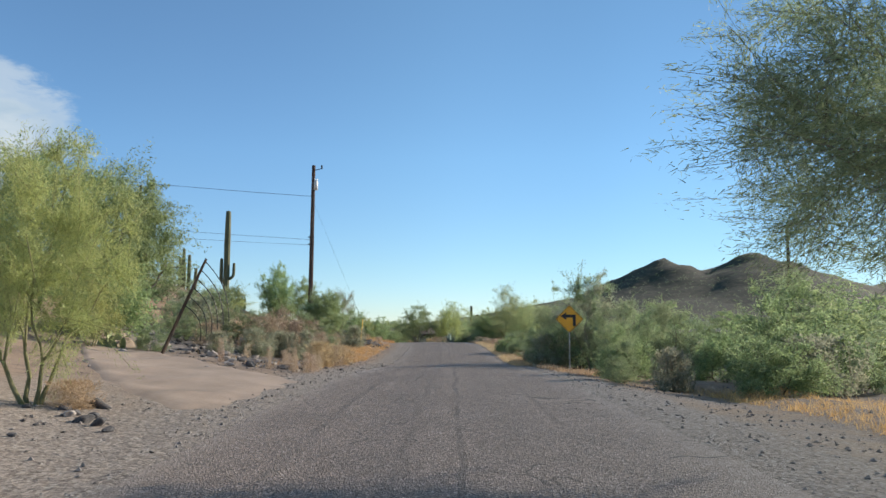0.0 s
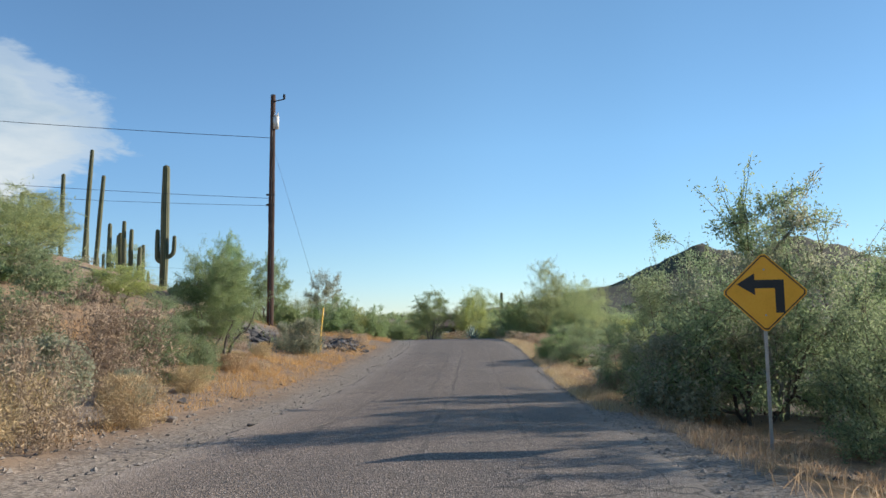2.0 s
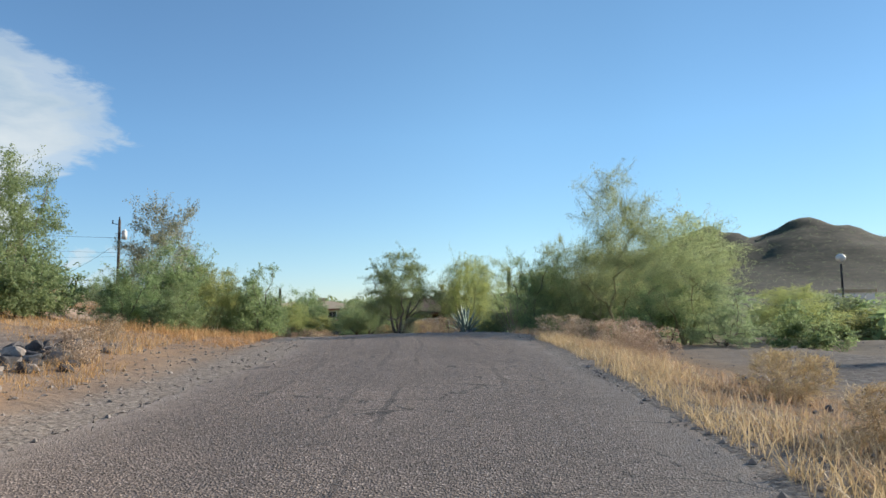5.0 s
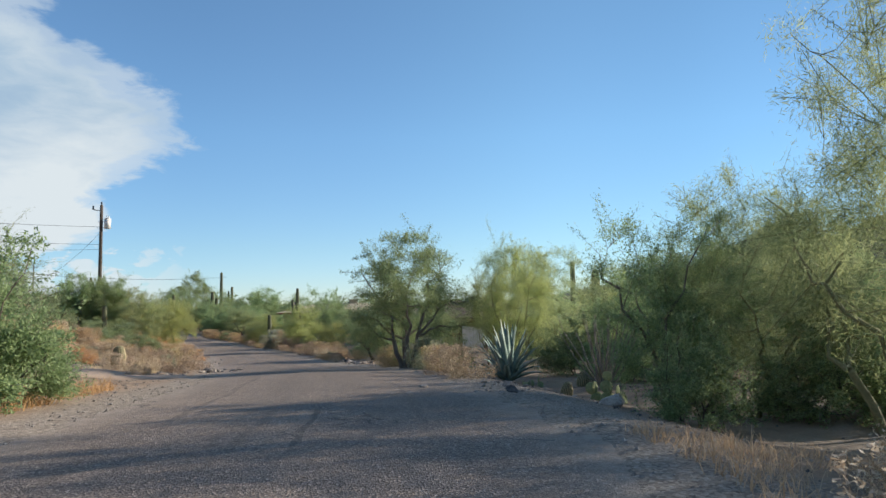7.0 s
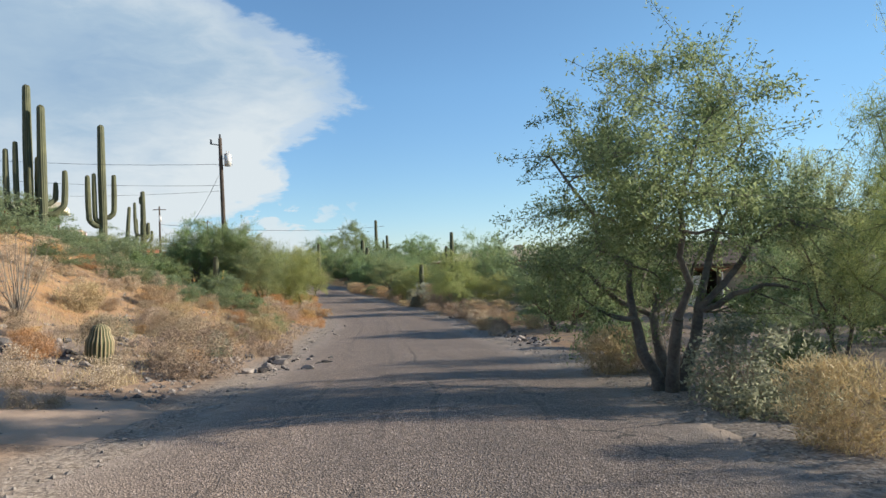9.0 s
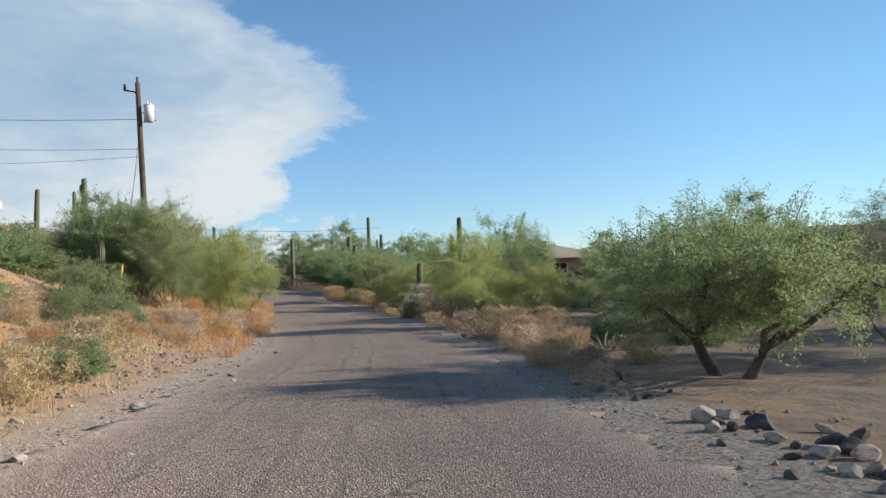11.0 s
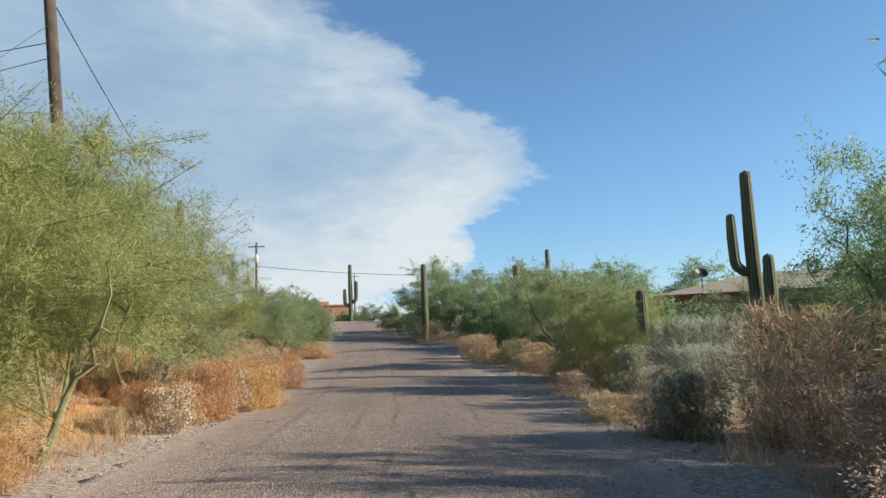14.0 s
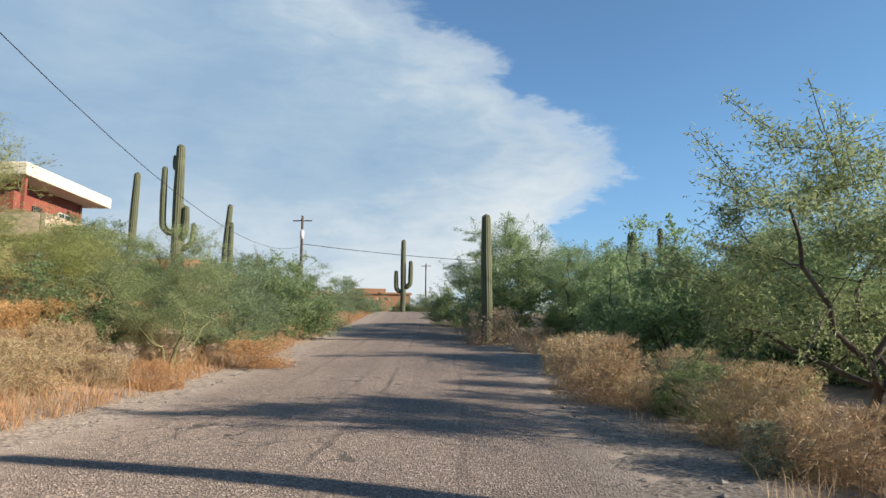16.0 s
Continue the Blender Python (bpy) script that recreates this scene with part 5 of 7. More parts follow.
p1, h1 = utility_pole(-10.95, 56.4, 14.6, POLE_WOOD, "tall dark reddish wooden utility pole on the bank", r=0.2)
transformer(p1, (0.24, -0.12, h1 - 1.75), r=0.17, h=0.75)
block("arm", (0.75, 0.06, 0.06), (0.32, 0, h1 - 0.35), DARK_METAL, p1, "short steel arm", turn=(0, -12, 0))
block("insulator", (0.12, 0.12, 0.3), (0.68, 0, h1 - 0.12), DARK_METAL, p1)
for k, dz in enumerate((-6.1, -6.7)):
    block("clamp", (0.5, 0.16, 0.1), (-0.05, -0.05, h1 + dz), DARK_METAL, p1)
v, f = tube([(0.02, -0.2, 0.1), (0.02, -0.17, h1 * 0.5), (0.02, -0.15, h1 - 2)], 0.022, 6)
piece("conduit", mesh_of("conduit", v, f, DARK_METAL), p1)
cable("cable", (-10.9, 56.4, 11.95), (-90, 48, 20.5), 1.2, 0.017)
cable("cable", (-11.1, 56.4, 8.3), (-90, 50, 17.5), 1.4, 0.013)
cable("cable", (-11.1, 56.4, 7.85), (-90, 53, 16.5), 1.5, 0.011)
cable("cable", (-11.1, 56.2, 8.3), (-11.0, 56.1, 5.0), 0.0, 0.008, "thin loose cable hanging beside the pole")

p2, h2 = utility_pole(-35.6, 109.8, 9.8, POLE_GREY, "leaning weathered grey-brown utility pole with a transformer", lean=(1.0, -1.5), r=0.17)
transformer(p2, (1.28, -1.05, h2 - 1.55), r=0.25, h=0.85)
block("arm", (0.7, 0.07, 0.07), (0.68, -1.65, h2 - 0.45), DARK_METAL, p2, "short steel arm", turn=(0, 10, 30))
block("insulator", (0.1, 0.1, 0.32), (0.45, -1.8, h2 - 0.25), DARK_METAL, p2)
block("insulator", (0.1, 0.1, 0.32), (1.0, -1.5, h2 + 0.12), DARK_METAL, p2)
cable("cable", (-34.8, 108.7, 8.0), (-75, 92, 13.0), 1.2, 0.014)
cable("cable", (-34.9, 108.9, 6.5), (-75, 95, 12.2), 1.3, 0.012)
cable("cable", (-34.9, 108.9, 6.1), (-75, 97, 9.5), 1.1, 0.010)
cable("cable", (-34.7, 108.5, 7.6), (-82, 151.7, 7.2), 3.0, 0.014)

p4, h4 = utility_pole(-82.0, 151.7, 10.2, POLE_GREY, "distant wooden utility pole with a crossarm", r=0.16)
block("crossarm", (1.9, 0.1, 0.12), (0, 0, h4 - 0.5), POLE_GREY, p4, turn=(0, 0, 40))
transformer(p4, (0.3, -0.2, h4 - 2.0), r=0.2)
cable("cable", (-82, 151.7, 7.4), (-62, 190, 7.4), 0.9, 0.03)
p5, h5 = utility_pole(-118, 205, 12.0, POLE_GREY, "far wooden utility pole on the slope", r=0.16)
block("crossarm", (2.0, 0.1, 0.12), (0, 0, h5 - 0.5), POLE_GREY, p5, turn=(0, 0, 30))

p3, h3 = utility_pole(33.8, 66.3, 10.7, POLE_WOOD, "dark wooden utility pole with a crossarm", r=0.19)
block("crossarm", (2.8, 0.12, 0.14), (0, 0, h3 - 0.25), POLE_WOOD, p3, turn=(0, 0, -8))
for k in (-1.25, -0.5, 1.25):
    block("insulator", (0.1, 0.1, 0.2), (k, -0.17 * k * 0.8, h3 - 0.08), DARK_METAL, p3)
for k in range(3):
    cable("cable", (33.9, 66.2, 6.3 - 0.45 * k), (120, 160, 2.5 - 0.6 * k), 0.8, 0.022, "pale overhead cable that falls away over the valley")
cable("cable", (34.9, 66.2, 8.9), (75, 70, 10.2), 1.8, 0.013)


def marker_stake(x, y, h, label):
    ob = thing("guy_marker", x, y, height_at(x, y) - 0.1, label, "cable marker", "cable markers", turn=20)
    v, f = tube([(0, 0, 0), (0.02, 0, h * 0.5), (0.12, 0, h), (0.122, 0, h + 0.02)], [0.032, 0.032, 0.03, 0.004], 8)
    piece("tube", mesh_of("marker_tube", v, f, MARKER_YELLOW), ob, "yellow plastic tube")


marker_stake(-5.35, 44.9, 1.85, "yellow plastic guy-wire marker leaning on the bank")
marker_stake(-30.6, 103.2, 1.75, "yellow plastic guy-wire marker in orange grass")
cable("guy_wire", (-5.3, 44.9, 1.5), (-10.9, 56.2, 11.5), 0.0, 0.006, "steel guy wire that braces the pole")
cable("guy_wire", (-30.5, 103.2, 0.7), (-34.9, 108.8, 7.0), 0.0, 0.006, "steel guy wire that braces the pole")

# leaning rusty boom with hanging rods
boom = thing("leaning_boom", -8.15, 19.9, height_at(-8.15, 19.9), "rusty leaning steel boom with curved hanging rods", "garden ornament")
rise = 3.2 - height_at(-8.15, 19.9)
v, f = tube([(0, 0, -0.1), (0.45, 0.4, rise * 0.48), (0.92, 0.8, rise)], [0.055, 0.05, 0.04], 8)
piece("boom", mesh_of("boom", v, f, WOOD_DARK), boom, "rusty steel pole")
for k in range(6):
    t = 0.5 + 0.095 * k
    a = Vector((0.92 * t, 0.8 * t, rise * t))
    b = Vector((0.85 + 0.17 * k, 0.75, 0.35 + 0.12 * k))
    pts = [tuple(a.lerp(b, q) + Vector((0.2 * math.sin(q * 3.1), 0, 0.1 * math.sin(q * 3.1)))) for q in np.linspace(0, 1, 7)]
    v, f = tube(pts, 0.014, 5)
    piece("rod", mesh_of("rod", v, f, DARK_METAL), boom)


# ---- buildings ----
def framed_window(parent, w, h, at, turn=(0, 0, 0)):
    """A window that stands proud of its wall, facing -y before it is turned."""
    bm = bmesh.new()
    for size, p in (((w, 0.08, 0.07), (0, 0, h / 2)), ((w, 0.08, 0.07), (0, 0, -h / 2)), ((0.07, 0.08, h), (w / 2, 0, 0)), ((0.07, 0.08, h), (-w / 2, 0, 0)), ((0.04, 0.07, h), (0, 0, 0))):
        box(bm, size, p)
    fr = piece("window", bm_mesh("window_frame", bm, WHITE_PAINT), parent, "white-framed window", at, turn)
    for k in (-1, 1):
        block("pane", (w / 2 - 0.05, 0.012, h - 0.08), (k * w / 4, 0.02, 0), GLASS, fr, bevel=0)


def flat_house(x, y, z, turn):
    """The red house with the thick cream roof, on the left-hand slope."""
    ob = thing("house", x, y, z, "modern dark red stucco house with a thick cream flat roof", "house", turn=turn)
    block("roof", (11.0, 9.0, 0.75), (5.0, 4.0, 3.75), ROOF_CREAM, ob, "thick cream roof slab", 0.04)
    block("wall", (0.3, 6.6, 3.37), (9.2, 4.3, 1.68), STUCCO_RED, ob)
    block("wall", (0.3, 6.6, 3.37), (1.2, 4.3, 1.68), STUCCO_RED, ob)
    block("wall", (8.28, 0.3, 3.37), (5.2, 1.2, 1.68), STUCCO_RED, ob)
    block("wall", (8.28, 0.3, 3.37), (5.2, 7.4, 1.68), STUCCO_RED, ob)
    block("door", (1.0, 0.1, 2.2), (3.6, 1.02, 1.1), DARK_METAL, ob, "dark glazed door")
    framed_window(ob, 1.6, 1.2, (7.0, 1.0, 1.7))
    block("post", (0.22, 0.22, 3.37), (0.1, -0.1, 1.69), STUCCO_RED, ob)
    block("terrace_wall", (6.2, 0.25, 1.25), (1.2, -2.4, 0.3), STUCCO_TAN, ob, "grey stucco terrace wall")
    block("terrace_wall", (0.25, 6.2, 1.25), (-1.8, 0.9, 0.3), STUCCO_TAN, ob, "grey stucco terrace wall")
    bm = bmesh.new()
    bmesh.ops.create_grid(bm, x_segments=14, y_segments=10, size=0.5)
    for vv in bm.verts:
        vv.co = Vector((vv.co.x * 0.9, 0.05 * math.sin(vv.co.x * 14), vv.co.y * 1.3))
    tw = new("towel", bm_mesh("towel", bm, TOWEL, True))
    tw.matrix_world = pose(x, y, z, 0, 0, turn) @ pose(3.3, -2.62, 0.3)
    solid = tw.modifiers.new("thick", "SOLIDIFY")
    solid.thickness = 0.02
    tagged(tw, "red and white striped towel hung over the terrace wall", "towel")


def striped():
    m = bpy.data.materials.new("striped_cloth")
    m.use_nodes = True
    tree = m.node_tree
    add, link = nodes_of(tree)
    w = add("ShaderNodeTexWave", Scale=2.6, Distortion=0.4)
    link(add("ShaderNodeTexCoord").outputs["Object"], w.inputs["Vector"])
    b = add("ShaderNodeBsdfPrincipled", Roughness=0.95)
    link(ramp(tree, w.outputs["Fac"], [(0.45, (0.5, 0.06, 0.05)), (0.55, (0.75, 0.7, 0.66))]), b.inputs["Base Color"])
    link(b.outputs[0], add("ShaderNodeOutputMaterial").inputs[0])
    return m


TOWEL = striped()
flat_house(-70.4, 124.3, 4.25, 136)


def hip_roof(name, w, d, z0, z1, over, mat, parent, label="", ridge=0.45, at=(0, 0, 0)):
    bm = bmesh.new()
    W, D, R = w / 2 + over, d / 2 + over, w * ridge / 2
    low = [bm.verts.new(p) for p in ((-W, -D, z0), (W, -D, z0), (W, D, z0), (-W, D, z0))]
    lip = [bm.verts.new(p) for p in ((-W, -D, z0 - 0.18), (W, -D, z0 - 0.18), (W, D, z0 - 0.18), (-W, D, z0 - 0.18))]
    a, b = bm.verts.new((-R, 0, z1)), bm.verts.new((R, 0, z1))
    for q in ((low[0], low[1], b, a), (low[1], low[2], b), (low[2], low[3], a, b), (low[3], low[0], a), tuple(reversed(lip))):
        bm.faces.new(q)
    for k in range(4):
        bm.faces.new((lip[k], lip[(k + 1) % 4], low[(k + 1) % 4], low[k]))
    return piece(name, bm_mesh(name, bm, mat), parent, label, at)


def ranch_house(x, y, w, d, wall_h, roof_h, turn, wall, roof, label, over=0.7, windows=()):
    z = float(ground_height(x, y)[0]) - 0.15
    ob = thing("house", x, y, z, label, "house", turn=turn)
    for size, at in (((w, 0.25, wall_h), (0, -d / 2 + 0.125, wall_h / 2)), ((w, 0.25, wall_h), (0, d / 2 - 0.125, wall_h / 2)), ((0.25, d - 0.5, wall_h), (w / 2 - 0.125, 0, wall_h / 2)), ((0.25, d - 0.5, wall_h), (-w / 2 + 0.125, 0, wall_h / 2))):
        block("wall", size, at, wall, ob)
    hip_roof("roof", w, d, wall_h + 0.18, wall_h + roof_h, over, roof, ob)
    for k, (wx, ww, wh) in enumerate(windows):
        framed_window(ob, ww, wh, (wx, -d / 2 - 0.03, 1.5))
    return ob


brown = ranch_house(-3.5, 122.5, 13.5, 8.5, 2.6, 1.75, 3, STUCCO_TAN, ROOF_BROWN, "low ranch house with a brown shingle roof behind trees", 0.9, [(-4.2, 1.4, 1.1), (0.5, 1.8, 1.1)])
hip_roof("porch_roof", 4.2, 4.5, 2.35, 2.85, 0.3, ROOF_BROWN, brown, "low brown porch roof", 0.5, (-8.6, -2.0, 0))
for px, py in ((-10.4, -4.0), (-10.4, 0.0), (-7.0, -4.0)):
    block("post", (0.14, 0.14, 2.25), (px, py, 1.1), WOOD_DARK, brown)
block("chimney_vent", (0.45, 0.45, 0.7), (-1.6, 0.4, 4.3), DARK_METAL, brown)
sand = ranch_house(-22.5, 138.5, 13.0, 7.0, 2.2, 1.25, 12, STUCCO_TAN, ROOF_SAND, "tan stucco house with a low sand-coloured roof", 0.8, [(-1.0, 1.5, 1.0), (3.0, 1.2, 1.0)])
block("fascia", (14.6, 0.06, 0.16), (0, -4.34, 2.28), STUCCO_RED, sand, "reddish painted fascia board")
block("cooler", (1.0, 1.0, 0.7), (1.5, 0.2, 3.55), ROOF_SAND, sand, "roof-top cooler box")
bm = bmesh.new()
bmesh.ops.create_cone(bm, cap_ends=False, segments=20, radius1=0.09, radius2=0.3, depth=0.1)
bmesh.ops.create_circle(bm, cap_ends=True, segments=20, radius=0.09, matrix=pose(0, 0, -0.05))
dish = piece("dish", bm_mesh("dish", bm, DARK_METAL, True), sand, "dark satellite dish", (-5.2, -3.3, 3.35), (55, 0, 30))
block("mast", (0.05, 0.05, 0.9), (-5.2, -3.2, 2.9), DARK_METAL, sand)

adobe = ranch_house(-80.5, 160.5, 6.4, 5.0, 2.3, 0.25, 50, STUCCO_ORANGE, STUCCO_ORANGE, "orange adobe house beyond the road's end", 0.15, [(-1.4, 0.8, 0.6)])
block("parapet", (3.4, 0.3, 0.5), (-1.0, -2.3, 2.62), STUCCO_ORANGE, adobe)
block("garden_wall", (4.0, 0.3, 1.1), (3.4, -4.6, 0.5), STUCCO_ORANGE, adobe, "low orange adobe garden wall")
ranch_house(-100, 166, 9, 6, 2.6, 1.2, 40, WHITE_PAINT, TILE_RED, "pale house with a red tile roof on the rise", 0.6, [(0, 1.4, 1.0)])
ranch_house(-91, 143, 10, 7, 2.7, 1.5, 45, STUCCO_TAN, TILE_RED, "house with a red clay tile roof on the slope", 0.7, [(-2, 1.4, 1.0), (2, 1.4, 1.0)])


def parked_car(x, y, turn):
    z = height_at(x, y)
    ob = thing("car", x, y, z, "white car parked beside the tile-roofed house", "car", turn=turn)
    bm = bmesh.new()
    prof = [(-2.2, 0.35), (-2.2, 0.8), (-2.05, 0.92), (-1.0, 1.0), (-0.5, 1.42), (0.9, 1.45), (1.6, 1.02), (2.15, 0.95), (2.25, 0.75), (2.25, 0.35)]
    rings = [[bm.verts.new((px * (0.97 if abs(sy) > 0.8 else 1), sy * (0.78 if pz > 1.1 else 1), pz)) for px, pz in prof] for sy in (-0.88, -0.8, 0.8, 0.88)]
    for k in range(3):
        for q in range(len(prof)):
            r = (q + 1) % len(prof)
            bm.faces.new((rings[k][q], rings[k][r], rings[k + 1][r], rings[k + 1][q]))
    bm.faces.new(list(reversed(rings[0]))), bm.faces.new(rings[3])
    body = piece("body", bm_mesh("car_body", bm, WHITE_PAINT), ob)
    for sy in (-1, 1):
        block("side_window", (1.5, 0.02, 0.3), (0.15, sy * 0.74, 1.22), GLASS, body, "dark side window")
    for px in (-1.4, 1.4):
        for sy in (-1, 1):
            bm = bmesh.new()
            bmesh.ops.create_cone(bm, cap_ends=True, segments=16, radius1=0.33, radius2=0.33, depth=0.2, matrix=pose(0, 0, 0, 90))
            w = piece("wheel", bm_mesh("tyre", bm, RUBBER, True), ob, "", (px, sy * 0.8, 0.33))
            bm = bmesh.new()
            bmesh.ops.create_cone(bm, cap_ends=True, segments=12, radius1=0.2, radius2=0.18, depth=0.22, matrix=pose(0, 0, 0, 90))
            piece("rim", bm_mesh("rim", bm, STEEL), w)


parked_car(-83.5, 136.5, 60)


def white_shed(x, y, turn):
    """The shed behind the trees: white boards, rusty roof, an open dark front."""
    z = height_at(x, y) - 0.1
    ob = thing("shed", x, y, z, "small white board shed with a rusty sheet roof", "shed", turn=turn)
    for k in range(6):
        block("board", (0.3, 0.04, 1.9), (0.5 + 0.31 * k, -1.6, 1.0), WHITE_PAINT, ob)
    block("wall", (0.08, 3.2, 2.1), (3.25, 0, 1.05), WHITE_PAINT, ob)
    block("wall", (5.6, 0.08, 2.1), (0.4, 1.62, 1.05), WOOD_DARK, ob)
    block("wall", (0.08, 3.2, 2.1), (-2.4, 0, 1.05), RUST, ob, "rusty sheet wall")
    block("roof", (6.4, 4.2, 0.07), (0.4, -0.1, 2.25), RUST, ob, "rusty corrugated roof", turn=(-4, 0, 0))
    for px in (-2.3, -0.9, 0.3):
        block("post", (0.12, 0.12, 2.15), (px, -1.6, 1.05), WOOD_DARK, ob)
    block("red_board", (0.35, 0.05, 1.6), (-0.3, -1.5, 0.9), STUCCO_RED, ob, "red-painted upright board")


white_shed(-5.0, 113.6, 4)
far_house = ranch_house(24.6, 85.0, 1.9, 1.9, 2.95, 0.12, -20, WHITE_PAINT, ROOF_SAND, "small pale flat-roofed outbuilding across the stony flat", 0.12, [(0.3, 1.0, 0.8)])
bm = bmesh.new()
bmesh.ops.create_uvsphere(bm, u_segments=20, v_segments=12, radius=0.27)
for q in bm.verts:
    q.co.z *= 0.9
tank = thing("water_tank", 22.5, 82.2, height_at(22.5, 82.2), "pale round water tank on a steel post", "tank")
piece("tank", bm_mesh("tank", bm, CAN_GREY, True), tank, "", (0, 0, 2.8 - height_at(22.5, 82.2)))
v, f = tube([(0, 0, -0.1), (0, 0, 2.45 - height_at(22.5, 82.2))], 0.07, 8)
piece("stand", mesh_of("stand", v, f, DARK_METAL), tank)


# ---- plants: the first stretch, left side ----
plant("yellow_palo_verde", -5.3, 9.0, 2.5, 3.6, 0, "thin young palo verde beside the driveway")
plant("straw_bush", -4.8, 9.1, 0.7, 0.4)
plant("dense_mesquite", -11.6, 24.0, 5.8, 6.4, 0, "large dense green mesquite behind the driveway")
plant("dense_mesquite", -12.6, 20.4, 5.6, 6.2, 1, "large dense green mesquite behind the driveway")
plant("yellow_palo_verde", -10.2, 19.9, 1.9, 2.0)
for x, y, w, h in ((-8.9, 21.0, 1.3, 1.2), (-8.0, 30.1, 2.0, 1.8), (-9.2, 30.4, 2.6, 2.6), (-10.8, 32.0, 2.6, 2.2)):
    plant("creosote_bush", x, y, w, h)
for x, y, w, h in ((-10.8, 30.5, 2.6, 1.7), (-5.6, 43.5, 1.7, 1.35), (-6.6, 44.6, 1.4, 1.1), (-7.4, 22.8, 0.9, 0.7), (-6.4, 27.0, 1.3, 1.0), (-7.6, 34.0, 1.6, 1.2), (-5.0, 28.6, 0.9, 0.6)):
    plant("grey_shrub", x, y, w, h)
for x, y, w, h in ((-4.1, 23.4, 1.2, 0.85), (-3.9, 26.6, 1.0, 0.75), (-4.6, 25.4, 0.9, 0.75), (-4.9, 31.0, 0.9, 0.55), (-5.6, 35.5, 1.0, 0.5)):
    plant("straw_bush", x, y, w, h)
for x, y, w, h in ((-7.5, 31.5, 1.7, 1.9), (-4.2, 24.8, 1.4, 1.2), (-5.8, 29.4, 1.3, 0.9), (-9.0, 26.5, 1.4, 0.9), (-8.6, 37.5, 1.8, 1.4), (-9.6, 44.0, 1.5, 0.9), (-6.3, 47.8, 1.3, 0.6)):
    plant("dry_shrub", x, y, w, h)
for k in range(12):
    plant("pale_brush", -3.6 - 2.4 * turner.random(), 17.6 + 4.4 * turner.random(), 0.16 + 0.16 * turner.random(), 0.4 + 0.3 * turner.random(), label="pale dry flower stalk on the gravel")
for kind, x, y, w, h in (("dry_shrub", -6.4, 31.0, 2.3, 1.6), ("creosote_bush", -5.6, 32.4, 2.0, 1.7), ("dry_shrub", -7.6, 29.6, 2.2, 1.5), ("grey_shrub", -5.8, 27.4, 1.6, 1.1), ("creosote_bush", -7.0, 33.6, 2.4, 2.0), ("grey_shrub", -6.9, 25.0, 1.5, 1.0),
                         ("creosote_bush", -10.4, 27.6, 2.6, 1.6), ("creosote_bush", -12.4, 33.0, 2.8, 1.8)):
    plant(kind, x, y, w, h, label="dense tangled shrub on the stony bank")
plant("bare_tree", -9.5, 64.6, 3.8, 4.9, 0)
plant("mesquite_tree", -12.6, 61.0, 4.2, 4.6, 0)
plant("mesquite_tree", -14.8, 59.0, 3.2, 4.3, 1)
plant("leafy_bush", -10.3, 58.2, 2.6, 1.9)
plant("leafy_bush", -6.4, 58.8, 2.0, 1.3)
plant("leafy_bush", -7.9, 59.8, 2.2, 1.5)
plant("palo_verde_tree", -22.0, 50.0, 6.5, 4.8, 2, "bushy palo verde on the hillside")
plant("creosote_bush", -19.0, 47.0, 4.0, 2.6)
plant("creosote_bush", -15.0, 42.0, 3.4, 2.4)
plant("yellow_palo_verde", -27.0, 58.0, 6.0, 4.0)
plant("creosote_bush", -24.0, 41.0, 4.5, 3.2)
plant("leafy_bush", -18.0, 35.0, 4.0, 2.8)
plant("mesquite_tree", -21.0, 28.0, 6.0, 5.0, 2)
prickly_pear(-17.4, 58.5, 1.5, 1.3, 22, 2)
prickly_pear(-9.7, 20.6, 0.9, 0.9, 12, 3)
saguaro(-19.3, 60.5, 11.15 - height_at(-19.3, 60.5), 0.27, [(1.9, 185, 0.42, 3.9, 0.16), (2.2, 5, 0.62, 3.5, 0.14)])
for k, (dx, dy, hh) in enumerate(((0, 0, 4.1), (0.5, 0.1, 3.6), (-0.4, 0.3, 3.1), (0.25, -0.4, 2.7), (1.1, 0.2, 2.4))):
    saguaro(-26.0 + dx, 68 + dy, hh, 0.17, label="slender saguaro in a clump on the hilltop", lean=(0.1 * dx, 0))
for x, y, top, lean in ((-37.7, 82.4, 18.1, 0.5), (-39.8, 82.0, 15.6, 0.0), (-36.4, 82.2, 15.4, 0.6), (-43.0, 80.5, 13.5, 0.1), (-38.0, 83.5, 12.2, -0.1), (-43.9, 80.9, 12.0, 0)):
    saguaro(x, y, top - height_at(x, y), 0.22, lean=(lean, 0), label="tall slender saguaro on the hilltop")
for x, y, w, h in ((-34, 70, 6, 4.2), (-38, 74, 6, 4.5), (-31, 66, 5, 3.4), (-30, 76, 5, 3.2)):
    plant("palo_verde_tree", x, y, w, h, label="bushy palo verde on the hillside")

# ---- plants: the first stretch, right side ----
plant("overhanging_palo_verde", 4.9, 5.0, 6.7, 5.3, 0, turn=200)
plant("creosote_bush", 6.0, 29.8, 4.4, 4.3, 0)
plant("creosote_bush", 6.7, 26.2, 2.9, 3.1, 2)
plant("creosote_bush", 8.6, 25.8, 3.0, 2.8, 0)
plant("creosote_bush", 7.8, 28.2, 3.4, 3.2, 1)
plant("creosote_bush", 4.9, 30.9, 2.9, 2.7, 0)
plant("creosote_bush", 4.7, 33.4, 1.9, 2.3, 1)
plant("grey_shrub", 4.4, 29.4, 1.8, 1.4)
plant("creosote_bush", 6.9, 31.6, 3.2, 3.0, 1)
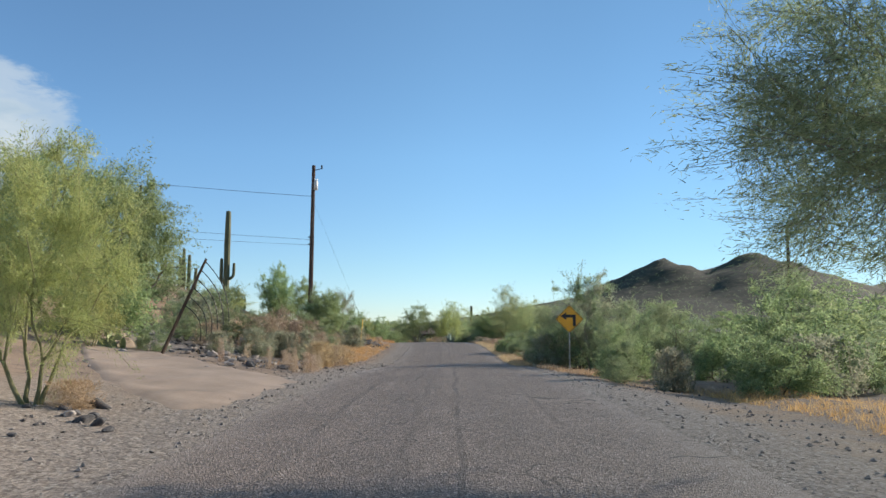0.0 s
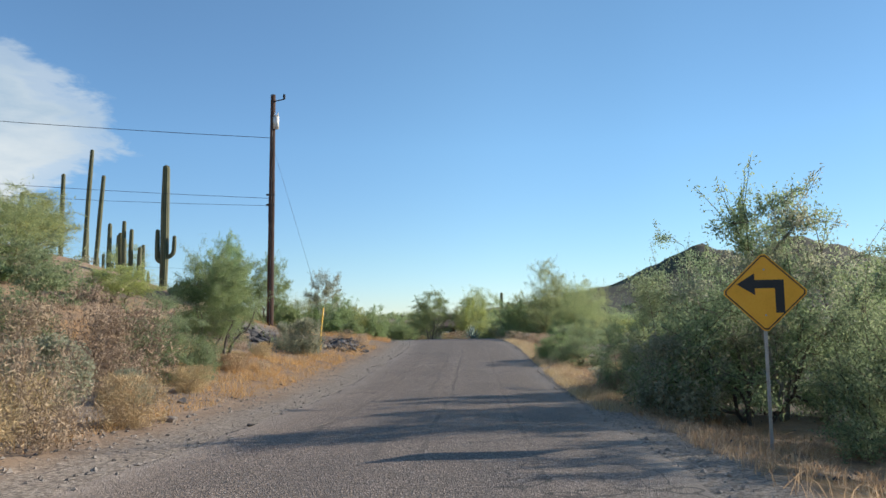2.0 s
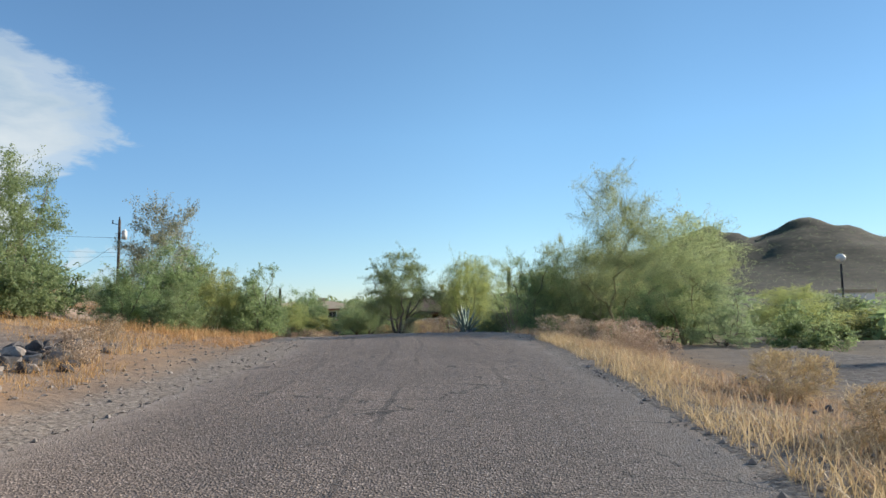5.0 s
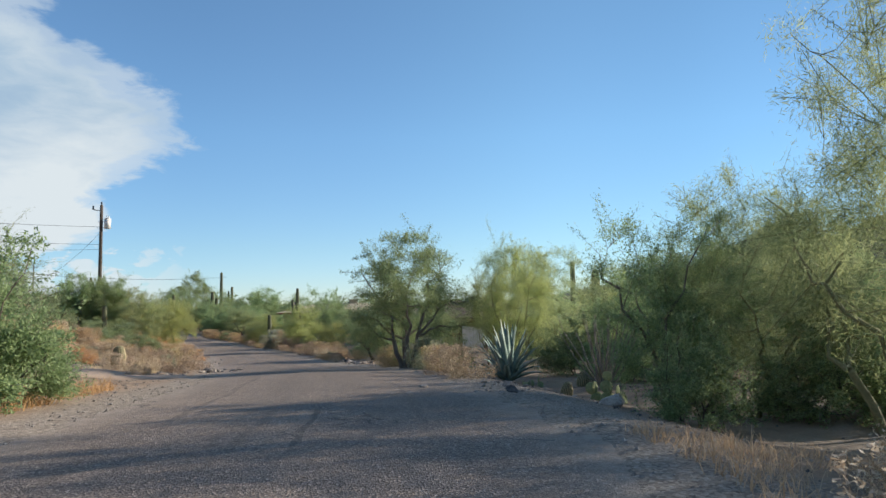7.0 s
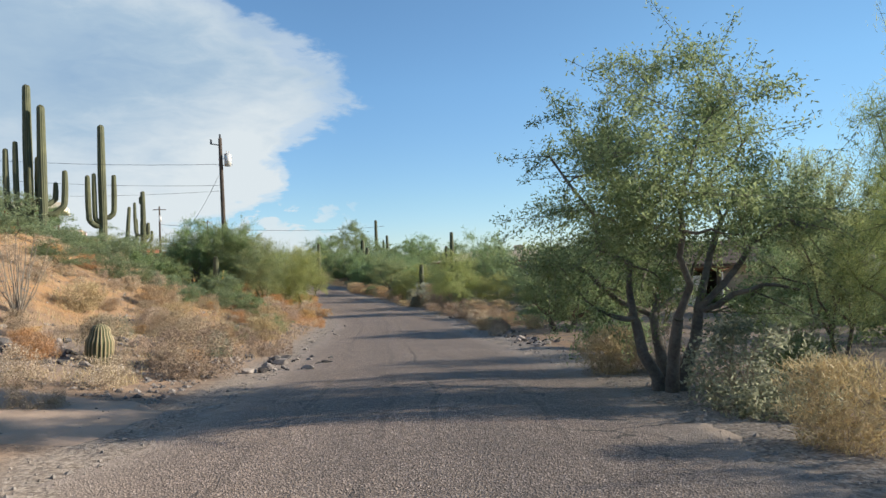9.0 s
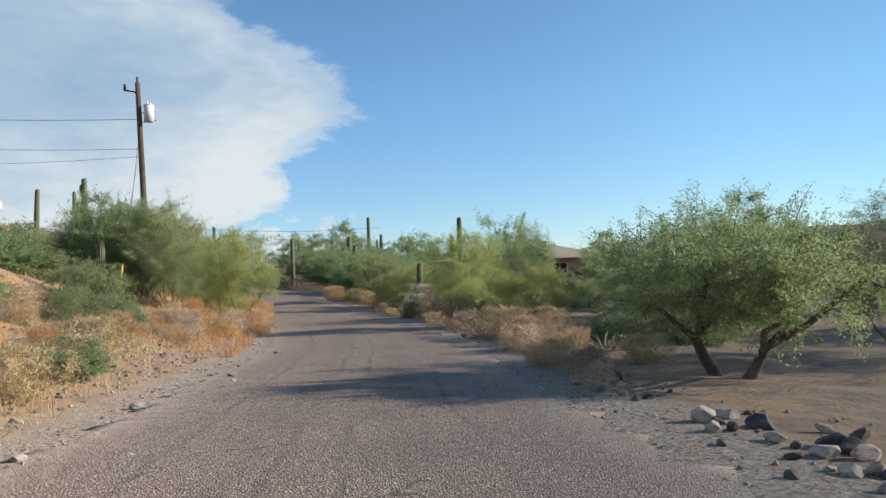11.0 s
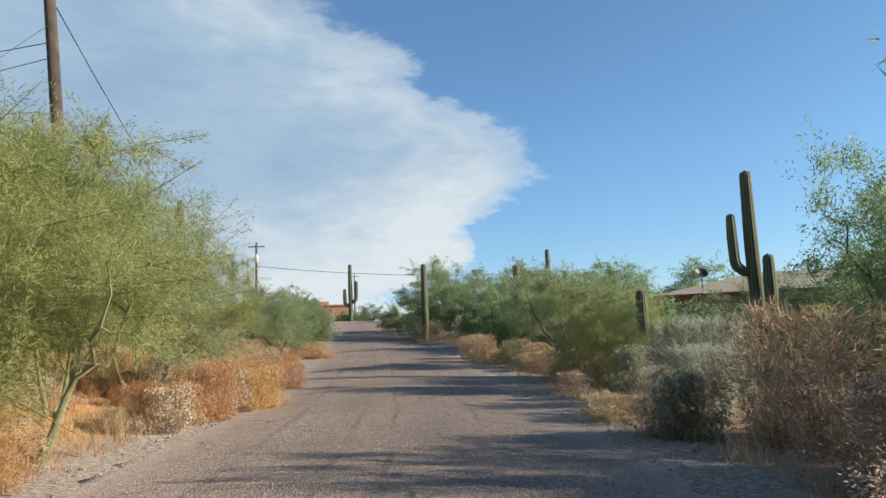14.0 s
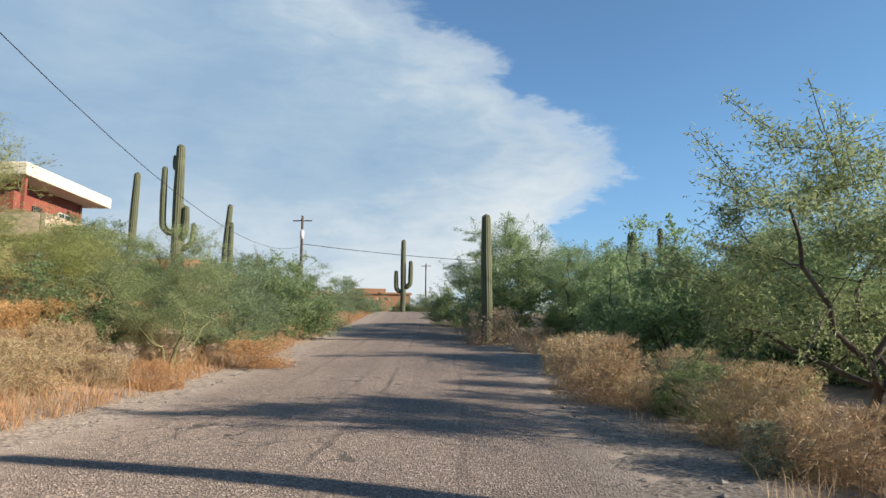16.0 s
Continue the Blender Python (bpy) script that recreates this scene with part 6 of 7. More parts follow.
plant("bare_tree", 6.6, 30.0, 4.0, 4.4, 1, "grey-leaved ironwood tops above the bushes")
plant("leafy_bush", 8.8, 30.4, 3.0, 2.7, 2)
plant("creosote_bush", 9.6, 27.2, 3.0, 2.5, 2)
plant("dry_shrub", 4.3, 33.4, 1.2, 0.6)
plant("creosote_bush", 6.0, 33.8, 3.2, 4.1)
plant("leafy_bush", 5.1, 19.3, 1.7, 1.7)
plant("creosote_bush", 4.3, 16.6, 1.3, 1.1)
plant("grey_shrub", 5.2, 15.8, 1.1, 0.95)
plant("leafy_bush", 6.9, 14.2, 2.4, 1.3)
plant("grey_shrub", 8.6, 15.5, 1.8, 1.3)
plant("leafy_bush", 7.8, 19.2, 2.4, 1.6)
plant("creosote_bush", 10.2, 17.0, 2.8, 1.8)
plant("mesquite_tree", 14.0, 26.4, 7.0, 4.2, 0)
plant("mesquite_tree", 18.6, 30.0, 7.0, 4.4, 1)
plant("leafy_bush", 11.0, 22.0, 3.4, 2.0)
plant("mesquite_tree", 19.5, 47.2, 5.2, 3.6, 2)
plant("creosote_bush", 4.8, 42.8, 2.9, 1.7, 2, "rounded dark green bush at the road's edge")
plant("leafy_bush", 4.1, 44.2, 1.9, 1.25)
plant("dry_shrub", 6.6, 43.2, 1.6, 1.0)
plant("silver_shrub", 4.3, 34.8, 0.8, 0.6)
for x, y, w, h in ((7.6, 42.6, 1.7, 1.0), (9.4, 41.4, 1.5, 1.0), (8.8, 45.2, 1.4, 0.8), (14.3, 56.4, 2.2, 1.5), (11.5, 51.8, 1.5, 1.2), (9.6, 47.0, 1.6, 1.0), (8.4, 50.2, 1.5, 1.1), (17.2, 52.0, 2.2, 1.5), (12.6, 44.5, 1.8, 1.1)):
    plant("grey_shrub", x, y, w, h)
for x, y, w, h in ((19, 62, 3.4, 1.6), (25, 58, 4, 1.9), (28, 68, 5, 2.2), (16, 68, 3.5, 1.8), (20, 77, 5, 2.0), (33, 60, 5, 2.4)):
    plant("leafy_bush", x, y, w, h)
for x, y, w, h in ((5.0, 37.5, 0.9, 0.5), (4.6, 36.2, 0.8, 0.45), (5.6, 39.3, 1.0, 0.6), (4.9, 44.6, 1.1, 0.6), (4.5, 47.0, 1.0, 0.55), (5.0, 50.0, 1.0, 0.6)):
    plant("straw_bush", x, y, w, h)

# ---- plants: the bend, right side ----
plant("mesquite_tree", 3.6, 66.9, 3.2, 3.5, 1)
plant("palo_verde_tree", 6.1, 65.0, 4.6, 5.8, 0)
plant("palo_verde_tree", 8.3, 64.0, 4.4, 4.3, 1)
plant("palo_verde_tree", 9.0, 68.4, 4.6, 5.0, 2)
plant("palo_verde_tree", 6.4, 70.4, 3.6, 4.0, 1)
plant("leafy_bush", 5.4, 66.0, 2.2, 1.6)
plant("leafy_bush", 6.8, 62.4, 2.6, 1.8)
plant("creosote_bush", 8.0, 60.6, 2.6, 1.8)
for x, y, w, h in ((3.4, 58.8, 1.3, 0.6), (4.3, 57.3, 1.3, 0.6), (4.8, 58.4, 1.2, 0.7), (5.0, 56.2, 1.1, 0.6), (4.1, 60.6, 1.0, 0.6), (5.6, 59.8, 1.1, 0.7)):
    plant("pale_brush", x, y, w, h)
agave(0.75, 72.4, 1.5, 1.38)
prickly_pear(1.35, 71.6, 0.6, 0.42, 9, 6)
prickly_pear(2.9, 68.4, 0.8, 0.62, 14, 7)
barrel_cactus(2.0, 69.0, 0.3, 0.12)
barrel_cactus(2.5, 71.8, 0.35, 0.15)
ocotillo(2.9, 71.0, 1.9, 30, 0.75, 9)
plant("dry_shrub", -0.05, 70.6, 1.2, 0.75)
plant("dry_shrub", -0.75, 72.6, 1.25, 0.75)
plant("mesquite_tree", -2.9, 78.4, 5.3, 4.8, 2, "crooked many-trunked mesquite at the road's edge")
plant("young_mesquite", -0.3, 82.4, 2.6, 3.7, 1)
plant("yellow_palo_verde", 0.7, 79.6, 3.3, 4.6, 2)
plant("palo_verde_tree", 2.4, 86.5, 4.6, 5.2, 0)
plant("grey_shrub", -1.9, 77.0, 1.5, 0.95)
plant("leafy_bush", -1.2, 78.6, 1.6, 1.1)
plant("straw_bush", -1.35, 75.2, 1.15, 0.75)
plant("straw_bush", -3.9, 80.4, 1.2, 0.8, label="bright orange-tan dry bush at the tree's foot")
plant("dry_shrub", -3.2, 80.9, 1.1, 0.8)
plant("leafy_bush", -4.6, 86.6, 2.0, 1.2, 0)
plant("spreading_mesquite", -7.4, 93.4, 5.0, 2.7, 0, "spreading mesquite with low branches beside the road")
plant("palo_verde_tree", -4.2, 97.0, 3.4, 3.2, 0)
plant("palo_verde_tree", 1.2, 99.5, 5.6, 7.0, 0)
plant("yellow_palo_verde", 5.2, 92.5, 5.2, 4.0)
plant("yellow_palo_verde", 8.6, 87.0, 5.0, 3.6)
plant("palo_verde_tree", 13.0, 81.0, 4.6, 3.2)
plant("palo_verde_tree", 8.0, 79.0, 3.8, 2.8)
plant("mesquite_tree", 14.0, 90.0, 6.0, 4.4)
saguaro(4.6, 91.5, 4.4, 0.24, [(2.4, 20, 0.45, 3.4, 0.14)], label="stout grey-green saguaro behind the agave")
saguaro(4.9, 117.6, 7.1, 0.24)
saguaro(9.0, 104.0, 5.2, 0.24, [(2.0, 180, 0.5, 3.8, 0.14), (2.3, 0, 0.5, 4.0, 0.14)])
saguaro(12.6, 98.0, 4.4, 0.22)

# ---- plants: the bend, left bank ----
plant("leafy_bush", -6.2, 64.9, 2.0, 1.3, 0)
plant("creosote_bush", -8.0, 65.2, 2.8, 2.4)
plant("yellow_palo_verde", -7.2, 63.2, 2.4, 2.3)
plant("leafy_bush", -9.6, 62.6, 2.6, 2.2)
for x, y, w, h in ((-27.4, 85.6, 3.2, 1.8), (-25.8, 88.0, 2.8, 1.6), (-25.6, 90.8, 3.2, 1.7), (-24.2, 92.6, 2.6, 1.4), (-23.6, 95.0, 3.0, 1.6), (-29.6, 88.8, 3.4, 2.0), (-28.4, 92.4, 3.2, 1.9)):
    plant("creosote_bush", x, y, w, h, label="grey-green creosote bush along the bank's crest")
barrel_cactus(-13.7, 78.9, 0.78, 0.27)
ocotillo(-19.6, 81.6, 2.4, 24, 0.5, 3)
plant("dry_shrub", -11.4, 79.0, 1.7, 0.95, label="rounded dry grey shrub beside the barrel cactus")
plant("dry_shrub", -14.4, 79.6, 1.1, 0.9)
plant("dry_shrub", -12.6, 79.8, 1.0, 0.8)
for x, y, w, h in ((-15.5, 83.5, 1.2, 0.7), (-13.4, 84.0, 1.3, 0.7), (-17.2, 84.5, 1.3, 0.8), (-16.4, 88.0, 1.5, 0.8), (-19.2, 87.0, 1.4, 0.8), (-18.6, 91.2, 1.5, 0.9), (-20.8, 84.6, 1.4, 0.9), (-22.0, 89.0, 1.5, 0.9)):
    plant("dry_shrub" if w < 1.4 else "straw_bush", x, y, w, h)
for x, y, w, h in ((-17.6, 90.0, 1.7, 0.8), (-20.8, 93.0, 1.9, 1.0), (-16.2, 86.0, 1.3, 0.6), (-22.6, 95.8, 1.7, 1.0)):
    plant("leafy_bush", x, y, w, h, label="low green shrub on the orange bank")
saguaro(-46.0, 102.2, 13.4 - height_at(-46.0, 102.2), 0.3, [(2.6, 228, 1.25, 6.9, 0.2), (2.9, 240, 0.7, 7.4, 0.19), (3.3, 60, 0.55, 6.4, 0.2), (2.6, 330, 0.6, 5.6, 0.18)], label="huge many-armed saguaro on the hillside")
saguaro(-44.9, 102.4, 11.9 - height_at(-44.9, 102.4), 0.3, [(2.7, 50, 1.3, 5.6, 0.21), (3.4, 70, 0.8, 4.8, 0.18)], label="huge many-armed saguaro on the hillside")
saguaro(-43.4, 106.0, 11.0 - height_at(-43.4, 106.0), 0.28, [(2.9, 235, 0.9, 6.4, 0.2), (3.5, 52, 0.75, 6.5, 0.19), (3.2, 225, 0.5, 6.6, 0.17)], label="three-armed saguaro on the hillside")
for x, y, w, h in ((-47.5, 97.5, 5.0, 3.0), (-41.5, 100.5, 4.0, 2.6), (-44.0, 108.5, 4.2, 2.6), (-50.5, 103.0, 5.0, 3.2), (-40.2, 104.8, 3.4, 2.0)):
    plant("creosote_bush", x, y, w, h)
for x, y, w, h in ((-38.6, 109.0, 4.8, 3.0), (-36.6, 106.6, 4.6, 3.6), (-41.0, 112.0, 4.6, 3.2), (-46.0, 113.5, 5.4, 3.4), (-33.6, 107.0, 3.6, 3.2)):
    plant("palo_verde_tree", x, y, w, h)
plant("mesquite_tree", -35.0, 106.0, 4.6, 5.0, 2, "dark-branched mesquite beneath the leaning pole")
for x, y, w, h in ((-32.5, 104.5, 2.4, 1.6), (-30.0, 101.5, 2.4, 1.5), (-34.0, 102.5, 2.8, 1.8), (-37.0, 103.0, 3.0, 2.0)):
    plant("leafy_bush", x, y, w, h)
saguaro(-29.1, 100.9, 2.3, 0.17, label="short saguaro on the orange bank")
plant("yellow_palo_verde", -25.8, 104.8, 4.2, 4.1, 1, "bushy palo verde at the road's edge")
plant("yellow_palo_verde", -28.0, 106.0, 3.2, 3.6, 0)
plant("palo_verde_tree", -29.6, 108.4, 3.8, 4.2, 1)

# ---- plants: the last stretch, right side ----
plant("yellow_palo_verde", -15.7, 104.6, 3.6, 3.5, 1)
plant("yellow_palo_verde", -13.4, 105.6, 3.0, 2.2, 2)
plant("yellow_palo_verde", -16.8, 110.8, 2.6, 2.3, 2)
plant("mesquite_tree", -12.0, 117.0, 4.2, 3.6, 1)
plant("palo_verde_tree", -11.3, 108.2, 2.8, 3.0, 1)
plant("mesquite_tree", -11.6, 114.0, 4.2, 3.2, 0)
plant("mesquite_tree", -6.5, 108.0, 4.4, 4.8, 2)
plant("leafy_bush", -9.6, 104.6, 3.0, 1.6)
plant("leafy_bush", -8.2, 99.6, 3.0, 1.5)
plant("leafy_bush", -10.0, 100.2, 2.2, 1.1)
plant("dry_shrub", -13.9, 101.0, 1.6, 0.9)
plant("straw_bush", -12.9, 100.4, 1.5, 0.95)
plant("straw_bush", -12.1, 101.4, 1.4, 0.9)
plant("dry_shrub", -15.2, 102.6, 1.3, 0.7)
plant("grey_shrub", -10.4, 95.2, 1.0, 0.5)
plant("pale_brush", -9.9, 93.6, 0.8, 0.4)
for kind, x, y, w, h in (("dry_shrub", -9.5, 92.8, 0.9, 0.5), ("pale_brush", -9.2, 91.4, 0.7, 0.4), ("straw_bush", -10.6, 94.2, 0.8, 0.45), ("dry_shrub", -11.2, 97.8, 1.3, 0.7), ("straw_bush", -12.0, 98.8, 1.3, 0.8), ("pale_brush", -11.9, 97.2, 0.9, 0.5), ("straw_bush", -8.9, 95.4, 1.1, 0.6)):
    plant(kind, x, y, w, h)
saguaro(-9.6, 115.5, 3.9, 0.2, label="single-stemmed saguaro beside the ranch house")
saguaro(-21.6, 120.1, 2.66 - height_at(-21.6, 120.1), 0.17, [(2.6, 215, 0.45, 4.0, 0.13), (1.2, 340, 0.4, 2.9, 0.16)], label="stout armed saguaro in front of the tan house")
saguaro(-26.5, 125.2, 2.3, 0.22)
plant("leafy_bush", -19.6, 121.0, 2.4, 1.4)
plant("mesquite_tree", -17.6, 120.6, 3.8, 3.4, 0)
plant("straw_bush", -18.9, 109.6, 2.0, 1.5)
plant("dry_shrub", -18.0, 107.4, 1.4, 0.9)
plant("straw_bush", -17.4, 108.3, 1.5, 1.1)
plant("pale_brush", -20.6, 109.8, 1.1, 0.5)
plant("pale_brush", -17.7, 106.0, 1.1, 0.5)
plant("yellow_palo_verde", -23.8, 115.2, 2.4, 2.15, 0)
plant("grey_shrub", -21.8, 117.2, 2.0, 1.3)
plant("yellow_palo_verde", -24.6, 117.6, 2.6, 2.2, 1)
plant("silver_shrub", -21.0, 113.4, 1.6, 1.6, 0)
plant("silver_shrub", -20.6, 112.0, 1.2, 1.1, 0)
plant("pale_brush", -23.8, 114.0, 0.9, 0.5)
plant("grey_shrub", -22.4, 114.0, 1.0, 1.0)
plant("straw_bush", -21.6, 110.8, 1.1, 0.4)
plant("straw_bush", -31.2, 121.8, 1.3, 0.95)
plant("straw_bush", -32.3, 123.0, 1.2, 0.9)
plant("leafy_bush", -29.7, 121.4, 1.2, 0.85)
for x, y, w, h in ((-28.6, 120.2, 1.4, 0.6), (-27.6, 119.4, 1.3, 0.6), (-29.0, 122.0, 1.3, 0.7), (-26.9, 121.8, 1.5, 0.8), (-25.6, 119.0, 1.3, 0.6), (-30.6, 123.4, 1.2, 0.8)):
    plant("straw_bush", x, y, w, h)
plant("young_mesquite", -27.7, 120.9, 4.0, 3.4, 0)
plant("mesquite_tree", -43.2, 134.8, 5.8, 4.6, 0)
plant("mesquite_tree", -39.0, 135.2, 4.4, 3.6, 1)
for x, y, w, h in ((-34.0, 134.4, 4.2, 2.6), (-31.0, 132.6, 4.2, 2.6), (-36.6, 137.0, 4.2, 2.6), (-28.2, 130.4, 3.8, 2.4), (-41.4, 137.4, 3.6, 2.6), (-47.4, 136.2, 3.0, 2.2), (-25.0, 129.0, 3.8, 2.4)):
    plant("leafy_bush", x, y, w, h)
for x, y, w, h in ((-35.0, 141.5, 5.6, 4.4), (-42.0, 145.0, 5.6, 4.6), (-29.0, 141.0, 5.4, 4.2), (-50.0, 150.0, 6.0, 4.6), (-38.0, 152.0, 6.0, 5.0)):
    plant("mesquite_tree", x, y, w, h)
for x, y, w, h in ((-77.0, 156.0, 3.4, 1.5), (-74.5, 158.5, 3.0, 1.5)):
    plant("leafy_bush", x, y, w, h)
plant("dry_shrub", -39.6, 129.6, 2.0, 1.1)
plant("dry_shrub", -37.2, 128.4, 1.5, 0.7)
plant("dry_shrub", -41.6, 131.8, 1.8, 1.1)
saguaro(-62.6, 147.3, 5.45 - height_at(-62.6, 147.3), 0.2, [(1.6, 215, 0.5, 3.0, 0.17), (1.9, 30, 0.55, 3.7, 0.18)], label="two-armed saguaro at the end of the road")
saguaro(-39.9, 129.7, 2.45 - height_at(-39.9, 129.7), 0.17, label="straight single-stemmed saguaro beside the road")
saguaro(-39.9, 139.3, 2.9 - height_at(-39.9, 139.3), 0.24, [(2.4, 215, 0.55, 3.0, 0.2), (2.5, 35, 0.5, 3.2, 0.2), (2.3, 120, 0.4, 2.9, 0.18)], label="saguaro with a ring of short arms above dark bushes")
saguaro(-49.2, 161.2, 6.6 - height_at(-49.2, 161.2), 0.24)
saguaro(-46.8, 160.0, 4.2 - height_at(-46.8, 160.0), 0.22, [(2.0, 200, 0.5, 3.6, 0.15)])
plant("mesquite_tree", -63.2, 179.2, 7.5, 7.6, 0, "tall dark tree far behind the cacti")

# ---- plants: the last stretch, left side ----
plant("palo_verde_tree", -33.0, 107.2, 3.6, 4.2, 0)
plant("leafy_bush", -32.6, 112.1, 1.15, 1.25)
plant("creosote_bush", -41.0, 120.8, 4.2, 2.2, 0)
plant("creosote_bush", -43.6, 123.0, 4.0, 2.3, 1)
plant("leafy_bush", -45.0, 125.8, 3.6, 2.4, 0)
plant("leafy_bush", -48.6, 127.4, 4.0, 2.8, 1)
plant("yellow_palo_verde", -43.0, 115.6, 3.6, 2.4, 2)
plant("palo_verde_tree", -36.6, 112.0, 3.6, 3.6, 0)
plant("leafy_bush", -40.0, 117.4, 3.0, 1.7, 2)
plant("yellow_palo_verde", -44.4, 118.8, 4.0, 1.9, 1)
plant("yellow_palo_verde", -47.6, 120.0, 4.0, 2.1, 2)
plant("leafy_bush", -50.4, 123.0, 3.4, 2.0, 2)
plant("mesquite_tree", -51.0, 121.4, 4.2, 2.6, 1)
for x, y, w, h in ((-53.4, 131.8, 4.2, 2.8), (-56.5, 136.4, 3.4, 2.3), (-52.4, 129.0, 3.6, 2.6), (-60.0, 140.6, 3.6, 2.2), (-58.0, 133.0, 4.2, 2.2), (-64.0, 144.0, 3.6, 1.6), (-70.0, 150.0, 3.6, 1.4), (-68.0, 156.0, 4.2, 2.0), (-73.0, 159.5, 4.2, 2.0)):
    plant("creosote_bush", x, y, w, h)
for x, y, w, h in ((-55.0, 118.0, 5.0, 2.2), (-60.0, 120.0, 5.0, 1.9), (-65.0, 126.0, 4.6, 2.6), (-62.0, 126.5, 4.4, 2.2), (-72.0, 137.0, 4.0, 2.0), (-80.0, 140.0, 5.0, 2.4)):
    plant("palo_verde_tree", x, y, w, h)
saguaro(-64.5, 130.9, 9.5 - height_at(-64.5, 130.9), 0.3, [(2.9, 222, 0.85, 6.7, 0.19), (2.6, 40, 0.5, 4.3, 0.22), (2.0, 60, 0.9, 3.4, 0.17), (6.6, 225, 0.3, 7.4, 0.12)], label="tall old saguaro with a bent arm beside the road")
saguaro(-78.0, 141.1, 9.05 - height_at(-78.0, 141.1), 0.27, lean=(0.5, 0.3))
saguaro(-75.0, 140.2, 7.2 - height_at(-75.0, 140.2), 0.22, [(1.6, 220, 0.5, 2.8, 0.15)])
saguaro(-71.6, 131.1, 9.0 - height_at(-71.6, 131.1), 0.25, lean=(0.25, 0.1))
saguaro(-65.4, 131.6, 6.2 - height_at(-65.4, 131.6), 0.24)
for x, y, w, h in ((-29.4, 108.6, 1.2, 0.95), (-28.2, 108.8, 1.3, 0.85), (-30.4, 109.8, 1.2, 0.8), (-27.0, 107.2, 1.1, 0.7), (-37.6, 117.5, 0.9, 0.55), (-35.8, 114.6, 0.8, 0.5), (-31.8, 110.2, 1.2, 0.8),
                   (-22.8, 100.6, 1.6, 0.9), (-24.6, 99.8, 1.1, 0.6), (-21.9, 97.6, 1.2, 0.6), (-23.8, 97.0, 1.1, 0.6), (-26.0, 101.4, 1.2, 0.7), (-20.8, 96.0, 1.1, 0.5), (-34.4, 113.2, 0.8, 0.5), (-39.0, 119.0, 1.2, 0.7)):
    plant("pale_brush", x, y, w, h)
for x, y, w, h in ((-28.0, 108.6, 1.4, 0.95), (-28.9, 109.4, 1.4, 1.0), (-28.4, 110.0, 1.2, 0.8), (-27.6, 107.8, 1.1, 0.7), (-29.8, 110.6, 1.4, 0.9), (-30.6, 111.6, 1.2, 0.7), (-23.0, 102.3, 1.2, 0.45), (-25.2, 102.2, 1.3, 0.5), (-31.2, 113.0, 1.2, 0.6), (-38.6, 120.8, 1.4, 0.6)):
    plant("orange_tuft", x, y, w, h, label="large fuzzy orange mound of dry grass")
for k in range(10):
    plant("straw_bush", -30.5 - 1.45 * k + turner.uniform(-0.6, 0.6), 110.6 + 1.3 * k + turner.uniform(-0.6, 0.6), turner.uniform(1.0, 1.5), turner.uniform(0.55, 0.9))


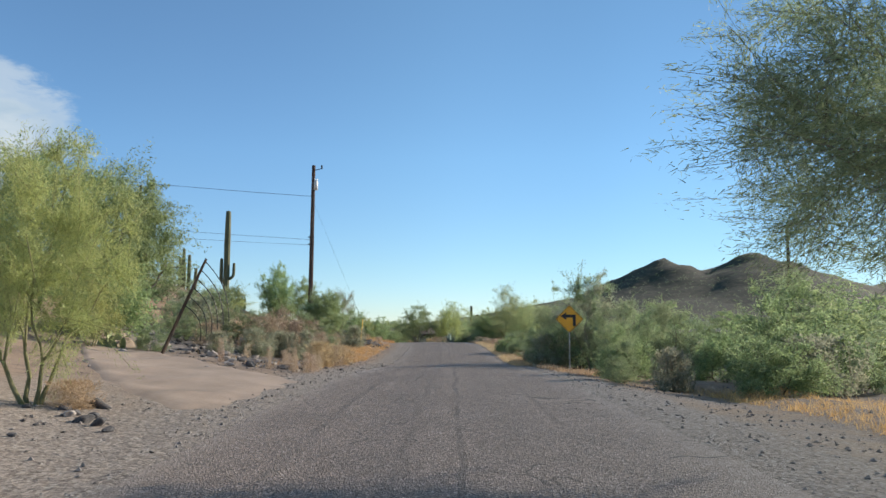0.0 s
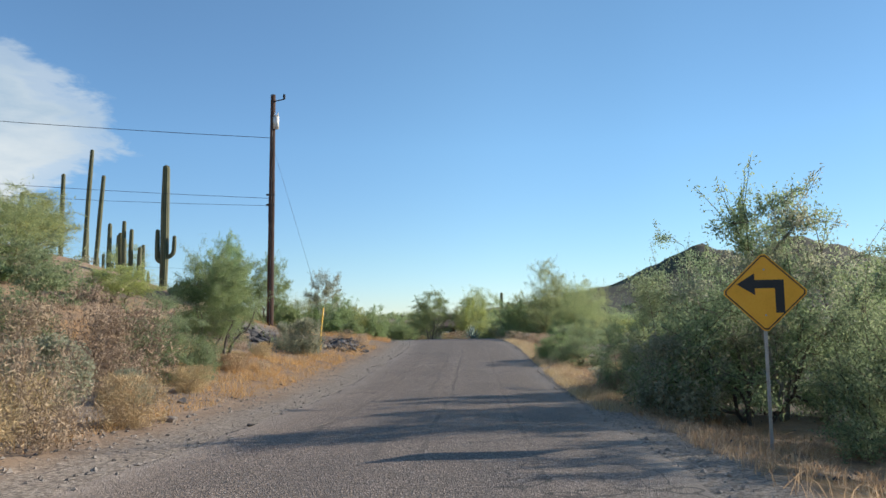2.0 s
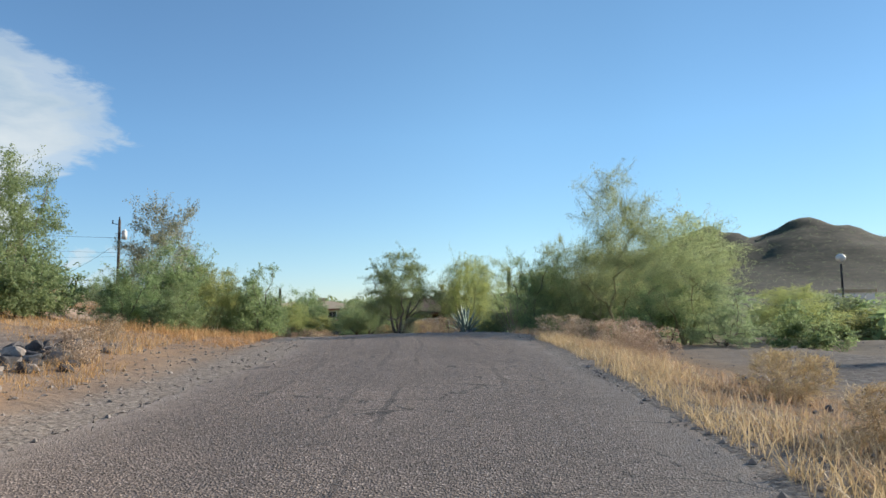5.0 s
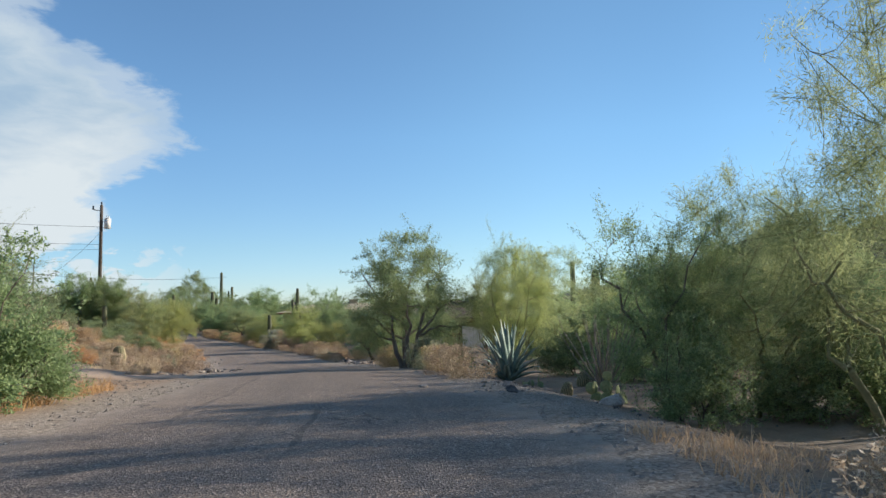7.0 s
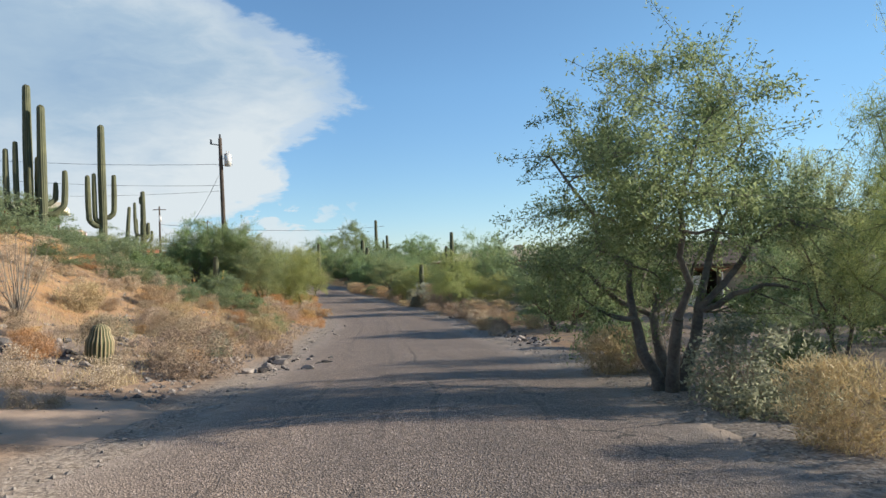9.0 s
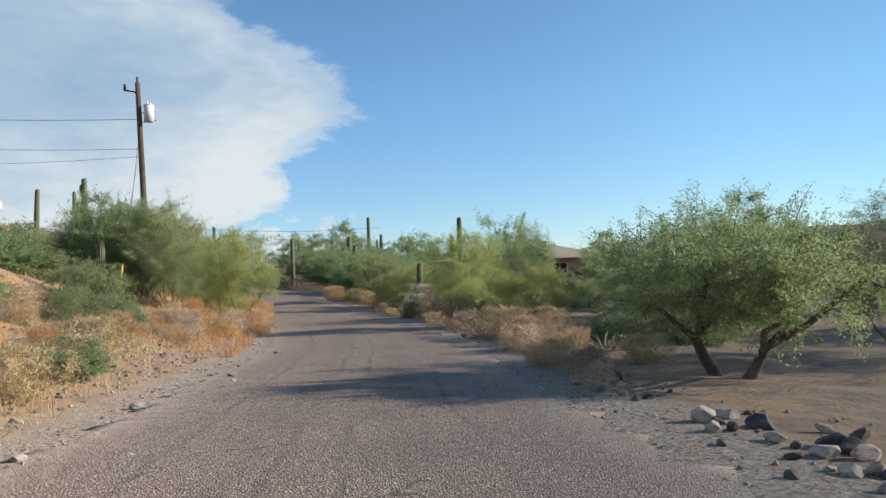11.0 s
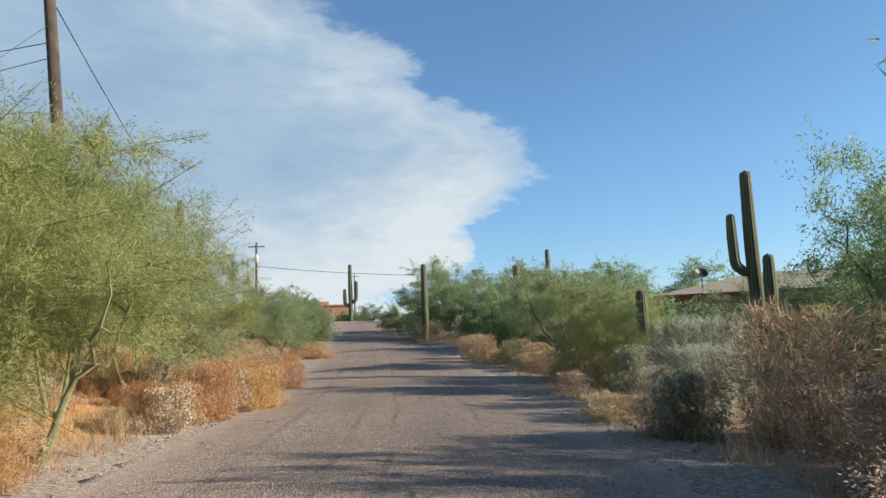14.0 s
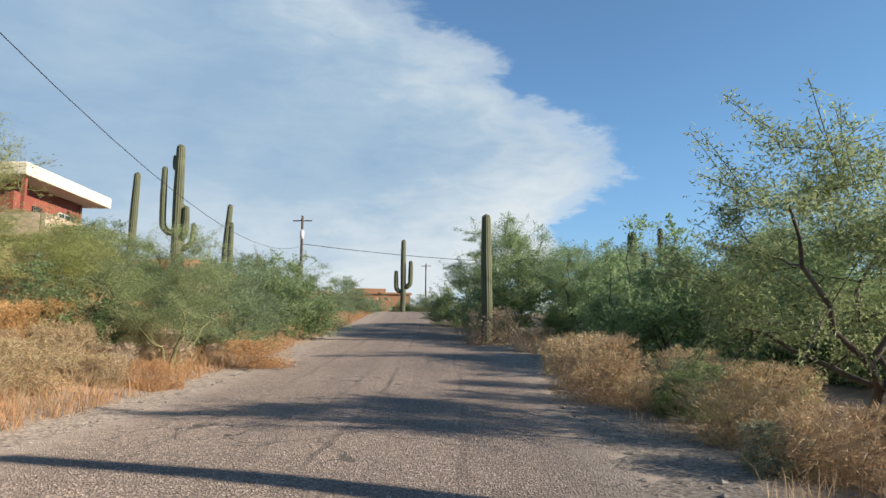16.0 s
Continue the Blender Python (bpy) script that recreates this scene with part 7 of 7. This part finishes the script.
# ---- the denser growth behind the first rows ----
for kind, x, y, w, h in (("leafy_bush", -11.2, 22.4, 4.0, 3.0), ("dense_mesquite", -6.2, 35.8, 3.2, 3.4), ("mesquite_tree", -20.0, 128.6, 4.2, 3.8), ("mesquite_tree", -22.8, 128.2, 3.4, 3.3), ("mesquite_tree", -9.2, 110.8, 4.0, 3.9), ("mesquite_tree", -6.4, 109.6, 3.8, 3.2), ("mesquite_tree", -14.0, 57.6, 3.4, 4.8), ("palo_verde_tree", -26.6, 101.9, 3.6, 3.9), ("leafy_bush", -25.9, 97.8, 2.6, 1.8), ("mesquite_tree", -12.0, 113.4, 3.6, 3.9), ("palo_verde_tree", -52.0, 102.0, 6.5, 4.6), ("creosote_bush", -57.0, 108.0, 6.0, 4.4), ("mesquite_tree", -60.0, 114.0, 6.0, 4.6), ("leafy_bush", -6.0, 64.0, 2.7, 2.5), ("leafy_bush", -8.0, 62.0, 3.0, 2.9), ("creosote_bush", -8.6, 66.4, 3.2, 3.0), ("palo_verde_tree", -11.5, 69.0, 4.0, 4.0),
                         ("palo_verde_tree", 4.7, 66.6, 3.2, 3.9), ("leafy_bush", 3.4, 64.6, 1.5, 1.5), ("palo_verde_tree", 7.3, 61.6, 3.4, 3.3), ("leafy_bush", 10.6, 61.6, 2.6, 1.5), ("mesquite_tree", 4.8, 76.8, 4.4, 3.5), ("creosote_bush", 5.4, 73.6, 3.0, 2.6), ("leafy_bush", 3.6, 73.0, 2.2, 1.5), ("palo_verde_tree", 7.6, 72.6, 4.2, 4.3), ("dense_mesquite", 9.0, 75.6, 4.8, 4.7), ("leafy_bush", 7.2, 66.8, 3.0, 2.4),
                         ("dense_mesquite", -33.6, 107.4, 6.0, 5.4), ("palo_verde_tree", -36.8, 112.6, 5.6, 4.2), ("palo_verde_tree", -30.4, 107.0, 3.6, 4.6), ("leafy_bush", -38.6, 109.6, 4.2, 3.2),
                         ("palo_verde_tree", -34.5, 109.6, 3.6, 4.6), ("yellow_palo_verde", -36.0, 114.3, 3.2, 3.5), ("palo_verde_tree", -38.8, 119.0, 3.2, 2.7), ("creosote_bush", -41.0, 120.0, 3.4, 2.4),
                         ("leafy_bush", -41.0, 132.0, 4.2, 3.4), ("mesquite_tree", -38.0, 132.6, 4.4, 3.6), ("leafy_bush", -33.2, 127.4, 4.2, 3.3), ("mesquite_tree", -31.0, 129.0, 4.4, 3.2), ("yellow_palo_verde", -27.2, 126.2, 3.6, 2.6),
                         ("leafy_bush", -35.6, 130.6, 3.8, 2.6), ("leafy_bush", -29.8, 126.2, 3.4, 2.4), ("leafy_bush", -24.4, 123.8, 2.2, 1.2), ("leafy_bush", -22.4, 119.8, 2.0, 1.2),
                         ("grey_shrub", -16.2, 108.2, 1.8, 1.3), ("mesquite_tree", -14.8, 109.9, 2.8, 4.3), ("mesquite_tree", -18.4, 118.6, 4.6, 5.6),
                         ("leafy_bush", 2.6, 76.0, 2.6, 1.6), ("palo_verde_tree", 5.0, 83.0, 5.0, 4.4), ("leafy_bush", 2.4, 88.0, 3.4, 2.0),
                         ("mesquite_tree", 2.0, 105.0, 6.0, 5.0), ("mesquite_tree", -8.0, 102.4, 3.4, 3.0), ("leafy_bush", -7.4, 104.6, 3.6, 2.6),
                         ("leafy_bush", -13.4, 57.0, 3.4, 2.8), ("leafy_bush", -11.6, 61.0, 3.0, 2.2),
                         ("leafy_bush", 8.6, 17.0, 3.4, 2.3), ("leafy_bush", 11.4, 19.6, 4.2, 2.6), ("mesquite_tree", 10.6, 33.0, 4.6, 3.6), ("creosote_bush", 7.4, 36.6, 3.4, 2.7)):
    plant(kind, x, y, w, h)
rows = random.Random(23)
for k in range(130):
    i = int((rows.uniform(78, 108) + 60) / 0.5)
    d, w = -rows.uniform(4.6, 17), rows.uniform(0.35, 0.95)
    plant(rows.choice(("dry_shrub", "pale_brush", "orange_tuft", "straw_bush", "pale_brush", "orange_tuft")), LINE[i, 0] + d * WAY[i, 1], LINE[i, 1] - d * WAY[i, 0], w, w * rows.uniform(0.4, 0.7))
for k in range(30):
    i = int((rows.uniform(104, 140) + 60) / 0.5)
    d, w = -rows.uniform(3.4, 6.4), rows.uniform(0.8, 1.6)
    plant("orange_tuft", LINE[i, 0] + d * WAY[i, 1], LINE[i, 1] - d * WAY[i, 0], w, w * rows.uniform(0.4, 0.6))
for s0, s1, d0, d1, n, kinds in ((80, 110, -15, -4.6, 44, ("dry_shrub", "pale_brush", "grey_shrub", "pale_brush")), (106, 138, -6.2, -3.5, 34, ("pale_brush", "pale_brush", "straw_bush", "dry_shrub")),
                                 (98, 130, 3.6, 5.4, 22, ("pale_brush", "straw_bush", "dry_shrub", "grey_shrub")), (26, 58, -9, -5, 14, ("dry_shrub", "pale_brush", "straw_bush"))):
    for k in range(n):
        s, d = rows.uniform(s0, s1), rows.uniform(d0, d1)
        i = int((s + 60) / 0.5)
        w = rows.uniform(0.45, 1.1)
        plant(rows.choice(kinds), LINE[i, 0] + d * WAY[i, 1], LINE[i, 1] - d * WAY[i, 0], w, w * rows.uniform(0.5, 0.75))
for s0, s1, d0, d1, n in ((88, 128, 12, 24, 26), (128, 165, 8, 22, 22), (116, 170, -24, -11, 30), (56, 84, 10, 22, 18), (24, 56, -26, -14, 12), (8, 56, 15, 28, 16)):
    for k in range(n):
        s, d = rows.uniform(s0, s1), rows.uniform(d0, d1)
        i = int((s + 60) / 0.5)
        x, y = LINE[i, 0] + d * WAY[i, 1], LINE[i, 1] - d * WAY[i, 0]
        if any(math.hypot(x - hx, y - hy) < r for hx, hy, r in ((-22.5, 138.5, 9.5), (-3.5, 122.5, 10.5), (-5.0, 113.6, 5.0), (-70.4, 124.3, 14), (-80.5, 160.5, 9), (-3.0, 106.0, 3.0))):
            continue
        kind = rows.choice(("mesquite_tree", "leafy_bush", "leafy_bush", "palo_verde_tree", "creosote_bush", "yellow_palo_verde"))
        w = rows.uniform(3.0, 4.8)
        plant(kind, x, y, w, w * rows.uniform(0.6, 0.85) * (0.6 if d < 0 or s < 128 else 1))

# ---- dead cholla and stones ----
def cholla(x, y, w, h, seed):
    ob = thing("dead_cholla", x, y, height_at(x, y) - 0.03, "fallen heap of pale dead cholla branches", "cactus")
    rng = np.random.RandomState(seed)
    for k in range(34):
        a, r0 = rng.uniform(0, 6.283), rng.uniform(0, 0.35) * w
        p = np.array([math.cos(a) * r0, math.sin(a) * r0, rng.uniform(0, 0.3) * h])
        d = np.array([math.cos(a), math.sin(a), rng.uniform(0.1, 1.4)])
        pts = [p]
        for _ in range(5):
            d = d + rng.normal(0, 0.5, 3)
            p = p + d / np.linalg.norm(d) * h * 0.19
            p[2] = max(p[2], 0.03)
            pts.append(p.copy())
        v, f = tube(pts, np.linspace(0.017, 0.009, 6), 5)
        piece("branch", mesh_of("cholla_branch", v, f, STEM_TAN), ob)


cholla(-10.7, 96.7, 1.3, 0.6, 4)
cholla(-9.9, 97.4, 1.1, 0.5, 5)
cholla(-11.4, 99.8, 0.8, 0.7, 6)


def rock_heap(name, label, spots, count, sizes, seed, pale_part=0.25):
    """A strewn heap of stones round the given spots: (x, y, spread along x, spread along y)."""
    rng = random.Random(seed)
    cx, cy = spots[0][:2]
    ob = thing(name, cx, cy, height_at(cx, cy), label, "rocks")
    for k in range(count):
        x0, y0, sx, sy = rng.choice(spots)
        rock(rng.gauss(x0, sx), rng.gauss(y0, sy), rng.uniform(*sizes) * (0.6 if rng.random() < 0.5 else 1), rng.random() < pale_part, ob, k)


rock_heap("rock_bank", "tumbled bank of dark volcanic rocks below the pole", [(-6.4, 49.5, 0.8, 1.6), (-5.4, 50.6, 0.4, 1.2), (-7.0, 48.0, 0.8, 1.4), (-5.3, 47.2, 0.3, 1.0), (-6.0, 51.6, 0.5, 1.0)], 300, (0.2, 0.62), 5, 0.12)
rock_heap("rock_pile", "flat dark volcanic slabs heaped at the foot of the bank", [(-6.4, 46.3, 0.8, 0.5), (-5.2, 46.6, 0.45, 0.5), (-7.6, 46.0, 0.8, 0.5), (-4.7, 48.2, 0.3, 0.8)], 150, (0.2, 0.6), 16, 0.2)
rock_heap("rock_slope", "slope of dark volcanic slabs above the road", [(-10.1, 46.4, 1.0, 1.2), (-8.8, 46.2, 0.8, 1.0), (-9.8, 48.6, 1.0, 1.2), (-11.6, 49.8, 1.0, 1.2), (-8.2, 47.6, 0.8, 1.0)], 260, (0.2, 0.65), 15, 0.12)
rock_heap("rock_field", "scattered dark stones on the flat beside the road", [(9.0, 48.0, 2.0, 4.0), (13.0, 45.0, 2.5, 4.0), (7.5, 42.0, 1.2, 3.0), (12.0, 51.0, 3.0, 3.0), (9.5, 44.0, 1.6, 2.5)], 270, (0.15, 0.5), 6, 0.3)
rock_heap("rock_strew", "grey stones strewn on the slope above the driveway", [(-6.5, 22.0, 1.4, 1.5), (-8.5, 25.0, 1.5, 2.0), (-5.0, 20.0, 0.9, 1.2), (-9.5, 29.0, 1.6, 2.0)], 230, (0.12, 0.5), 7, 0.5)
rock_heap("rock_edge", "row of broken stones along the road's edge", [(-13.0, 80.5, 1.3, 1.0), (-16.0, 80.2, 1.5, 0.8), (-11.4, 81.8, 0.9, 1.0), (-17.5, 82.0, 1.3, 0.7)], 110, (0.14, 0.45), 8, 0.45)
rock_heap("rock_ridge", "row of dark rocks on the bank above the driveway", [(-15.2, 78.4, 0.9, 0.4), (-17.2, 78.6, 0.9, 0.4), (-18.8, 78.8, 0.8, 0.4)], 80, (0.2, 0.55), 18, 0.25)
rock_heap("stone_edging", "row of flat stones edging the shoulder", [(-6.9, 87.2, 0.25, 0.7), (-7.6, 88.9, 0.2, 0.7), (-8.5, 90.6, 0.2, 0.6), (-9.2, 92.2, 0.2, 0.5)], 60, (0.15, 0.4), 9, 0.4)
rock_heap("rock_scatter", "pale stones and clods in the dry grass", [(-20.2, 93.5, 1.0, 1.5), (-21.5, 96.5, 1.0, 1.2), (-18.2, 91.0, 0.9, 1.2)], 150, (0.06, 0.2), 10, 0.7)
rock_heap("rock_scatter", "pale stones and clods strewn over the bank", [(-17.0, 87.0, 2.4, 2.0), (-20.5, 88.0, 2.5, 2.4), (-19.0, 92.0, 2.0, 2.4), (-23.0, 93.5, 2.5, 2.0)], 220, (0.06, 0.24), 13, 0.6)
rock_heap("rock_scatter", "pale stones beside the young palo verde", [(-5.0, 7.6, 0.9, 0.8), (-6.6, 7.2, 1.0, 0.9)], 70, (0.08, 0.34), 11, 0.12)
rock_heap("rock_scatter", "pale stones at the foot of the shrubs", [(-23.6, 114.6, 0.5, 0.6), (-14.6, 101.4, 0.7, 0.5), (1.5, 68.4, 0.8, 0.9)], 40, (0.1, 0.35), 12, 0.7)
rock(2.55, 66.2, 0.55, True, label="large pale boulder beside the prickly pears")
rock(-3.7, 27.4, 0.36, True, label="pale boulder at the road's edge")


# ---- far scrub, grass and gravel ----
def scrub(name, count, place, sizes, mat, label, seed, leaves=70):
    """Many small rounded bushes far off, joined."""
    rng = np.random.RandomState(seed)
    x, y = place(rng, count)
    w, z = rng.uniform(*sizes, len(x)), ground_height(x, y)
    c = rng.normal(0, 1, (len(x), leaves, 3))
    c /= np.linalg.norm(c, axis=2)[..., None]
    c *= rng.uniform(0.55, 1.0, (len(x), leaves, 1)) * w[:, None, None] * np.array([0.5, 0.5, 0.42])
    c[..., 2] = np.abs(c[..., 2]) * rng.uniform(0.9, 1.9, (len(x), 1))
    mid = np.stack([x, y, z], 1)[:, None] + c
    v, f = leaf_quads(mid.reshape(-1, 3), rng.normal(0, 1, (mid.size // 3, 3)) + [0, 0, 0.5], 0.3, 0.17, rng)
    size = np.repeat(w, leaves * 3)[:, None] / 2.2
    middle = np.repeat(mid.reshape(-1, 3), 3, 0)
    v = middle + (v - middle) * size
    return tagged(new(name, mesh_of(name, v, f, mat, False)), label, "scrub", kind="stuff")


def beside(s0, s1, d0, d1):
    def place(rng, n):
        s, d = rng.uniform(s0, s1, n), rng.uniform(d0, d1, n)
        i = np.clip(((s + 60) / 0.5).astype(int), 0, len(LINE) - 1)
        return LINE[i, 0] + d * WAY[i, 1], LINE[i, 1] - d * WAY[i, 0]
    return place


def plain(x0, x1, y0, y1):
    return lambda rng, n: (rng.uniform(x0, x1, n), rng.uniform(y0, y1, n))


scrub("scrub", 420, plain(14, 130, 40, 260), (1.4, 3.6), LEAF_MESQUITE, "green scrub spread over the valley floor", 51, 90)
scrub("scrub", 1500, plain(60, 420, 200, 640), (2.2, 5.0), LEAF_MESQUITE, "green scrub on the far flat", 52, 26)
scrub("scrub", 4200, plain(120, 900, 640, 1120), (2.5, 5.5), LEAF_OLIVE, "olive scrub on the far hill", 59, 14)
scrub("scrub", 420, plain(-60, 60, 165, 420), (2.2, 5.0), LEAF_MESQUITE, "green scrub beyond the houses", 53, 80)
scrub("scrub", 420, plain(-260, -60, 165, 420), (2.2, 5.0), LEAF_MESQUITE, "green scrub beyond the houses", 54, 80)
scrub("scrub", 260, plain(-150, -66, 20, 165), (1.6, 3.6), LEAF_OLIVE, "olive scrub on the hillside", 55, 80)
scrub("scrub", 130, beside(35, 150, -62, -24), (1.0, 2.4), LEAF_GREY, "grey scrub on the hillside", 56, 90)
scrub("scrub", 70, beside(8, 60, 16, 34), (1.0, 2.4), LEAF_GREY, "grey scrub on the flat", 57, 110)
scrub("scrub", 60, beside(60, 150, 17, 40), (1.6, 3.4), LEAF_MESQUITE, "green scrub behind the roadside trees", 58, 140)
grass("dry_grass", 76000, (100, 165, -3.3, -10), (0.16, 0.46), (0.002, 0.0055), GRASS_ORANGE, "thick orange dry grass on the roadside bank", 71, 1.0)
grass("dry_grass", 45000, (86, 165, -3.6, -16), (0.2, 0.5), (0.002, 0.0055), GRASS_TAN, "tan dry grass on the roadside bank", 74, 1.0)
grass("dry_grass", 50000, (28, 62, -5.0, -13), (0.1, 0.34), (0.002, 0.0055), GRASS_ORANGE, "sparse orange dry grass on the bank", 72, 1.0)
grass("dry_grass", 16000, (56, 70, -3.9, -8), (0.1, 0.32), (0.002, 0.005), GRASS_ORANGE, "orange dry grass at the foot of the bushes", 78, 1.0)
grass("dry_grass", 40000, (80, 108, -4.8, -17), (0.1, 0.34), (0.002, 0.0055), GRASS_TAN, "short tan grass on the stony bank", 79, 1.0)
grass("dry_grass", 34000, (18, 100, -5.0, -24), (0.12, 0.38), (0.002, 0.0055), GRASS_TAN, "sparse tan dry grass on the hillside", 75, 1.0)
grass("dry_grass", 34000, (19, 62, 3.3, 5.4), (0.08, 0.26), (0.002, 0.005), GRASS_TAN, "strip of short straw-coloured grass at the road's edge", 73, 1.0)
grass("dry_grass", 26000, (29, 58, 2.95, 4.1), (0.1, 0.3), (0.002, 0.005), GRASS_TAN, "bright straw-coloured grass along the road's edge", 86, 1.0)
grass("dry_grass", 22000, (20, 52, -4.2, -7.0), (0.06, 0.28), (0.002, 0.005), GRASS_ORANGE, "orange dry grass along the foot of the bank", 87, 1.0)
grass("dry_grass", 12000, (3, 16, 5.4, 7.6), (0.08, 0.22), (0.002, 0.005), GRASS_ORANGE, "strip of short orange grass before the bushes", 77, 1.0)
grass("dry_grass", 26000, (97, 150, 3.4, 6.5), (0.12, 0.38), (0.002, 0.005), GRASS_TAN, "tan dry grass among the roadside shrubs", 76, 1.0)
pebbles("gravel", 8000, (-4, 135, -2.7, -6.0), (0.008, 0.05), ROCK_PALE, "loose grey gravel on the road shoulder", 81)
pebbles("gravel", 9000, (-2, 60, -2.8, 2.9), (0.004, 0.014), ROCK_PALE, "loose pale chippings on the road", 85)
pebbles("gravel", 8000, (-4, 135, 2.7, 5.2), (0.008, 0.05), ROCK_PALE, "loose grey gravel on the road shoulder", 82)
pebbles("gravel", 3500, (-4, 80, -4.0, -12), (0.006, 0.035), ROCK_DARK, "dark stones strewn over the soil", 83)
pebbles("gravel", 4000, (-4, 80, 4.0, 14), (0.008, 0.05), ROCK_DARK, "dark stones strewn over the soil", 84)
pebbles("gravel", 9000, (76, 112, -3.8, -16), (0.012, 0.075), ROCK_PALE, "pale stones strewn thickly over the bank", 88)
pebbles("gravel", 3000, (76, 112, -3.8, -16), (0.012, 0.08), ROCK_DARK, "dark stones strewn over the bank", 89)
pebbles("gravel", 5000, (14, 60, -3.6, -9), (0.01, 0.06), ROCK_PALE, "pale stones strewn over the foot of the bank", 90)
